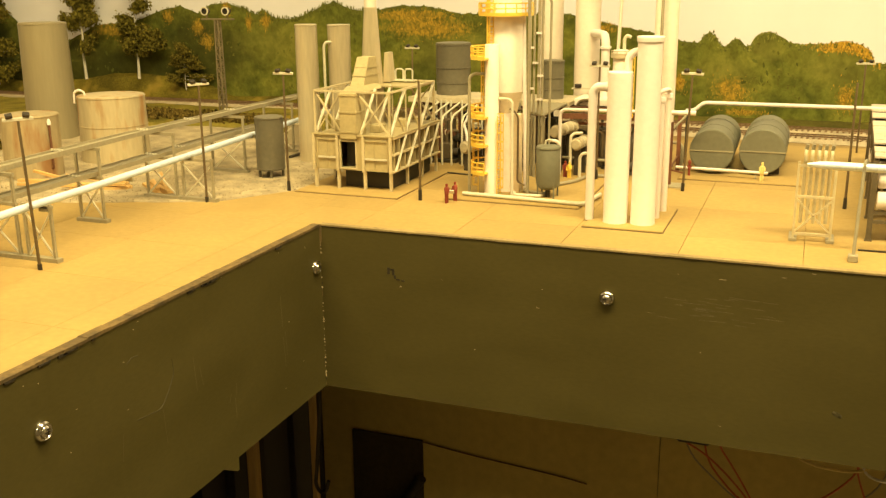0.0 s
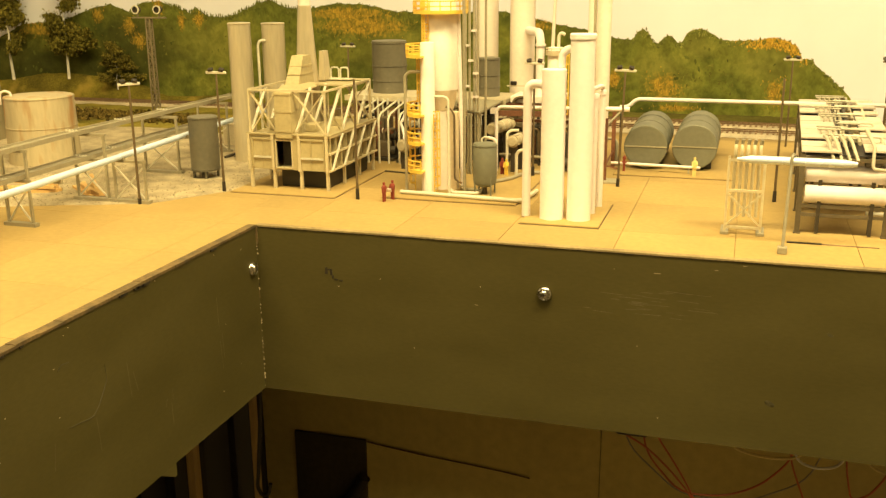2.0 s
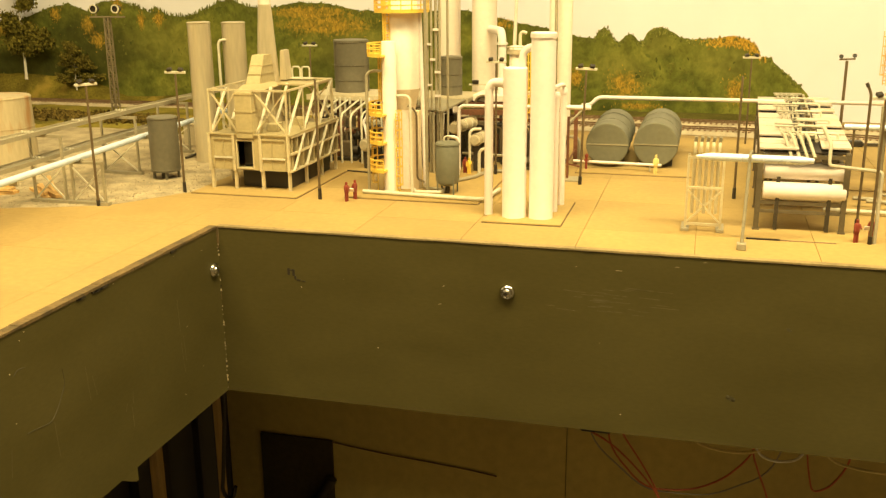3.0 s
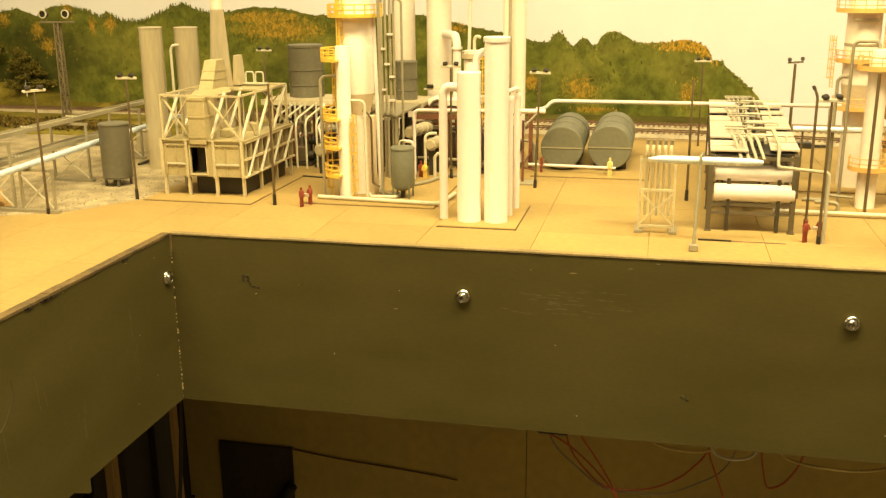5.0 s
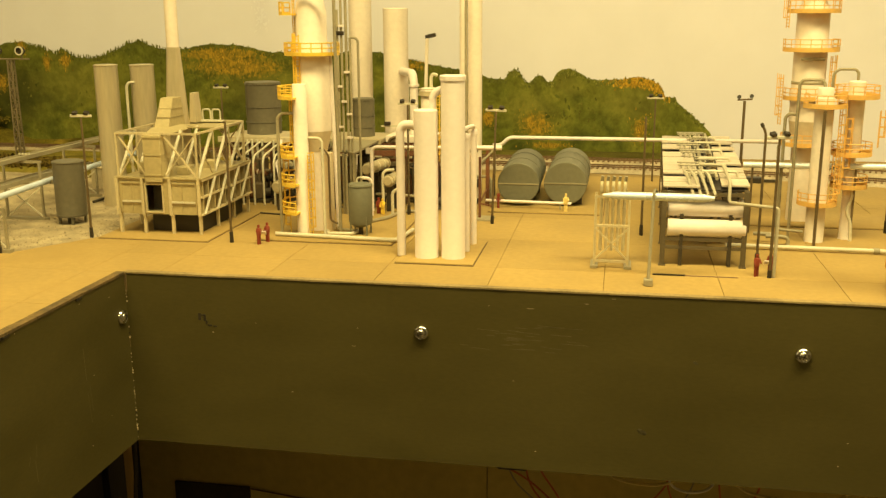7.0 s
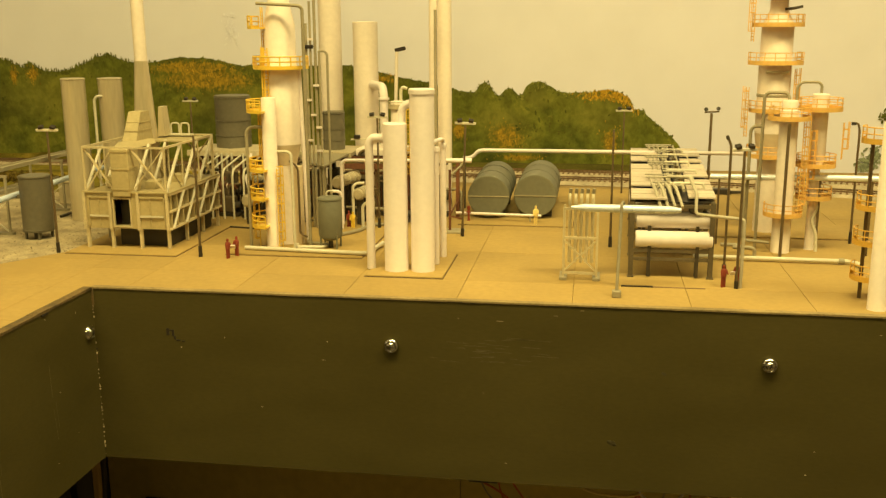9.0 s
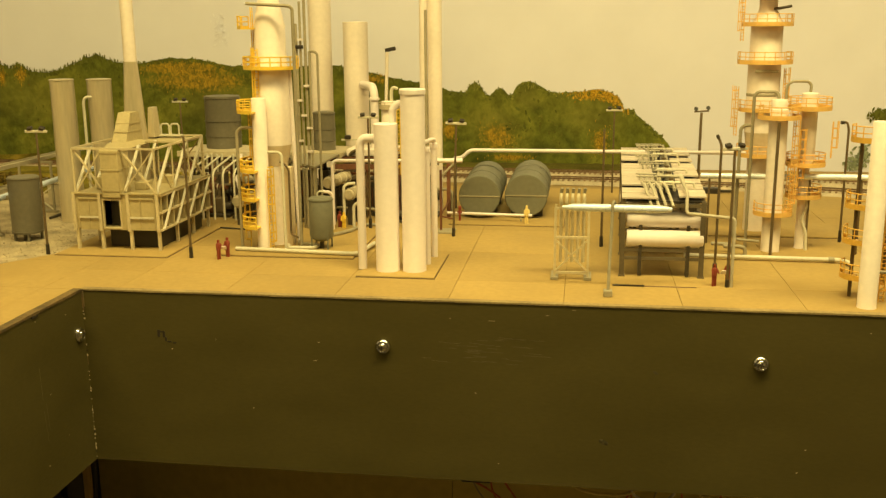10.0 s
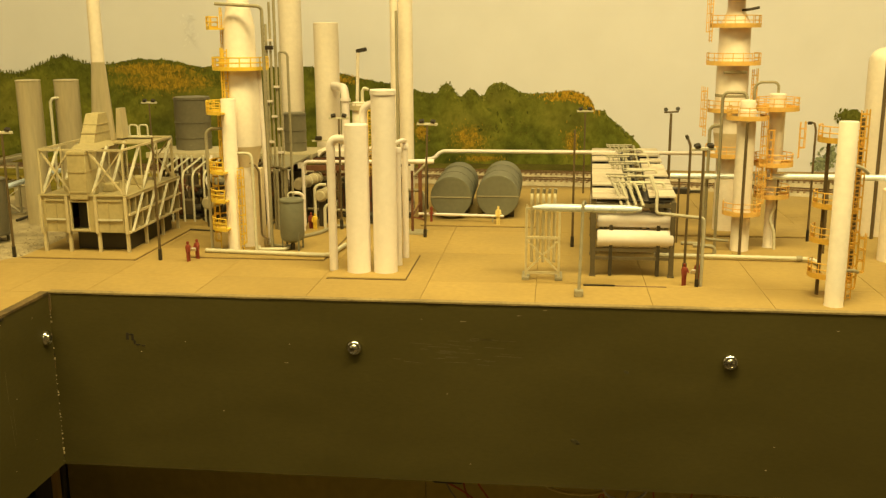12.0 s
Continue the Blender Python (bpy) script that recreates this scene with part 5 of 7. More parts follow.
pipe(front_riser, [(0.0855, 0.153, 0.0), (0.0855, 0.153, 0.1155), (0.089, 0.155, 0.1190), (0.100, 0.158, 0.1190)], 0.0015, 0.004)
part("riser", front_riser, GALV, front)
part("overhead_line", pipe(bm_new(), [(0.111, 0.160, 0.0955), (0.1235, 0.160, 0.0955), (0.1265, 0.160, 0.0920), (0.1285, 0.155, 0.003)], 0.0014, 0.004), PALE_STEEL, front)

# risers beside the tower
risers = thing("pipe_risers", (0.14, 0.2, 0), "bundle of tall grey and cream riser pipes beside the tower", "pipe bundle")
part("riser", pipe(bm_new(), [(0.1325, 0.188, 0), (0.1288, 0.188, 0.172)], 0.0020), WHITE, risers)
for x, r, h, z0 in ((0.1147, 0.0013, 0.215, 0.0686), (0.1190, 0.0013, 0.237, 0.0686), (0.1240, 0.0015, 0.274, 0.0686), (0.1280, 0.0013, 0.187, 0.0686)):
    part("riser", pipe(bm_new(), [(x, 0.262, z0), (x, 0.262, h)], r), GALV, risers)
part("riser", pipe(bm_new(), [(0.1280, 0.262, 0.187), (0.1335, 0.262, 0.187), (0.1365, 0.262, 0.184), (0.1365, 0.262, 0.0)], 0.0013, 0.004), GALV, risers)
part("cross_line", pipe(bm_new(), [(0.0965, 0.166, 0.2330), (0.1375, 0.166, 0.2305), (0.1400, 0.168, 0.2280), (0.1400, 0.1690, 0.0)], 0.0016, 0.003), GALV, risers)
for x, z in ((0.1165, 0.137), (0.1210, 0.1215), (0.1262, 0.1085), (0.1195, 0.199), (0.1245, 0.152), (0.1165, 0.095), (0.1262, 0.084)):
    part("bracket", box(bm_new(), x - 0.0028, x + 0.0028, 0.2585, 0.2610, z - 0.0011, z + 0.0011), WHITE, risers)
part("flood_lamp", box(bm_new(), 0.1140, 0.1225, 0.2585, 0.2612, 0.1895, 0.1935, 0.0006), BLACK, risers, "small black floodlight")
part("elbow_line", pipe(bm_new(), [(0.1325, 0.188, 0.003), (0.1340, 0.178, 0.003), (0.158, 0.174, 0.003)], 0.0015, 0.004), GALV, risers)

# grey vessel on legs
vx, vy = 0.1608, 0.168
vessel = thing("grey_vessel", (vx, vy, 0), "dark grey vertical vessel with a cone bottom on thin legs", "vessel", "dark grey vertical tanks")
part("shell", lathe(bm_new(), vx, vy, [(0, 0.0085), (0.0060, 0.0090), (0.0106, 0.0120), (0.0116, 0.0150), (0.0116, 0.0505), (0.0110, 0.0513), (0, 0.0530)], 32), GREY, vessel)
part("hoop", lathe(bm_new(), vx, vy, [(0.0114, 0.0486), (0.0121, 0.0489), (0.0121, 0.0500), (0.0114, 0.0503)], 32), GREY, vessel)
for a in (45, 135, 225, 315):
    lx, ly = vx + 0.0112 * math.cos(radians(a)), vy + 0.0112 * math.sin(radians(a))
    part("leg", box(bm_new(), lx - 0.0007, lx + 0.0007, ly - 0.0007, ly + 0.0007, 0, 0.020), GREY, vessel)
part("top_nozzle", pipe(bm_new(), [(vx - 0.003, vy, 0.052), (vx - 0.003, vy, 0.0555), (vx - 0.0005, vy, 0.0575), (vx + 0.004, vy, 0.0565)], 0.0009, 0.002), PALE_STEEL, vessel)
part("outlet", rod(bm_new(), (vx, vy, 0.0012), (vx, vy, 0.009), 0.0022), DARK, vessel)

# pipes along the ground in front of the tower
gp = thing("ground_pipe", (0.08, 0.145, 0), "pale steel pipe laid along the concrete", "pipe", "ground pipes")
part("pipe", pipe(bm_new(), [(0.081, 0.147, 0.0035), (0.199, 0.138, 0.0035), (0.204, 0.141, 0.0035), (0.209, 0.185, 0.0035)], 0.0021, 0.005), PALE_STEEL, gp)
# dark bar drawn for the low kerb's dark edge, built like a pipe
kerb_line = thing("ground_pipe", (0.024, 0.253, 0), "thin dark bar drawing the dark edge of the pad's low kerb", "pipe", "ground pipes")
part("pipe", pipe(bm_new(), [(0.0245, 0.2535, 0.0010), (0.0560, 0.2480, 0.0010)], 0.0009, 0.003), DARK, kerb_line)
gp2 = thing("ground_pipe", (0.13, 0.157, 0), "pale steel pipe laid along the concrete", "pipe", "ground pipes")
part("pipe", pipe(bm_new(), [(0.127, 0.168, 0.0032), (0.130, 0.157, 0.0032), (0.155, 0.160, 0.0032), (0.158, 0.172, 0.0032), (0.158, 0.18, 0.008)], 0.0018, 0.004), PALE_STEEL, gp2)
gp3 = thing("ground_pipe", (0.50, 0.168, 0), "pale steel pipe laid along the concrete", "pipe", "ground pipes")
part("pipe", pipe(bm_new(), [(0.505, 0.169, 0.0032), (0.640, 0.165, 0.0032), (0.646, 0.160, 0.0032), (0.648, 0.150, 0.003)], 0.0020, 0.005), PALE_STEEL, gp3)
part("joint", rod(bm_new(), (0.632, 0.165, 0.0032), (0.637, 0.165, 0.0032), 0.0027), GALV, gp3)

# ---- the white columns on their pad ----
cols_ = thing("absorber_columns", (0.245, 0.10, 0.0012), "group of smooth white columns joined by bent pipes", "process columns", "process columns")
part("column", lathe(bm_new(), 0.242, 0.0900, [(0, 0.001), (0.0106, 0.001), (0.0104, 0.0022), (0.0104, 0.130), (0.0099, 0.1306), (0, 0.131)], 36), WHITE, cols_)
tall = part("column", lathe(bm_new(), 0.2655, 0.0915, [(0, 0.001), (0.0106, 0.001), (0.0104, 0.0022), (0.0104, 0.1565), (0, 0.1570)], 36), WHITE, cols_)
part("cap", lathe(bm_new(), 0.2655, 0.0915, [(0, 0.1555), (0.0113, 0.1555), (0.0113, 0.1590), (0.0106, 0.1598), (0, 0.1602)], 36), WHITE, tall)
part("side_pipe", pipe(bm_new(), [(0.2185, 0.0930, 0.001), (0.2185, 0.0930, 0.1130), (0.2225, 0.0925, 0.1175), (0.236, 0.0905, 0.1175)], 0.0038, 0.006, 16), WHITE, cols_)
part("flange", rod(bm_new(), (0.2305, 0.0913, 0.1175), (0.2325, 0.0911, 0.1175), 0.0046, None, 16), WHITE, cols_)
part("crossover", pipe(bm_new(), [(0.2470, 0.0960, 0.128), (0.2470, 0.0960, 0.1420), (0.2520, 0.0960, 0.1470), (0.2620, 0.0950, 0.1470)], 0.0033, 0.007, 16), WHITE, cols_)
for x, y in ((0.2735, 0.1150), (0.2755, 0.1440)):
    thin = part("thin_column", rod(bm_new(), (x, y, 0.001), (x, y, 0.1050), 0.0030, None, 18), WHITE, cols_)
    part("cap", lathe(bm_new(), x, y, [(0, 0.1035), (0.0036, 0.1035), (0.0036, 0.1068), (0.0030, 0.1078), (0, 0.1080)], 18), WHITE, thin)
part("top_link", pipe(bm_new(), [(0.2755, 0.1440, 0.1060), (0.2755, 0.1440, 0.1105), (0.2750, 0.134, 0.1120), (0.2700, 0.098, 0.1120)], 0.0020, 0.004, 12), WHITE, cols_)
part("link_pipe", pipe(bm_new(), [(0.256, 0.108, 0.08), (0.250, 0.135, 0.08), (0.250, 0.16, 0.082)], 0.0022, 0.005), WHITE, cols_)

# ---- tall columns and drums behind ----
for x, y, r, h in ((0.2435, 0.365, 0.0080, 0.40), (0.231, 0.362, 0.0045, 0.40), (0.0765, 0.495, 0.0145, 0.42)):
    tank("rear_column", x, y, r, h, CREAM, "very tall smooth cream column rising behind the tower", "process column", group="process columns")
rp = thing("rear_riser", (0.237, 0.345, 0), "thin grey vertical pipe beside the tall column", "pipe")
part("pipe", pipe(bm_new(), [(0.2365, 0.345, 0.0), (0.2365, 0.345, 0.229)], 0.0016), GALV, rp)
tank("rear_column", 0.1325, 0.452, 0.0152, 0.2175, CREAM, "smooth cream column with a flat top", "process column", group="process columns")

# elevated pipe deck carrying the drums
ZD = 0.0690
deck = thing("pipe_deck", (0.07, 0.37, 0), "pale grey steel pipe deck on brown posts", "pipe deck")
part("deck_plate", box(bm_new(), -0.066, 0.1340, 0.362, 0.432, ZD - 0.0048, ZD, 0.0005), PALE_TAN, deck)
part("edge_angle", box(bm_new(), -0.066, 0.1340, 0.3600, 0.3622, ZD - 0.0058, ZD + 0.0006), PALE_TAN, deck)
part("side_plate", box(bm_new(), 0.1345, 0.194, 0.382, 0.432, ZD - 0.0056, ZD + 0.0020, 0.0005), CREAM, deck, "thick white plate at the deck's end")
part("wing_plate", skewed(((0.102, 0.283), (0.1315, 0.2545), (0.1315, 0.3595), (0.083, 0.3595)), ZD - 0.0024, ZD - 0.0004), GALV, deck)
for x in (-0.052, -0.002, 0.050, 0.095, 0.150, 0.190):
    for y in (0.367, 0.424):
        part("post", beam(bm_new(), (x, y, 0), (x, y, ZD - 0.0048), 0.0030, 0.0030), RUST, deck)
for x, y in ((0.106, 0.283), (0.1295, 0.259)):
    part("post", beam(bm_new(), (x, y, 0), (x, y, ZD - 0.0026), 0.0020, 0.0020), GALV, deck)
for y in (0.368, 0.387, 0.410):
    part("under_beam", beam(bm_new(), (-0.060, y, ZD - 0.0074), (0.192, y, ZD - 0.0074), 0.002, 0.005), RUST, deck)
part("lower_beam", beam(bm_new(), (0.134, 0.330, 0.0580), (0.235, 0.338, 0.0580), 0.003, 0.0058), RUST, deck)
part("lower_beam", beam(bm_new(), (0.134, 0.338, 0.0490), (0.235, 0.344, 0.0490), 0.003, 0.0030), RUST, deck)
for x in (0.142, 0.168, 0.205, 0.232):
    part("beam_post", beam(bm_new(), (x, 0.340, 0), (x, 0.340, 0.056), 0.0024, 0.0024), RUST, deck)
edge_line = thing("edge_pipe", (0.1435, 0.281, 0), "white bent pipe along the deck edge", "pipe", "process pipes")
part("pipe", pipe(bm_new(), [(0.1435, 0.281, 0.0), (0.1435, 0.281, 0.0680), (0.147, 0.281, 0.0715), (0.262, 0.306, 0.0695)], 0.0019, 0.0045), WHITE, edge_line)
part("cap_pipe", rod(bm_new(), (0.250, 0.308, 0.0690), (0.281, 0.312, 0.0690), 0.0026), WHITE, edge_line)
tank("roof_drum", -0.0245, 0.407, 0.0212, 0.0625, GREY_BROWN, "dark grey ribbed drum standing on the pipe deck", "drum", z0=ZD, rings=(0.0145, 0.0325, 0.0600), group="ribbed drums", lip=0.0008)
tank("roof_drum", 0.1050, 0.396, 0.0129, 0.0450, GREY_BROWN, "dark grey ribbed drum standing on the pipe deck", "drum", z0=ZD, rings=(0.011, 0.0245, 0.0428), group="ribbed drums", lip=0.0007)

# pipes dropping from the deck, and the crowd of pumps below it
for x, y, rr, mt in ((-0.0285, 0.3585, 0.0013, PALE_STEEL), (-0.0225, 0.3585, 0.0013, PALE_STEEL), (-0.0160, 0.3585, 0.0014, PALE_STEEL), (-0.0100, 0.3585, 0.0014, PALE_STEEL), (0.0040, 0.3585, 0.0014, PALE_STEEL), (0.0290, 0.3585, 0.0013, PALE_STEEL), (0.0385, 0.3585, 0.0015, GALV), (-0.040, 0.3585, 0.0015, GALV),
                     (0.1175, 0.262, 0.0016, GALV), (0.1215, 0.258, 0.0014, GALV), (0.1255, 0.262, 0.0015, GALV), (0.1290, 0.266, 0.0016, GALV), (0.1115, 0.262, 0.0013, GALV), (0.0620, 0.3585, 0.0016, PALE_STEEL), (0.0750, 0.3585, 0.0016, GALV)):
    ob = thing("drop_pipe", (x, y, 0), "vertical pipe dropping from the pipe deck", "pipe", "drop pipes")
    part("pipe", pipe(bm_new(), [(x, y, 0), (x, y, ZD - 0.0020 if y > 0.3 else ZD - 0.0026)], rr), mt, ob)
ob = thing("drop_pipe", (0.0140, 0.3585, 0), "white pipe with a double bend below the deck", "pipe", "drop pipes")
part("pipe", pipe(bm_new(), [(0.0140, 0.3585, ZD - 0.002), (0.0140, 0.3500, 0.0470), (0.0165, 0.330, 0.0425), (0.0260, 0.310, 0.0395), (0.0310, 0.300, 0.0350), (0.0330, 0.296, 0.0290)], 0.0017, 0.0035), WHITE, ob)

for x in (-0.0260, -0.0130, 0.0005, 0.0120, 0.0250):
    ob = thing("drop_pipe", (x, 0.300, 0), "pale thin pipe leading down in front of the pumps", "pipe", "drop pipes")
    part("pipe", pipe(bm_new(), [(x, 0.300, 0), (x, 0.300, 0.0500), (x, 0.306, 0.0560), (x, 0.3590, 0.0640)], 0.0012, 0.005), PALE_STEEL, ob)


# dark skids stand for clutter and are added to deepen the deck's shade
def pump_skid(x, y, h, material):
    ob = thing("pump_skid", (x, y, 0), "dark pump skid standing for clutter and shade below the pipe deck", "pump skid", "pump skids")
    part("base", box(bm_new(), x - 0.0120, x + 0.0120, y - 0.0110, y + 0.0110, 0, 0.0040, 0.0006), DARK, ob)
    part("casing", box(bm_new(), x - 0.0095, x + 0.0040, y - 0.0080, y + 0.0080, 0.0040, h, 0.0010), material, ob)
    part("motor", rod(bm_new(), (x + 0.0040, y, h * 0.5), (x + 0.0115, y, h * 0.5), 0.0050, None, 14), DARK, ob)
    part("outlet", pipe(bm_new(), [(x - 0.003, y, h - 0.001), (x - 0.003, y, h + 0.010), (x + 0.003, y, h + 0.014), (x + 0.011, y, h + 0.014)], 0.0018, 0.004), material, ob)


for k, x in enumerate((-0.048, -0.022, 0.004, 0.031, 0.058, 0.086, 0.114, 0.142, 0.170)):
    pump_skid(x, 0.372 + 0.008 * (k % 3), 0.038 + 0.006 * (k % 4), (DARK, BROWN_WALL, DARK, POLE)[k % 4])


for k, x in enumerate((-0.036, -0.009, 0.018, 0.045, 0.073, 0.100, 0.128, 0.156, 0.184, 0.212, 0.238)):
    pump_skid(x, 0.352 + 0.004 * (k % 2), 0.034 + 0.006 * ((k * 2) % 3), (DARK, BROWN_WALL, BROWN_WALL)[k % 3])
for k, x in enumerate((-0.026, 0.001, 0.030, 0.058, 0.086)):
    pump_skid(x, 0.318 + 0.006 * (k % 2), 0.017 + 0.005 * (k % 3), (DARK, BROWN_WALL, DARK, POLE)[k % 4])


def valve_tree(x, y, h, material):
    ob = thing("valve_tree", (x, y, 0), "thin dark valve riser crowded below the pipe deck", "valve", "valve risers")
    part("stem", rod(bm_new(), (x, y, 0), (x, y, h), 0.0010, None, 8), material, ob)
    part("valve_body", lathe(bm_new(), x, y, [(0, h * 0.45), (0.0024, h * 0.47), (0.0016, h * 0.55), (0.0024, h * 0.63), (0, h * 0.65)], 10), material, ob)
    part("hand_wheel", rod(bm_new(), (x, y - 0.0022, h * 0.55), (x, y - 0.0034, h * 0.55), 0.0026, None, 12), material, ob)
    part("branch", pipe(bm_new(), [(x, y, h * 0.8), (x + 0.006, y + 0.004, h * 0.8), (x + 0.009, y + 0.006, h * 0.75), (x + 0.009, y + 0.006, 0.004)], 0.0009, 0.003, 8), material, ob)


for k in range(22):
    x = -0.040 + 0.0125 * k
    valve_tree(x + 0.003 * math.sin(k * 2.1), 0.336 + 0.010 * math.sin(k * 1.7), 0.046 + 0.009 * math.sin(k * 3.1), (DARK, RUST, POLE, DARK, BROWN_WALL)[k % 5])


def exchanger(x, y, z, length, r, turn, material, label):
    """A horizontal drum with flanged ends on two saddles."""
    ob = thing("heat_exchanger", (x, y, 0), label, "heat exchanger", "heat exchangers")
    bm = bm_new()
    lathe(bm, 0, 0, [(0, -length / 2), (r * 0.8, -length / 2), (r, -length / 2 + r * 0.25), (r, length / 2 - r * 0.25), (r * 0.8, length / 2), (0, length / 2)], 24)
    m = pose(x, y, z, 90, 0, turn)
    part("shell", lay(bm, m), material, ob)
    for k in (-0.18, 0.08):
        bm = bm_new()
        lathe(bm, 0, 0, [(r, length * k - 0.0008), (r * 1.08, length * k - 0.0008), (r * 1.08, length * k + 0.0008), (r, length * k + 0.0008)], 24)
        part("band", lay(bm, m), PALE_STEEL, ob)
    for k in (-0.38, 0.38):
        bm = bm_new()
        lathe(bm, 0, 0, [(r, length * k - 0.001), (r * 1.18, length * k - 0.001), (r * 1.18, length * k + 0.001), (r, length * k + 0.001)], 24)
        part("flange", lay(bm, m), material, ob)
        c = m @ Vector((0, 0, length * k * 0.7))
        part("saddle", box(bm_new(), c.x - r * 0.6, c.x + r * 0.6, c.y - 0.0012, c.y + 0.0012, 0, z - r * 0.6), DARK, ob)
    return ob


exchanger(0.141, 0.3125, 0.0460, 0.058, 0.0062, -9, PALE_TAN, "pale tan horizontal exchanger drum with flanged ends")
exchanger(0.164, 0.290, 0.0355, 0.032, 0.0058, -6, PALE_TAN, "pale tan horizontal exchanger drum with flanged ends")
exchanger(0.0420, 0.284, 0.0265, 0.032, 0.0062, -14, PALE_TAN, "pale tan horizontal exchanger drum with flanged ends")
exchanger(-0.0060, 0.330, 0.0330, 0.030, 0.0034, 65, RUST, "rust-brown horizontal exchanger drum")
exchanger(0.0270, 0.335, 0.0420, 0.040, 0.0055, 30, GALV, "grey horizontal exchanger drum with flanged ends")
for x, y, mt, lab in ((-0.014, 0.322, RUST, "rust-brown pump on a small base"), (0.060, 0.300, DARK, "dark steel pump on a small base"), (0.028, 0.318, DARK, "dark steel pump on a small base"), (0.098, 0.290, DARK, "dark steel pump on a small base"), (0.187, 0.335, DARK, "dark steel pump on a small base"), (0.212, 0.310, DARK, "dark steel pump on a small base"), (0.205, 0.365, DARK, "dark steel pump on a small base"), (0.230, 0.300, DARK, "dark steel pump on a small base")):
    ob = thing("pump", (x, y, 0), lab, "pump", "pumps")
    part("base", box(bm_new(), x - 0.008, x + 0.008, y - 0.005, y + 0.005, 0, 0.003, 0.0005), DARK, ob)
    part("motor", rod(bm_new(), (x - 0.007, y, 0.0085), (x + 0.002, y, 0.0085), 0.0045, None, 16), mt, ob)
    part("volute", rod(bm_new(), (x + 0.002, y, 0.0085), (x + 0.006, y, 0.0085), 0.0062, None, 18), mt, ob)
    part("discharge", pipe(bm_new(), [(x + 0.004, y, 0.012), (x + 0.004, y, 0.036), (x + 0.004, y + 0.012, 0.042)], 0.0017, 0.004), mt, ob)
for pts, r, mt in (([(0.1490, 0.256, 0.0), (0.1490, 0.256, 0.0385), (0.1465, 0.254, 0.0420), (0.1400, 0.252, 0.0425)], 0.0018, WHITE),
                  ([(0.1565, 0.277, 0.0), (0.1565, 0.277, 0.0440), (0.160, 0.279, 0.0470), (0.168, 0.282, 0.0470)], 0.0016, PALE_STEEL), ([(0.1690, 0.268, 0.0), (0.1690, 0.268, 0.024), (0.1725, 0.268, 0.028), (0.182, 0.270, 0.028)], 0.0017, PALE_STEEL),
                  ([(0.140, 0.31, 0.015), (0.21, 0.30, 0.015)], 0.0016, GALV), ([(0.145, 0.20, 0.003), (0.170, 0.24, 0.003), (0.178, 0.275, 0.003), (0.205, 0.28, 0.003)], 0.0020, GALV), ([(0.02, 0.33, 0.02), (0.09, 0.33, 0.02)], 0.0016, GALV),
                  ([(0.20, 0.355, 0.03), (0.26, 0.355, 0.03), (0.264, 0.355, 0.026), (0.264, 0.355, 0.0)], 0.0018, GALV)):
    ob = thing("process_pipe", pts[0], "bent pale process pipe among the pumps", "pipe", "process pipes")
    part("pipe", pipe(bm_new(), pts, r, 0.005), mt, ob)
frame_b = thing("pipe_stand", (0.262, 0.29, 0), "thin brown pipe stand beside the lamp post", "pipe stand")
part("post", beam(bm_new(), (0.2640, 0.264, 0), (0.2640, 0.264, 0.0655), 0.0024, 0.0024), RUST, frame_b)
part("post", beam(bm_new(), (0.2610, 0.346, 0), (0.2610, 0.346, 0.0660), 0.0040, 0.0040), RUST, frame_b)
part("knee", beam(bm_new(), (0.2640, 0.264, 0.058), (0.2720, 0.305, 0.0665), 0.0016, 0.0016), GALV, frame_b)
part("rail", beam(bm_new(), (0.2640, 0.264, 0.0165), (0.2800, 0.250, 0.0165), 0.0014, 0.0014), RUST, frame_b)
part("rail", beam(bm_new(), (0.2610, 0.346, 0.0180), (0.2640, 0.264, 0.0180), 0.0014, 0.0014), RUST, frame_b)
part("base_plate", box(bm_new(), 0.259, 0.279, 0.252, 0.274, 0, 0.0016), GALV, frame_b)

# upper works behind the white columns
for pts, r, mt in (([(0.1655, 0.400, ZD), (0.1655, 0.400, 0.1340), (0.1630, 0.404, 0.1425), (0.1430, 0.440, 0.1430)], 0.0050, WHITE), ([(0.1790, 0.395, ZD), (0.1830, 0.395, 0.184)], 0.0020, CREAM)):
    ob = thing("upper_pipe", pts[0], "thick white bent pipe above the pipe deck", "pipe", "upper pipes")
    part("pipe", pipe(bm_new(), pts, r, 0.008, 16), mt, ob)
ob = thing("pipe_flange", (0.1655, 0.400, 0.128), "white bolted flange on the thick bent pipe", "flange")
part("ring", rod(bm_new(), (0.1655, 0.400, 0.1275), (0.1655, 0.400, 0.1300), 0.0066, None, 20), WHITE, ob)
ob = thing("flag_flood", (0.183, 0.395, 0.184), "black floodlight on top of a pale pole", "floodlight")
bm = bm_new()
box(bm, -0.0060, 0.0065, -0.002, 0.002, -0.0022, 0.0022, 0.0006)
part("head", lay(bm, pose(0.1868, 0.395, 0.1858, 0, -12, 0)), BLACK, ob)
col3 = thing("gold_column", (0.196, 0.33, 0), "cream column with a yellow walkway and caged ladder", "process column", "process columns")
part("shell", lathe(bm_new(), 0.196, 0.335, [(0, 0), (0.0085, 0), (0.0085, 0.1295), (0.0078, 0.1310), (0, 0.1315)], 28), CREAM, col3)
yellow_deck(col3, 0.196, 0.335, 0.0085, 0.0112, 0.1240, 0, 359, rail_h=0.006, posts=8, material=PALE_TAN)
ladder(col3, 0.2085, 0.325, 0.05, 0.132, -30)
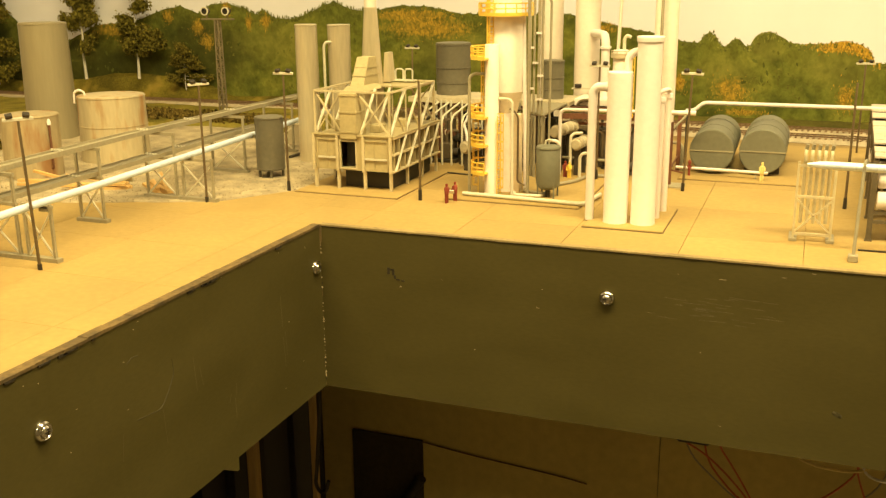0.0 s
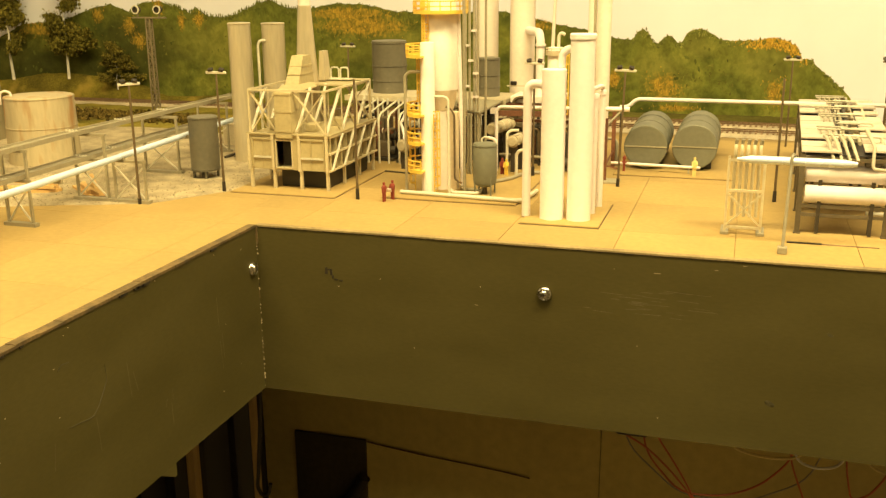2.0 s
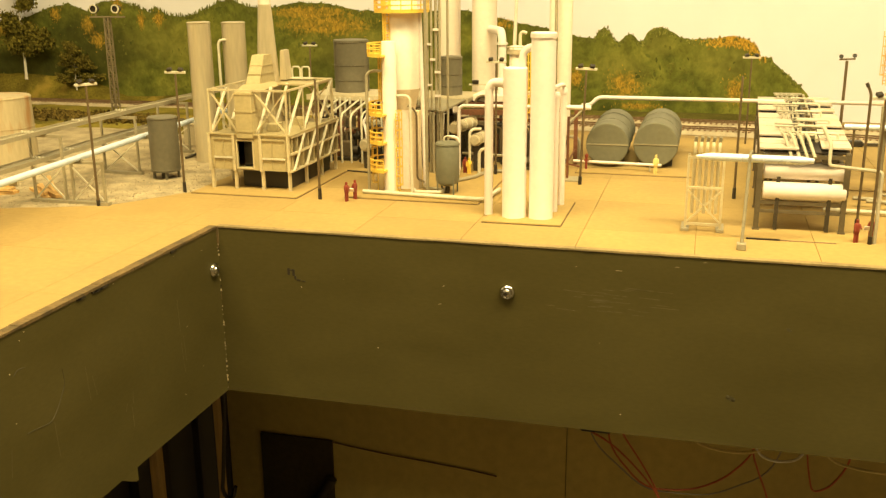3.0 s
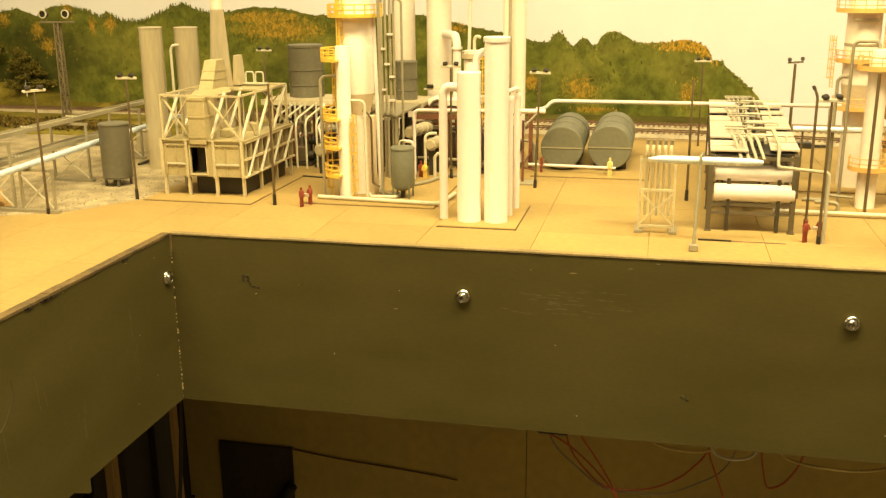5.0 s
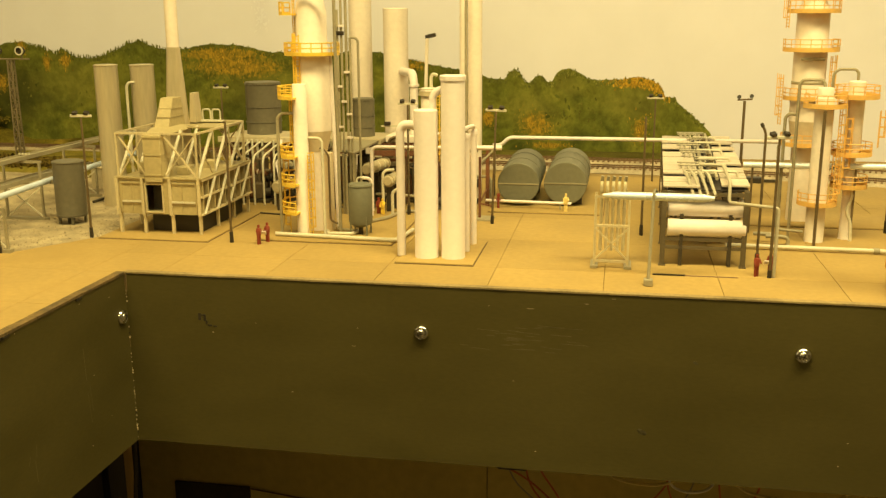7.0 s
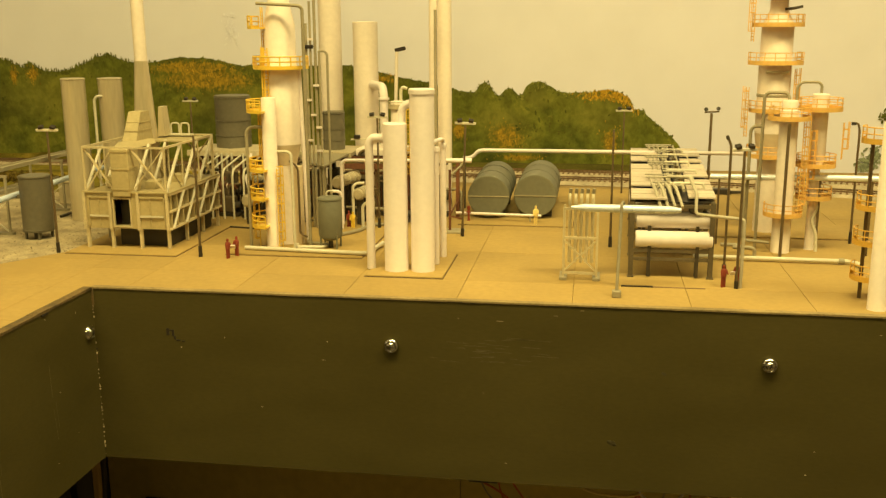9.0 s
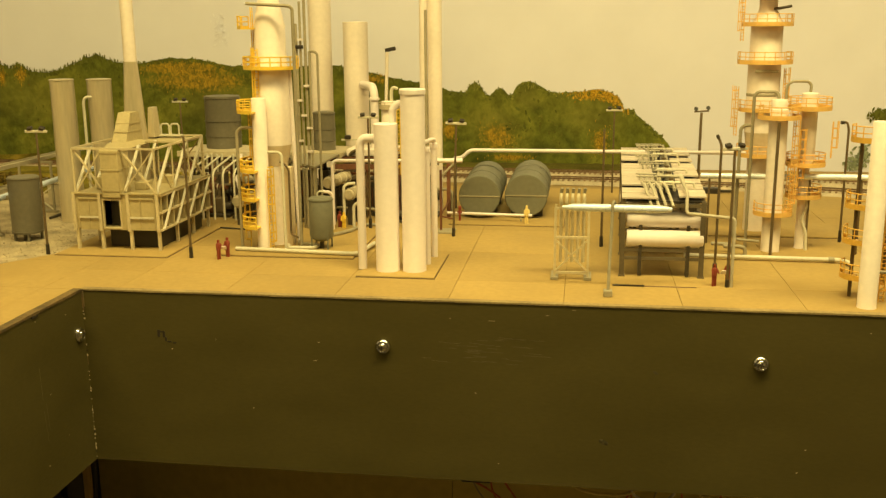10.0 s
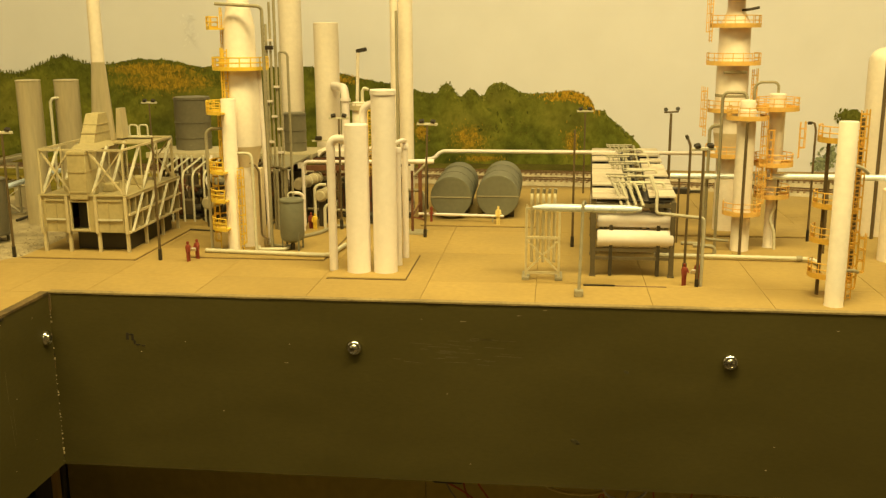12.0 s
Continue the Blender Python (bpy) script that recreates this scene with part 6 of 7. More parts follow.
part("top_pipe", pipe(bm_new(), [(0.199, 0.335, 0.131), (0.199, 0.335, 0.143), (0.2015, 0.335, 0.1465), (0.206, 0.335, 0.1445)], 0.0018, 0.004), PALE_STEEL, col3)
ob = thing("arm_flood", (0.1865, 0.268, 0.096), "small black floodlight on a short bracket", "floodlight")
part("bracket", beam(bm_new(), (0.159, 0.264, 0.0960), (0.1865, 0.268, 0.0960), 0.0012, 0.0016), PALE_STEEL, ob)
part("head", box(bm_new(), 0.1625, 0.1690, 0.2625, 0.2665, 0.0968, 0.1008, 0.0006), BLACK, ob)

# ---- drum tanks ----
def lying_tank(x, y, length, r, turn):
    ob = thing("lying_tank", (x, y, 0.0012), "dark grey horizontal drum tank with a seam across its end", "storage tank", "horizontal drum tanks")
    bm = bm_new()
    lathe(bm, 0, 0, [(0, -length / 2), (r - 0.0008, -length / 2), (r, -length / 2 + 0.0008), (r, length / 2 - 0.0008), (r - 0.0008, length / 2), (0, length / 2)], 48)
    m = pose(x, y, r + 0.0035, 90, 0, turn)
    part("shell", lay(bm, m), GREY, ob)
    for k in (-0.20, 0.18):
        bm = bm_new()
        lathe(bm, 0, 0, [(r - 0.0004, length * k - 0.0005), (r + 0.0004, length * k - 0.0004), (r + 0.0004, length * k + 0.0004), (r - 0.0004, length * k + 0.0005)], 48)
        part("hoop", lay(bm, m), GREY, ob)
    bm = bm_new()
    box(bm, -r * 0.985, r * 0.985, -0.0006, 0.0006, length / 2 - 0.0002, length / 2 + 0.0006)
    part("end_seam", lay(bm, m), GALV, ob)
    for k in (-0.3, 0.34):
        c = m @ Vector((0, 0, length * k))
        part("cradle", box(bm_new(), c.x - r * 0.75, c.x + r * 0.75, c.y - 0.004, c.y + 0.004, 0.0012, 0.0088), DARK, ob)
    return ob


lying_tank(0.2965, 0.392, 0.122, 0.0232, 1.0)
lying_tank(0.3490, 0.398, 0.122, 0.0238, 0.0)
lowrail = thing("low_pipe", (0.27, 0.315, 0), "pale low pipe rail in front of the drum tanks", "pipe", "ground pipes")
part("pipe", pipe(bm_new(), [(0.262, 0.325, 0.0085), (0.357, 0.318, 0.0085)], 0.0016), WHITE, lowrail)
for x, y in ((0.276, 0.324), (0.345, 0.319)):
    part("support", box(bm_new(), x - 0.0008, x + 0.0008, y - 0.0008, y + 0.0008, 0, 0.008), GALV, lowrail)
hy = thing("hydrant", (0.277, 0.318, 0), "red fire hydrant beside the drum tank", "hydrant")
part("barrel", lathe(bm_new(), 0.277, 0.318, [(0, 0), (0.0022, 0), (0.0022, 0.001), (0.0013, 0.002), (0.0013, 0.014), (0.0018, 0.0145), (0.0018, 0.017), (0, 0.0185)], 14), RED, hy)
part("outlet", rod(bm_new(), (0.2745, 0.318, 0.011), (0.2795, 0.318, 0.011), 0.0010), RED, hy)
# long overhead pipe to the exchanger rack
over = thing("overhead_pipe", (0.27, 0.45, 0), "long white overhead pipe on slim supports", "pipe")
part("pipe", pipe(bm_new(), [(0.260, 0.398, 0.0600), (0.2700, 0.399, 0.0605), (0.2785, 0.400, 0.0695), (0.62, 0.398, 0.0700)], 0.0022, 0.006, 12), WHITE, over)
for x in (0.262, 0.50):
    part("support", beam(bm_new(), (x, 0.399, 0), (x, 0.399, 0.0600), 0.0022, 0.0022), DARK, over)
over2 = thing("overhead_pipe", (0.53, 0.45, 0), "long white overhead pipe on slim supports", "pipe")
part("pipe", pipe(bm_new(), [(0.5250, 0.2400, 0.0670), (0.5950, 0.2260, 0.0690), (0.6290, 0.2160, 0.0710), (0.7100, 0.1880, 0.0750), (0.9530, 0.1040, 0.0750)], 0.0028, 0.004, 14), BRIGHT, over2)
for x, y, z in ((0.5334, 0.2383, 0.0672), (0.6229, 0.2178, 0.0706), (0.6654, 0.2034, 0.0728)):
    part("support", beam(bm_new(), (x, y, 0), (x, y, z - 0.0015), 0.0018, 0.0018), POLE, over2)

# ---- valve manifold stand ----
stand = thing("manifold_stand", (0.402, 0.085, 0), "pale grey steel manifold stand with five upright pipes", "pipe stand")
for x in (0.3885, 0.4165):
    for y in (0.080, 0.096):
        part("post", beam(bm_new(), (x, y, 0), (x, y, 0.062), 0.0018, 0.0018), HEATER_TRIM, stand)
    part("foot", box(bm_new(), x - 0.0032, x + 0.0032, 0.0765, 0.0995, 0, 0.0028, 0.0004), GALV, stand)
for z in (0.006, 0.0365, 0.0615):
    part("cross_rail", beam(bm_new(), (0.3885, 0.080, z), (0.4165, 0.080, z), 0.0020, 0.0020), HEATER_TRIM, stand)
for a, b in ((0.3885, 0.4165), (0.4165, 0.3885)):
    part("brace", beam(bm_new(), (a, 0.0795, 0.007), (b, 0.0795, 0.035), 0.0013, 0.0013), HEATER_TRIM, stand)
for k in range(5):
    x = 0.3930 + k * 0.0048
    part("upright_pipe", pipe(bm_new(), [(x, 0.094, 0.012), (x, 0.094, 0.070), (x, 0.091, 0.074), (x, 0.082, 0.074), (x, 0.079, 0.071), (x, 0.079, 0.066)], 0.0015, 0.003), HEATER_TRIM, stand)
    part("valve", rod(bm_new(), (x, 0.082, 0.0735), (x + 0.0006, 0.081, 0.0785), 0.0014), GALV, stand)
header = thing("header_pipe", (0.432, 0.029, 0), "bright silver header pipe with tapered ends on a post", "pipe")
hd = bm_new()
lathe(hd, 0, 0, [(0, -0.044), (0.0010, -0.044), (0.0030, -0.034), (0.0032, -0.01), (0.0032, 0.034), (0.0018, 0.043), (0, 0.043)], 18)
part("header", lay(hd, pose(0.4385, 0.052, 0.0675, 90, 0, 88)), BRIGHT, header)
part("post", rod(bm_new(), (0.4325, 0.030, 0.004), (0.4345, 0.046, 0.064), 0.0013), GALV, header)
part("foot", box(bm_new(), 0.4290, 0.4360, 0.0265, 0.0335, 0, 0.0055, 0.0006), GALV, header)
part("hook", pipe(bm_new(), [(0.4345, 0.046, 0.062), (0.4345, 0.047, 0.072), (0.436, 0.052, 0.0735), (0.437, 0.058, 0.070)], 0.0011, 0.003), GALV, header)

# ---- fin-fan exchanger rack ----
rack = thing("exchanger_rack", (0.48, 0.24, 0), "dark steel exchanger rack with pale louvred top panels", "heat exchanger")
CY0, CY1, CZ = 0.098, 0.446, 0.0652


def rack_x(y):
    """The rack's two sides at y: it spreads and drifts away from the yard's edge."""
    return 0.4455 + (y - CY0) * 0.033, 0.5120 + (y - CY0) * 0.050


for y in (0.098, 0.180, 0.265, 0.355, 0.443):
    xa, xb = rack_x(y)
    for x in (xa, xb):
        part("post", beam(bm_new(), (x, y, 0), (x, y, CZ), 0.0040, 0.0040), RACK, rack)
        part("base_plate", box(bm_new(), x - 0.0028, x + 0.0028, y - 0.0028, y + 0.0028, 0, 0.0012), RACK, rack)
    part("cross_beam", beam(bm_new(), (xa, y, CZ - 0.003), (xb, y, CZ - 0.003), 0.003, 0.003), RACK, rack)
    part("low_beam", beam(bm_new(), (xa, y, 0.016), (xb, y, 0.016), 0.002, 0.0026), RACK, rack)
    part("low_beam", beam(bm_new(), (xa, y, 0.0235), (xb, y, 0.0235), 0.0022, 0.0030), RACK, rack)
for side in (0, 1):
    for z in (CZ - 0.001, 0.047):
        part("side_beam", beam(bm_new(), (rack_x(CY0)[side], CY0, z), (rack_x(CY1)[side], CY1, z), 0.003, 0.003), RACK, rack)
(fa, fb), (ga, gb) = rack_x(CY0), rack_x(CY1)
# black plate added so that the gaps between the panels look shaded
part("fan_deck", skewed(((fa + 0.002, CY0), (fb - 0.002, CY0), (gb - 0.002, CY1), (ga + 0.002, CY1)), CZ - 0.0002, CZ + 0.0008), BLACK, rack, "black plate that paints the gaps between the panels dark")
# black box added for the shaded open inside of the rack
part("fan_shroud", skewed(((fa + 0.006, CY0 + 0.030), (fb - 0.004, CY0 + 0.030), (gb - 0.004, CY1 - 0.004), (ga + 0.006, CY1 - 0.004)), CZ - 0.0052, CZ - 0.0012), BLACK, rack, "black box standing in for the dark open space under the panels")
for x, w in ((0.0205, 0.010), (0.0470, 0.012)):
    part("fan_motor", box(bm_new(), 0.4455 + x, 0.4455 + x + w, CY0 - 0.0010, CY0 + 0.008, CZ - 0.0080, CZ - 0.0010, 0.0008), DARK, rack)
LEFT_BANK = ((0.0965, 0.1180), (0.1192, 0.1460), (0.1600, 0.1960), (0.1975, 0.2330), (0.2345, 0.2700), (0.2715, 0.3060), (0.3280, 0.3620), (0.3840, 0.4100), (0.4115, 0.4450))
RIGHT_BANK = ((0.1030, 0.1380), (0.1470, 0.1720), (0.1790, 0.2040), (0.2190, 0.2500), (0.2515, 0.2810), (0.2825, 0.3120), (0.3300, 0.3540), (0.3720, 0.4030), (0.4200, 0.4440))
for bank, rows in enumerate((LEFT_BANK, RIGHT_BANK)):
    for k, (y1, y2) in enumerate(rows):
        (a1, b1), (a2, b2) = rack_x(y1), rack_x(y2)
        lift = (0.0, 0.0006, 0.0012, 0.0003)[(k * 3 + bank) % 4]
        if bank == 0:
            shape = ((a1 - 0.0016, y1), (a1 + 0.0285, y1), (a2 + 0.0285, y2), (a2 - 0.0016, y2))
        else:
            shape = ((b1 - 0.0205, y1), (b1 + 0.0022, y1), (b2 + 0.0022, y2), (b2 - 0.0205, y2))
        pan = part("top_panel", skewed(shape, CZ + 0.0024 + lift, CZ + 0.0038 + lift), RACK_PANEL, rack, "pale tan louvred panel")
        for f in (0.5,):
            p, q = (Vector((*shape[i], 0)).lerp(Vector((*shape[j], 0)), f) for i, j in ((0, 3), (1, 2)))
            up_ = Vector((0, 0, CZ + 0.0039 + lift))
            part("panel_rib", beam(bm_new(), p + up_, q + up_, 0.0005, 0.0002), RACK_PANEL, pan)
# combs of bent tubes, headers and spine pipes between the two banks
for k, (y0, dx, count) in enumerate(((0.128, 0.0215, 4), (0.176, 0.0160, 4), (0.214, 0.0330, 3), (0.262, 0.0200, 4), (0.320, 0.0170, 4), (0.368, 0.0290, 3), (0.414, 0.0200, 5))):
    xs = rack_x(y0)[0] + dx
    for j in range(count):
        x = xs + j * 0.0050
        part("loop_pipe", pipe(bm_new(), [(x, y0 + 0.004, CZ + 0.002), (x, y0 + 0.004, CZ + 0.0062), (x, y0 + 0.006, CZ + 0.0072), (x, y0 + 0.028, CZ + 0.0072), (x, y0 + 0.030, CZ + 0.0062), (x, y0 + 0.030, CZ + 0.002)], 0.0008, 0.0014, 8), COMB, rack)
    for y in (y0 + 0.009, y0 + 0.025):
        part("bank_header", rod(bm_new(), (xs - 0.0040, y, CZ + 0.0086), (xs + count * 0.0050 + 0.0010, y, CZ + 0.0086), 0.0008), COMB, rack)
for dx, z, mt in ((0.0320, 0.0066, GALV), (0.0375, 0.0056, DARK), (0.0430, 0.0070, GALV)):
    part("spine_pipe", rod(bm_new(), (rack_x(0.120)[0] + dx, 0.120, CZ + z), (rack_x(0.440)[0] + dx + 0.004, 0.440, CZ + z), 0.0015), mt, rack)
for y0, reach in ((0.150, 0.0290), (0.190, 0.0220), (0.232, 0.0280), (0.290, 0.0240), (0.350, 0.0260), (0.395, 0.0230)):
    x = rack_x(y0)[0] + 0.0320
    part("cross_tube", pipe(bm_new(), [(x, y0, CZ + 0.0085), (x + reach, y0, CZ + 0.0085), (x + reach + 0.0015, y0, CZ + 0.0030)], 0.0012, 0.002), PALE_STEEL, rack)
    part("valve", box(bm_new(), x + 0.0085, x + 0.0130, y0 + 0.012, y0 + 0.018, CZ + 0.0010, CZ + 0.0085, 0.0006), GALV, rack)
    part("valve_wheel", rod(bm_new(), (x + 0.0108, y0 + 0.015, CZ + 0.0085), (x + 0.0108, y0 + 0.015, CZ + 0.0105), 0.0022, None, 10), POLE, rack)
for k in range(4):
    x = 0.4640 + k * 0.0060
    part("loop_pipe", pipe(bm_new(), [(x - 0.0015, 0.132, CZ + 0.0105), (x, 0.114, CZ + 0.0100), (x + 0.0045, 0.0935, CZ - 0.0030)], 0.0014, 0.004, 8), COMB, rack)


def rack_drum(y, z, r):
    bm = bm_new()
    ln = 0.064
    lathe(bm, 0, 0, [(0, -ln / 2), (r * 0.92, -ln / 2), (r, -ln / 2 + 0.0008), (r, ln / 2 - 0.0008), (r * 0.92, ln / 2), (0, ln / 2)], 30)
    d = part("drum", lay(bm, pose(0.481, y, z, 90, 0, 90)), WHITE, rack, "white horizontal drum")
    for x in (0.4605, 0.5005):
        part("drum_leg", box(bm_new(), x - 0.0014, x + 0.0014, y - 0.0014 - r * 0.6, y + 0.001 - r * 0.6, 0.001, z + 0.001), DARK, d)


rack_drum(0.102, 0.0325, 0.0076)
rack_drum(0.1060, 0.0492, 0.0074)
rack_drum(0.20, 0.040, 0.0085)
rack_drum(0.27, 0.040, 0.0085)
part("bent_pipe", pipe(bm_new(), [(0.478, 0.172, 0.0765), (0.4985, 0.168, 0.0765), (0.4975, 0.095, 0.0740), (0.4970, 0.089, 0.0575), (0.5335, 0.0700, 0.0575), (0.5335, 0.0700, 0.0)], 0.0014, 0.0032), COMB, rack)
ob = thing("cable_duct", (0.47, 0.072, 0), "dark flat cable lying on the concrete", "cable")
part("cable", box(bm_new(), 0.437, 0.463, 0.0625, 0.0645, 0.0, 0.0012), BLACK, ob)
part("cable_end", box(bm_new(), 0.4632, 0.505, 0.0630, 0.0640, 0.0, 0.0008), TIE, ob)

# ---- towers at the right ----
RX, RY = 0.5900, 0.305
big = thing("process_tower", (RX, RY, 0), "very tall cream process tower with orange walkways", "process tower", "process towers")
part("skirt", lathe(bm_new(), RX, RY, [(0, 0), (0.0118, 0), (0.0112, 0.078), (0.0112, 0.081), (0, 0.081)], 32), CREAM, big)
part("cone", lathe(bm_new(), RX, RY, [(0, 0.0805), (0.0125, 0.0805), (0.0160, 0.104), (0, 0.104)], 32), TAN, big, "tan transition cone")
part("shell", lathe(bm_new(), RX, RY, [(0, 0.1035), (0.0160, 0.1035), (0.0160, 0.172), (0.0156, 0.174), (0.0156, 0.2110), (0.0088, 0.2255), (0.0086, 0.30), (0, 0.305)], 32), CREAM, big)
yellow_deck(big, RX, RY, 0.0145, 0.0268, 0.1735, 150, 390, posts=12, material=ORANGE)
yellow_deck(big, RX, RY, 0.0145, 0.0250, 0.2105, 150, 390, posts=12, material=ORANGE)
yellow_deck(big, RX, RY, 0.0112, 0.0230, 0.0800, 150, 390, posts=10, material=ORANGE)
yellow_deck(big, RX, RY, 0.0160, 0.0230, 0.1260, 170, 300, posts=7, material=ORANGE)
yellow_deck(big, RX, RY, 0.0086, 0.0230, 0.2420, 150, 390, posts=10, material=ORANGE)
ladder(big, RX - 0.0255, RY - 0.010, 0.195, 0.245, 200, ORANGE)
ladder(big, RX - 0.0265, RY - 0.008, 0.100, 0.150, 200, ORANGE)
ladder(big, RX + 0.0185, RY - 0.010, 0.125, 0.168, -30, ORANGE)
part("nozzle", rod(bm_new(), (RX - 0.012, RY - 0.020, 0.1655), (RX + 0.010, RY - 0.020, 0.1655), 0.0014), GALV, big)
part("top_line", pipe(bm_new(), [(RX + 0.004, RY - 0.006, 0.226), (RX + 0.010, RY - 0.012, 0.2265), (RX + 0.020, RY - 0.012, 0.2285)], 0.0014, 0.003), DARK, big)
part("band", lathe(bm_new(), RX, RY, [(0.0160, 0.140), (0.0163, 0.1405), (0.0163, 0.1425), (0.0160, 0.143)], 32), GALV, big)
mid = thing("front_column", (0.5895, 0.212, 0), "slim cream column with orange walkways and caged ladder", "process column", "process columns")
part("shell", lathe(bm_new(), 0.5895, 0.212, [(0, 0), (0.0088, 0), (0.0086, 0.001), (0.0084, 0.1340), (0.0072, 0.1345), (0.0072, 0.1425), (0.0067, 0.1432), (0, 0.1438)], 28), CREAM, mid)
yellow_deck(mid, 0.5895, 0.212, 0.0086, 0.0190, 0.1265, 130, 400, posts=11, material=ORANGE)
yellow_deck(mid, 0.5895, 0.212, 0.0086, 0.0178, 0.0365, 150, 400, posts=10, material=ORANGE)
ladder(mid, 0.6035, 0.2080, 0.037, 0.128, -35, ORANGE)
ladder(mid, 0.6110, 0.2150, 0.060, 0.115, -20, ORANGE)
part("riser", pipe(bm_new(), [(0.5860, 0.1905, 0), (0.5860, 0.1905, 0.124)], 0.0014), POLE, mid)
part("riser", pipe(bm_new(), [(0.5680, 0.2220, 0.0), (0.5680, 0.2220, 0.146), (0.571, 0.2215, 0.1495), (0.5870, 0.2190, 0.1495), (0.5895, 0.2185, 0.146), (0.5895, 0.2180, 0.142)], 0.0015, 0.004), GALV, mid)
part("riser", pipe(bm_new(), [(0.5600, 0.238, 0.0), (0.5600, 0.238, 0.113), (0.563, 0.2375, 0.1165), (0.570, 0.237, 0.1165)], 0.0016, 0.004), GALV, mid)
part("riser", pipe(bm_new(), [(0.578, 0.205, 0.010), (0.558, 0.212, 0.010), (0.554, 0.2135, 0.014), (0.552, 0.214, 0.090)], 0.0014, 0.004), GALV, mid)
third = thing("short_column", (0.6215, 0.226, 0), "short cream column on pipe legs with orange walkways", "process column", "process columns")
SX, SY = 0.6192, 0.226
part("shell", lathe(bm_new(), SX, SY, [(0, 0.073), (0.004, 0.073), (0.0045, 0.080), (0.0078, 0.086), (0.0078, 0.1345), (0.0074, 0.1350), (0.0074, 0.1475), (0.0068, 0.1482), (0, 0.149)], 28), CREAM, third)
yellow_deck(third, SX, SY, 0.0074, 0.0200, 0.1340, 0, 359, posts=14, material=ORANGE)
yellow_deck(third, SX, SY, 0.0060, 0.0180, 0.0815, 0, 359, posts=11, material=ORANGE)
yellow_deck(third, SX, SY, 0.0035, 0.0165, 0.0510, 0, 359, posts=9, material=ORANGE)
part("skirt", lathe(bm_new(), SX, SY + 0.001, [(0, 0), (0.0052, 0), (0.0045, 0.001), (0.0045, 0.074), (0, 0.074)], 20), CREAM, third)
part("drain_pipe", pipe(bm_new(), [(SX + 0.004, SY - 0.009, 0.0), (SX + 0.003, SY - 0.009, 0.018), (SX - 0.002, SY - 0.008, 0.029), (SX + 0.003, SY - 0.008, 0.042), (SX + 0.002, SY - 0.007, 0.050)], 0.0016, 0.005), PALE_STEEL, third, "bright metal bent drain pipe")
part("overhead_line", pipe(bm_new(), [(SX - 0.022, SY - 0.002, 0.040), (SX - 0.022, SY - 0.002, 0.155), (SX - 0.018, SY - 0.002, 0.159), (SX - 0.003, SY, 0.159), (SX, SY, 0.156), (SX, SY, 0.148)], 0.0013, 0.004), GALV, third)
ladder(third, SX + 0.0215, SY - 0.004, 0.088, 0.122, -20, ORANGE)
ladder(third, SX - 0.013, SY - 0.008, 0.052, 0.082, 210, ORANGE)
for x, y in ((0.553, 0.20), (0.563, 0.19)):
    gb = thing("elbow_pipe", (x, y, 0), "grey elbow pipe standing by the column", "pipe", "process pipes")
    part("pipe", pipe(bm_new(), [(x - 0.02, y, 0.008), (x - 0.004, y, 0.008), (x, y, 0.006), (x, y, 0.0)], 0.0018, 0.004), GALV, gb)

# column at the fascia's edge
ex, ey = 0.6268, 0.0225
edge = thing("edge_column", (ex, ey, 0), "smooth cream column standing by the layout edge", "process column", "process columns")
part("shell", lathe(bm_new(), ex, ey, [(0, 0), (0.0073, 0), (0.0070, 0.001), (0.0070, 0.1405), (0.0065, 0.1412), (0, 0.1415)], 30), CREAM, edge)
rear = thing("rear_tower", (0.634, 0.058, 0), "slim dark pipe tower with yellow walkways and ladder", "process column", "process columns")
part("pole", rod(bm_new(), (0.622, 0.054, 0), (0.622, 0.054, 0.123), 0.0015), POLE, rear)
part("pole", rod(bm_new(), (0.645, 0.050, 0.012), (0.645, 0.050, 0.142), 0.0013), POLE, rear)
for z in (0.0180, 0.0460, 0.0735, 0.1245):
    yellow_deck(rear, 0.629, 0.050, 0.0040, 0.0165, z, 130, 250, posts=6, material=DEEP_YELLOW, rail_h=0.011)
    yellow_deck(rear, 0.631, 0.046, 0.0040, 0.0140, z - 0.004, -20, 60, posts=4, material=DEEP_YELLOW, rail_h=0.011)
ladder(rear, 0.6420, 0.040, 0.0, 0.148, -60, DEEP_YELLOW)
ladder(rear, 0.6480, 0.044, 0.012, 0.052, -20, DEEP_YELLOW)
part("nozzle", pipe(bm_new(), [(0.634, 0.030, 0.026), (0.642, 0.030, 0.026), (0.646, 0.034, 0.024)], 0.0014), GALV, rear)
part("nozzle", pipe(bm_new(), [(0.634, 0.028, 0.108), (0.641, 0.030, 0.106), (0.647, 0.034, 0.101)], 0.0014), PALE_STEEL, rear)
tank("bullet_column", 0.7370, 0.300, 0.0158, 0.1760, CREAM, "cream column with a rounded top", "process column", dome=0.0140, group="process columns")
tank("side_column", 0.7215, 0.180, 0.0140, 0.066, CREAM, "short cream column beside the rounded one", "process column", group="process columns")
rp2 = thing("dark_riser", (0.731, 0.275, 0), "dark grey vertical pipe beside the rounded column", "pipe")
part("pipe", rod(bm_new(), (0.7310, 0.2750, 0), (0.7310, 0.2750, 0.1800), 0.0018), POLE, rp2)
sw = thing("switch_motor", (0.575, 0.540, 0), "black track switch motor beside the rails", "switch motor")
part("body", box(bm_new(), 0.562, 0.586, 0.534, 0.548, -0.001, 0.007, 0.001), BLACK, sw)
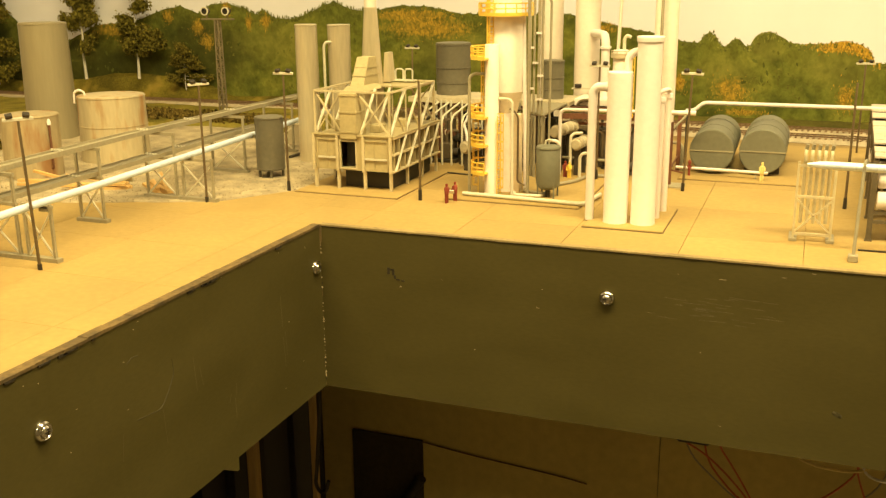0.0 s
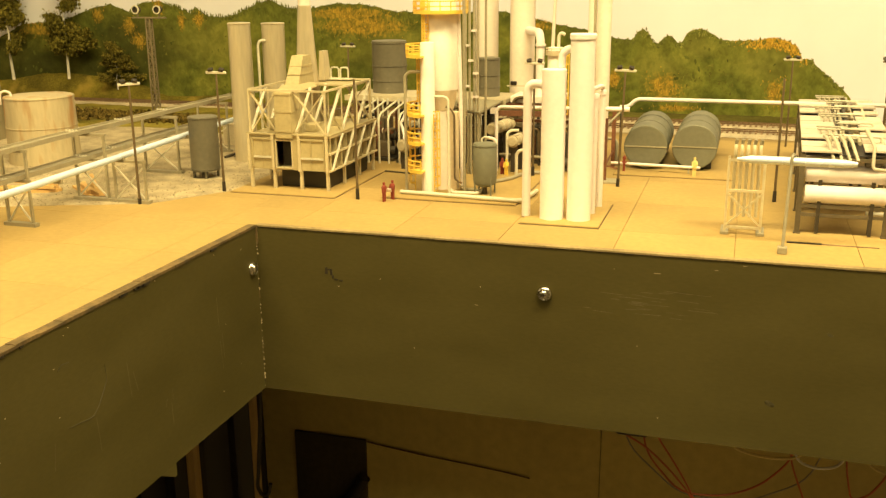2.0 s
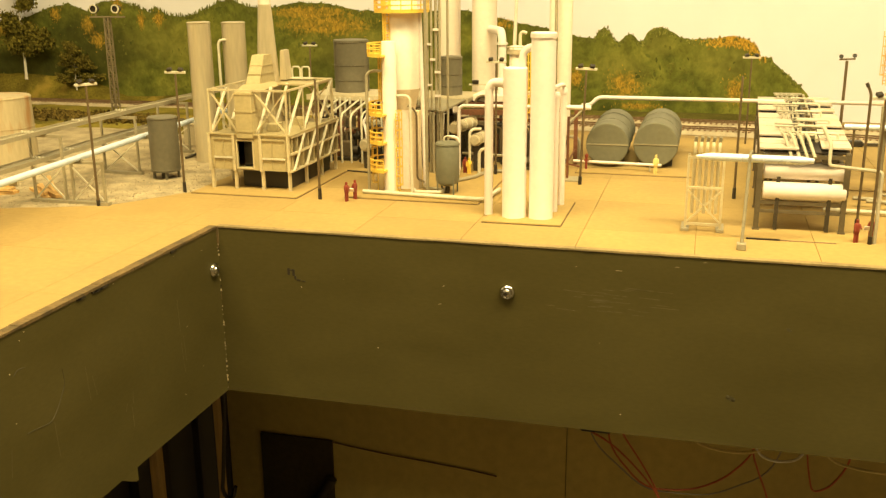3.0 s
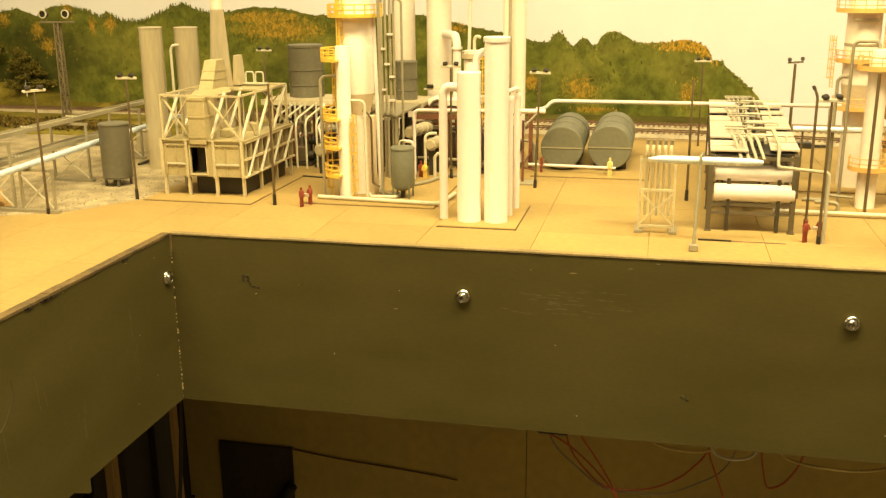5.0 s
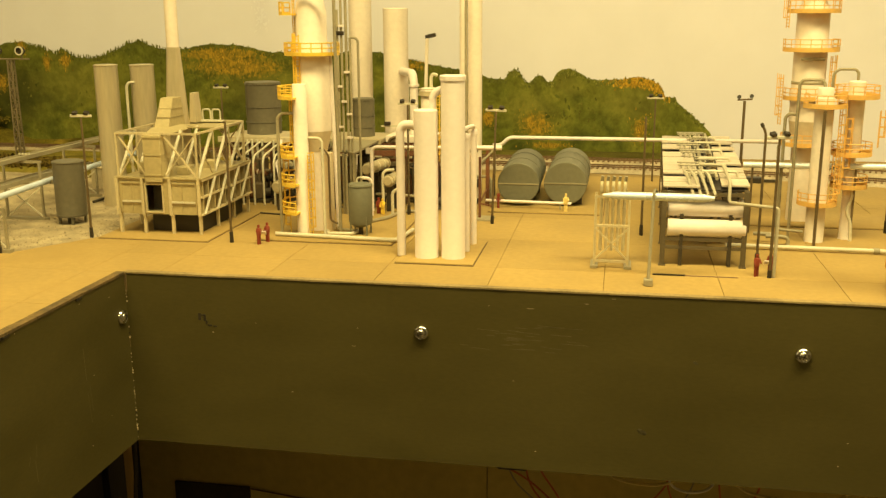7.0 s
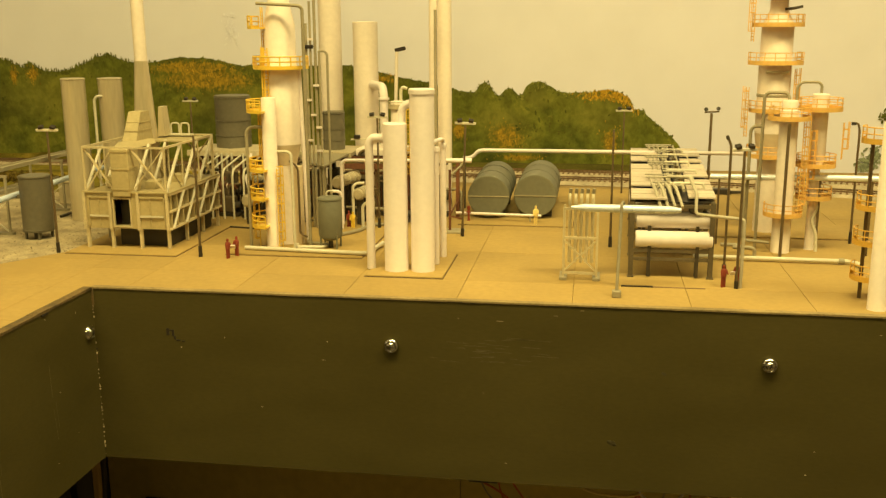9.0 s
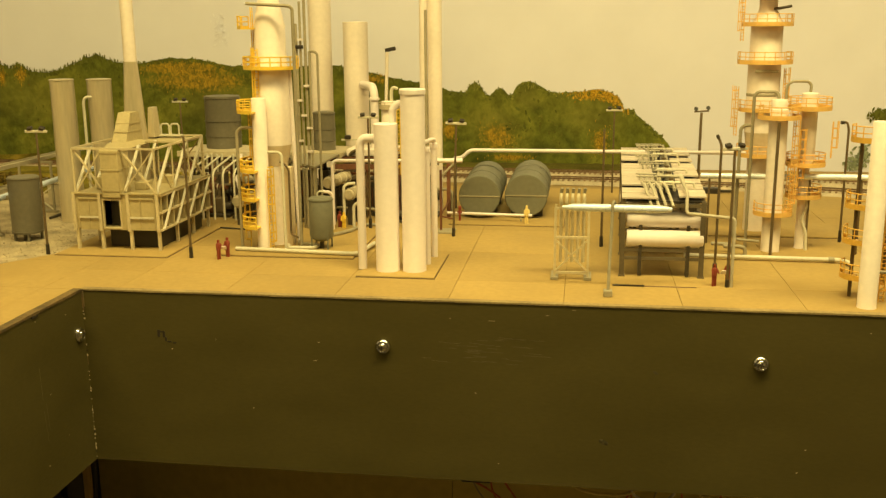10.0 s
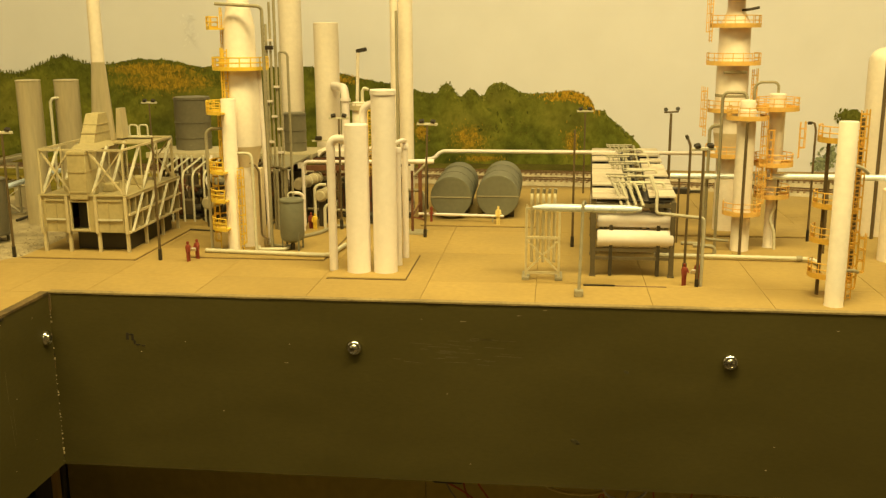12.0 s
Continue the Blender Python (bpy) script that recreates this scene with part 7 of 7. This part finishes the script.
part("lever", box(bm_new(), 0.586, 0.604, 0.540, 0.544, 0.001, 0.004), DARK, sw)


# ---- small figurines: plain shapes ----
def figurine(x, y, material, turn, label, h=0.0195):
    bm = bm_new()
    for s_ in (-1, 1):
        rod(bm, (s_ * 0.0014, 0, 0), (s_ * 0.0011, 0, h * 0.48), 0.0012, 0.0015, 8)
    lathe(bm, 0, 0, [(0, h * 0.44), (0.0026, h * 0.46), (0.0031, h * 0.70), (0.0026, h * 0.80), (0.0010, h * 0.85), (0, h * 0.85)], 12)
    lathe(bm, 0, 0, [(0, h * 0.84), (0.0013, h * 0.86), (0.0017, h * 0.92), (0.0013, h * 0.985), (0, h)], 10)
    rod(bm, (-0.0030, 0, h * 0.76), (-0.0034, -0.0022, h * 0.50), 0.0009, 0.0008, 7)
    rod(bm, (0.0030, 0, h * 0.76), (0.0026, -0.0034, h * 0.60), 0.0009, 0.0008, 7)
    lay(bm, pose(x, y, 0, 0, 0, turn) @ Matrix.Diagonal((0.82, 0.82, 0.97, 1)))
    return single("figurine", bm, material, (x, y, 0), label, "figurine", "worker figurines")


figurine(0.0755, 0.116, RED, 70, "small red plain figurine on the concrete")
figurine(0.0800, 0.127, RED, -20, "small red plain figurine on the concrete")
figurine(0.5200, 0.0720, RED, 30, "small red plain figurine by the pole")
figurine(0.5320, 0.0815, RED, -60, "small red plain figurine by the pole")
figurine(0.3515, 0.3080, PALE_YELLOW, 20, "small pale yellow plain figurine by the drum tank", 0.0225)
figurine(0.1590, 0.2640, YELLOW, 0, "small yellow plain figurine among the pumps")
figurine(0.1535, 0.2685, RED, 30, "small red plain figurine among the pumps")
for x, y in ((0.0795, 0.1180), (0.5285, 0.0770)):
    bm = bm_new()
    box(bm, -0.0026, 0.0026, -0.0004, 0.0004, -0.002, 0.002)
    single("plan_sheet", lay(bm, pose(x, y, 0.0108, 35, 0, 10)), WHITE, (x, y, 0.0108), "tiny white plan sheet held by a figurine", "sheet")

# ---- scrub, bank and trees at the left ----
bank = bm_new()
NX, NY = 120, 14
rows = []
for i in range(NX + 1):
    x = -1.44 + 1.30 * i / NX
    hx = 0.045 * max(0.0, 1 - ((x + 0.78) / 0.20) ** 2) ** 0.8 + 0.028 * max(0.0, 1 - ((x + 1.15) / 0.25) ** 2) + 0.012 * max(0.0, 1 - ((x + 0.45) / 0.25) ** 2)
    rows.append([bank.verts.new((x, 0.738 + 0.0205 * j / NY, -0.001 + hx * (j / NY) ** 0.6 + 0.002 * noise.noise((x * 50, j * 0.4, 0)))) for j in range(NY + 1)])
for a, b in zip(rows, rows[1:]):
    for j in range(NY):
        bank.faces.new((a[j], b[j], b[j + 1], a[j + 1]))
single("grass_bank", bank, SCRUB, (-0.8, 0.74, 0), "brown-green scrubby bank below the backdrop", "bank", kind="stuff")


sheet = bm_new()
cells = {}
for i in range(111):
    for j in range(31):
        x = -1.43 + 1.33 * i / 110
        y = 0.455 + 0.05 * noise.noise((x * 6, 1.0, 0)) + (0.685 - 0.455) * j / 30
        cells[i, j] = sheet.verts.new((x, y, (-0.0012 if j in (0, 30) else 0.0016) + 0.0014 * noise.noise((x * 45, y * 45, 2))))
for i in range(110):
    for j in range(30):
        sheet.faces.new((cells[i, j], cells[i + 1, j], cells[i + 1, j + 1], cells[i, j + 1]))
single("scrub_field", sheet, MEADOW, (-0.6, 0.57, 0), "dark brown-green scrub between yard and track", "scrub", kind="stuff")


def mound(x, y, rx, ry, h, seed, material, label, name="scrub_mound"):
    bm = bm_new()
    n, k = 26, 9
    rings = [[bm.verts.new((x, y, h + 0.002 * noise.noise((seed, 0, 0))))]]
    for i in range(1, k + 1):
        f = i / k
        rings.append([bm.verts.new((x + rx * f * math.cos(a) * (1 + 0.15 * noise.noise((math.cos(a), math.sin(a), seed))), y + ry * f * math.sin(a) * (1 + 0.15 * noise.noise((math.cos(a), math.sin(a), seed + 4))),
                      -0.0012 + (h + 0.001) * (1 - f * f) + (h * 0.35) * (1 - f) * noise.noise((x * 90 + f * 7 * math.cos(a), f * 7 * math.sin(a), seed)))) for a in np.linspace(0, math.tau, n, endpoint=False)])
    for j in range(n):
        bm.faces.new((rings[0][0], rings[1][j], rings[1][(j + 1) % n]))
    for p, q in zip(rings[1:], rings[2:]):
        for j in range(n):
            bm.faces.new((p[j], q[j], q[(j + 1) % n], p[(j + 1) % n]))
    return single(name, bm, material, (x, y, 0), label, "mound", kind="stuff")


mound(-0.40, 0.590, 0.105, 0.040, 0.006, 1.5, SCRUB, "low dark scrub patch between yard and track")
mound(-0.52, 0.510, 0.11, 0.05, 0.004, 3.5, SCRUB, "low dark scrub patch between yard and track")
mound(-0.74, 0.43, 0.08, 0.05, 0.012, 7.5, SCRUB, "low dark scrub heap behind the tanks")
mound(-0.62, 0.215, 0.05, 0.035, 0.016, 8.1, SCRUB, "low dark scrub heap behind the tanks")
mound(-0.30, 0.480, 0.10, 0.045, 0.003, 5.5, SCRUB, "low dark scrub patch between yard and track")
clods = bm_new()
for k in range(2000):
    cx, cy = random.choice(((-0.529, 0.552), (-0.479, 0.540), (-0.579, 0.564), (-0.63, 0.22), (-0.74, 0.43), (-0.439, 0.542)))
    x, y = random.gauss(cx, 0.045), random.gauss(cy, 0.018)
    r = random.uniform(0.0018, 0.0060)
    m = Matrix.Translation((x, y, 0.003 + r * 0.2)) @ Euler([random.uniform(0, 6) for _ in range(3)]).to_matrix().to_4x4() @ Matrix.Diagonal((r, r * random.uniform(0.5, 1), r * random.uniform(0.4, 0.8), 1))
    vs = [clods.verts.new(m @ Vector(v)) for v in ((1, 0, 0), (-1, 0, 0), (0, 1, 0), (0, -1, 0), (0, 0, 1), (0, 0, -1))]
    for a, b in ((0, 2), (2, 1), (1, 3), (3, 0)):
        clods.faces.new((vs[a], vs[b], vs[4]))
        clods.faces.new((vs[b], vs[a], vs[5]))
single("scrub_clods", clods, shader("scrub_clod", (0.120, 0.085, 0.018), 0.95, island=0.7, spec=0.08), (-0.4, 0.59, 0), "dark clods and low brush on the scrub", "scrub", kind="stuff")


def tree(x, y, z, h, spread, seed, label, leaf=LEAF, trunk=0.3, size=1.0):
    """A thin pale trunk with limbs and a ragged crown of small leaves."""
    rng = random.Random(seed)
    ob = thing("tree", (x, y, z), label, "tree", "model trees")
    wood = bm_new()
    top = Vector((x + rng.uniform(-0.004, 0.004), y, z + h * 0.85))
    bend = rng.uniform(-0.004, 0.001)
    rod(wood, (x - bend, y, z - 0.003), (x + bend * 0.6, y, z + h * 0.2), h * 0.015, h * 0.011, 9)
    rod(wood, (x + bend * 0.6, y, z + h * 0.2), (x + 0.002, y, z + h * 0.4), h * 0.011, h * 0.009, 9)
    rod(wood, (x + 0.002, y, z + h * 0.4), top, h * 0.009, h * 0.003, 7)
    tips = []
    for k in range(22):
        t = rng.uniform(trunk, 0.95)
        a = rng.uniform(0, math.tau)
        s_ = Vector((x, y, z + h * t * 0.92))
        e = s_ + Vector((math.cos(a) * spread * (1.15 - t) * rng.uniform(0.6, 1.25), math.sin(a) * spread * 0.35 * (1.15 - t), h * rng.uniform(0.0, 0.10)))
        rod(wood, s_, e, h * 0.005, h * 0.002, 5)
        tips += [s_.lerp(e, f) for f in (0.35, 0.65, 1.0)]
    part("trunk", wood, BARK, ob)
    crown = bm_new()
    for tip in tips:
        for _ in range(120):
            c = tip + Vector((rng.gauss(0, spread * 0.085), rng.gauss(0, spread * 0.08), rng.gauss(0, h * 0.024)))
            r = rng.uniform(0.0018, 0.0042) * size
            m = Matrix.Translation(c) @ Euler([rng.uniform(0, 6) for _ in range(3)]).to_matrix().to_4x4()
            crown.faces.new([crown.verts.new(m @ Vector(v) ) for v in ((-r, 0, 0), (0, -r * 0.6, r * 0.2), (r, 0, 0), (0, r * 0.6, 0.0))])
    part("crown", crown, leaf, ob)


tree(-0.872, 0.730, 0.036, 0.190, 0.060, 3, "model birch with pale trunk and olive crown", trunk=0.28)
tree(-0.751, 0.730, 0.040, 0.178, 0.056, 8, "model birch with pale trunk and olive crown", trunk=0.20)
tree(-1.08, 0.725, 0.020, 0.200, 0.070, 5, "dense dark model tree", trunk=0.08)
tree(-0.660, 0.740, 0.022, 0.080, 0.050, 14, "low bushy brown-olive model tree", leaf=BUSH_LEAF, trunk=0.02, size=0.6)

# ---- yard surface: gravel sheet and loose stones ----
gr = bm_new()
nx, ny = 90, 60
grid = {}


def gravel_edge(x):
    """Front edge of the gravel, as y at x."""
    if x < -0.14:
        return 0.047 + (x + 0.139) * 0.37 + 0.004 * noise.noise((x * 40, 0, 0))
    return 0.047 + (x + 0.139) * 1.5 + 0.003 * noise.noise((x * 60, 0, 0))


for i in range(nx + 1):
    x = -1.0 + 0.93 * i / nx
    e = gravel_edge(x)
    for j in range(ny + 1):
        y = e + (0.50 - e) * (j / ny) ** 1.4
        grid[i, j] = gr.verts.new((x, y, (-0.0012 if j == 0 else 0.0004) + 0.0006 * noise.noise((x * 60, y * 60, 0))))
for i in range(nx):
    for j in range(ny):
        gr.faces.new((grid[i, j], grid[i + 1, j], grid[i + 1, j + 1], grid[i, j + 1]))
single("gravel_yard", gr, GRAVEL, (-0.5, 0.3, 0), "pale grey gravel yard behind the concrete", "gravel", kind="stuff")
st = bm_new()
for k in range(5200):
    x = random.uniform(-0.62, -0.072)
    y = gravel_edge(x) + abs(random.gauss(0, 0.13)) + 0.001
    if y > 0.5:
        continue
    r = random.uniform(0.0004, 0.0011)
    m = Matrix.Translation((x, y, 0.0006)) @ Euler([random.uniform(0, 6) for _ in range(3)]).to_matrix().to_4x4() @ Matrix.Diagonal((r, r * random.uniform(0.6, 1), r * random.uniform(0.5, 0.8), 1))
    vs = [st.verts.new(m @ Vector(v)) for v in ((1, 0, 0), (-1, 0, 0), (0, 1, 0), (0, -1, 0), (0, 0, 1), (0, 0, -1))]
    for a, b in ((0, 2), (2, 1), (1, 3), (3, 0)):
        st.faces.new((vs[a], vs[b], vs[4]))
        st.faces.new((vs[b], vs[a], vs[5]))
single("gravel_stones", st, STONE, (-0.4, 0.2, 0), "loose pale gravel stones", "gravel", kind="stuff")

# ---- concrete slabs, one by one ----
GAP = 0.00015


def slab(x0, x1, y0, y1):
    bm = bm_new()
    box(bm, x0 + GAP, x1 - GAP, y0 + GAP, y1 - GAP, -0.0016, 0.0, 0.00022)
    part("slab", bm, CONCRETE, ground_ob)


YS0 = 0.0006
XS = [-0.035, 0.0285, 0.121, 0.214, 0.307, 0.398, 0.489, 0.581, 0.673, 0.765, 0.857, 0.95, 1.14, 1.42, 1.745]
YS = [YS0, 0.066, 0.172, 0.278, 0.384, 0.560]
for xa, xb in zip(XS, XS[1:]):
    for ya, yb in zip(YS, YS[1:]):
        slab(xa, xb, ya, yb)
for xa, xb in ((-0.130, -0.035), (-0.225, -0.130), (-0.32, -0.225), (-0.415, -0.32), (-0.70, -0.415), (-1.44, -0.70)):
    for ya, yb in ((0.096, 0.20), (0.0006, 0.096), (-0.0945, 0.0006), (-0.191, -0.0945), (-0.285, -0.191), (-0.379, -0.285), (-0.473, -0.379), (-0.75, -0.473), (-1.89, -0.75)):
        slab(xa, xb, ya, yb)
for ya, yb in ((-0.0945, YS0), (-0.191, -0.0945), (-0.285, -0.191), (-0.379, -0.285), (-0.473, -0.379), (-0.75, -0.473), (-1.89, -0.75)):
    slab(-0.035, -0.0022, ya, yb)
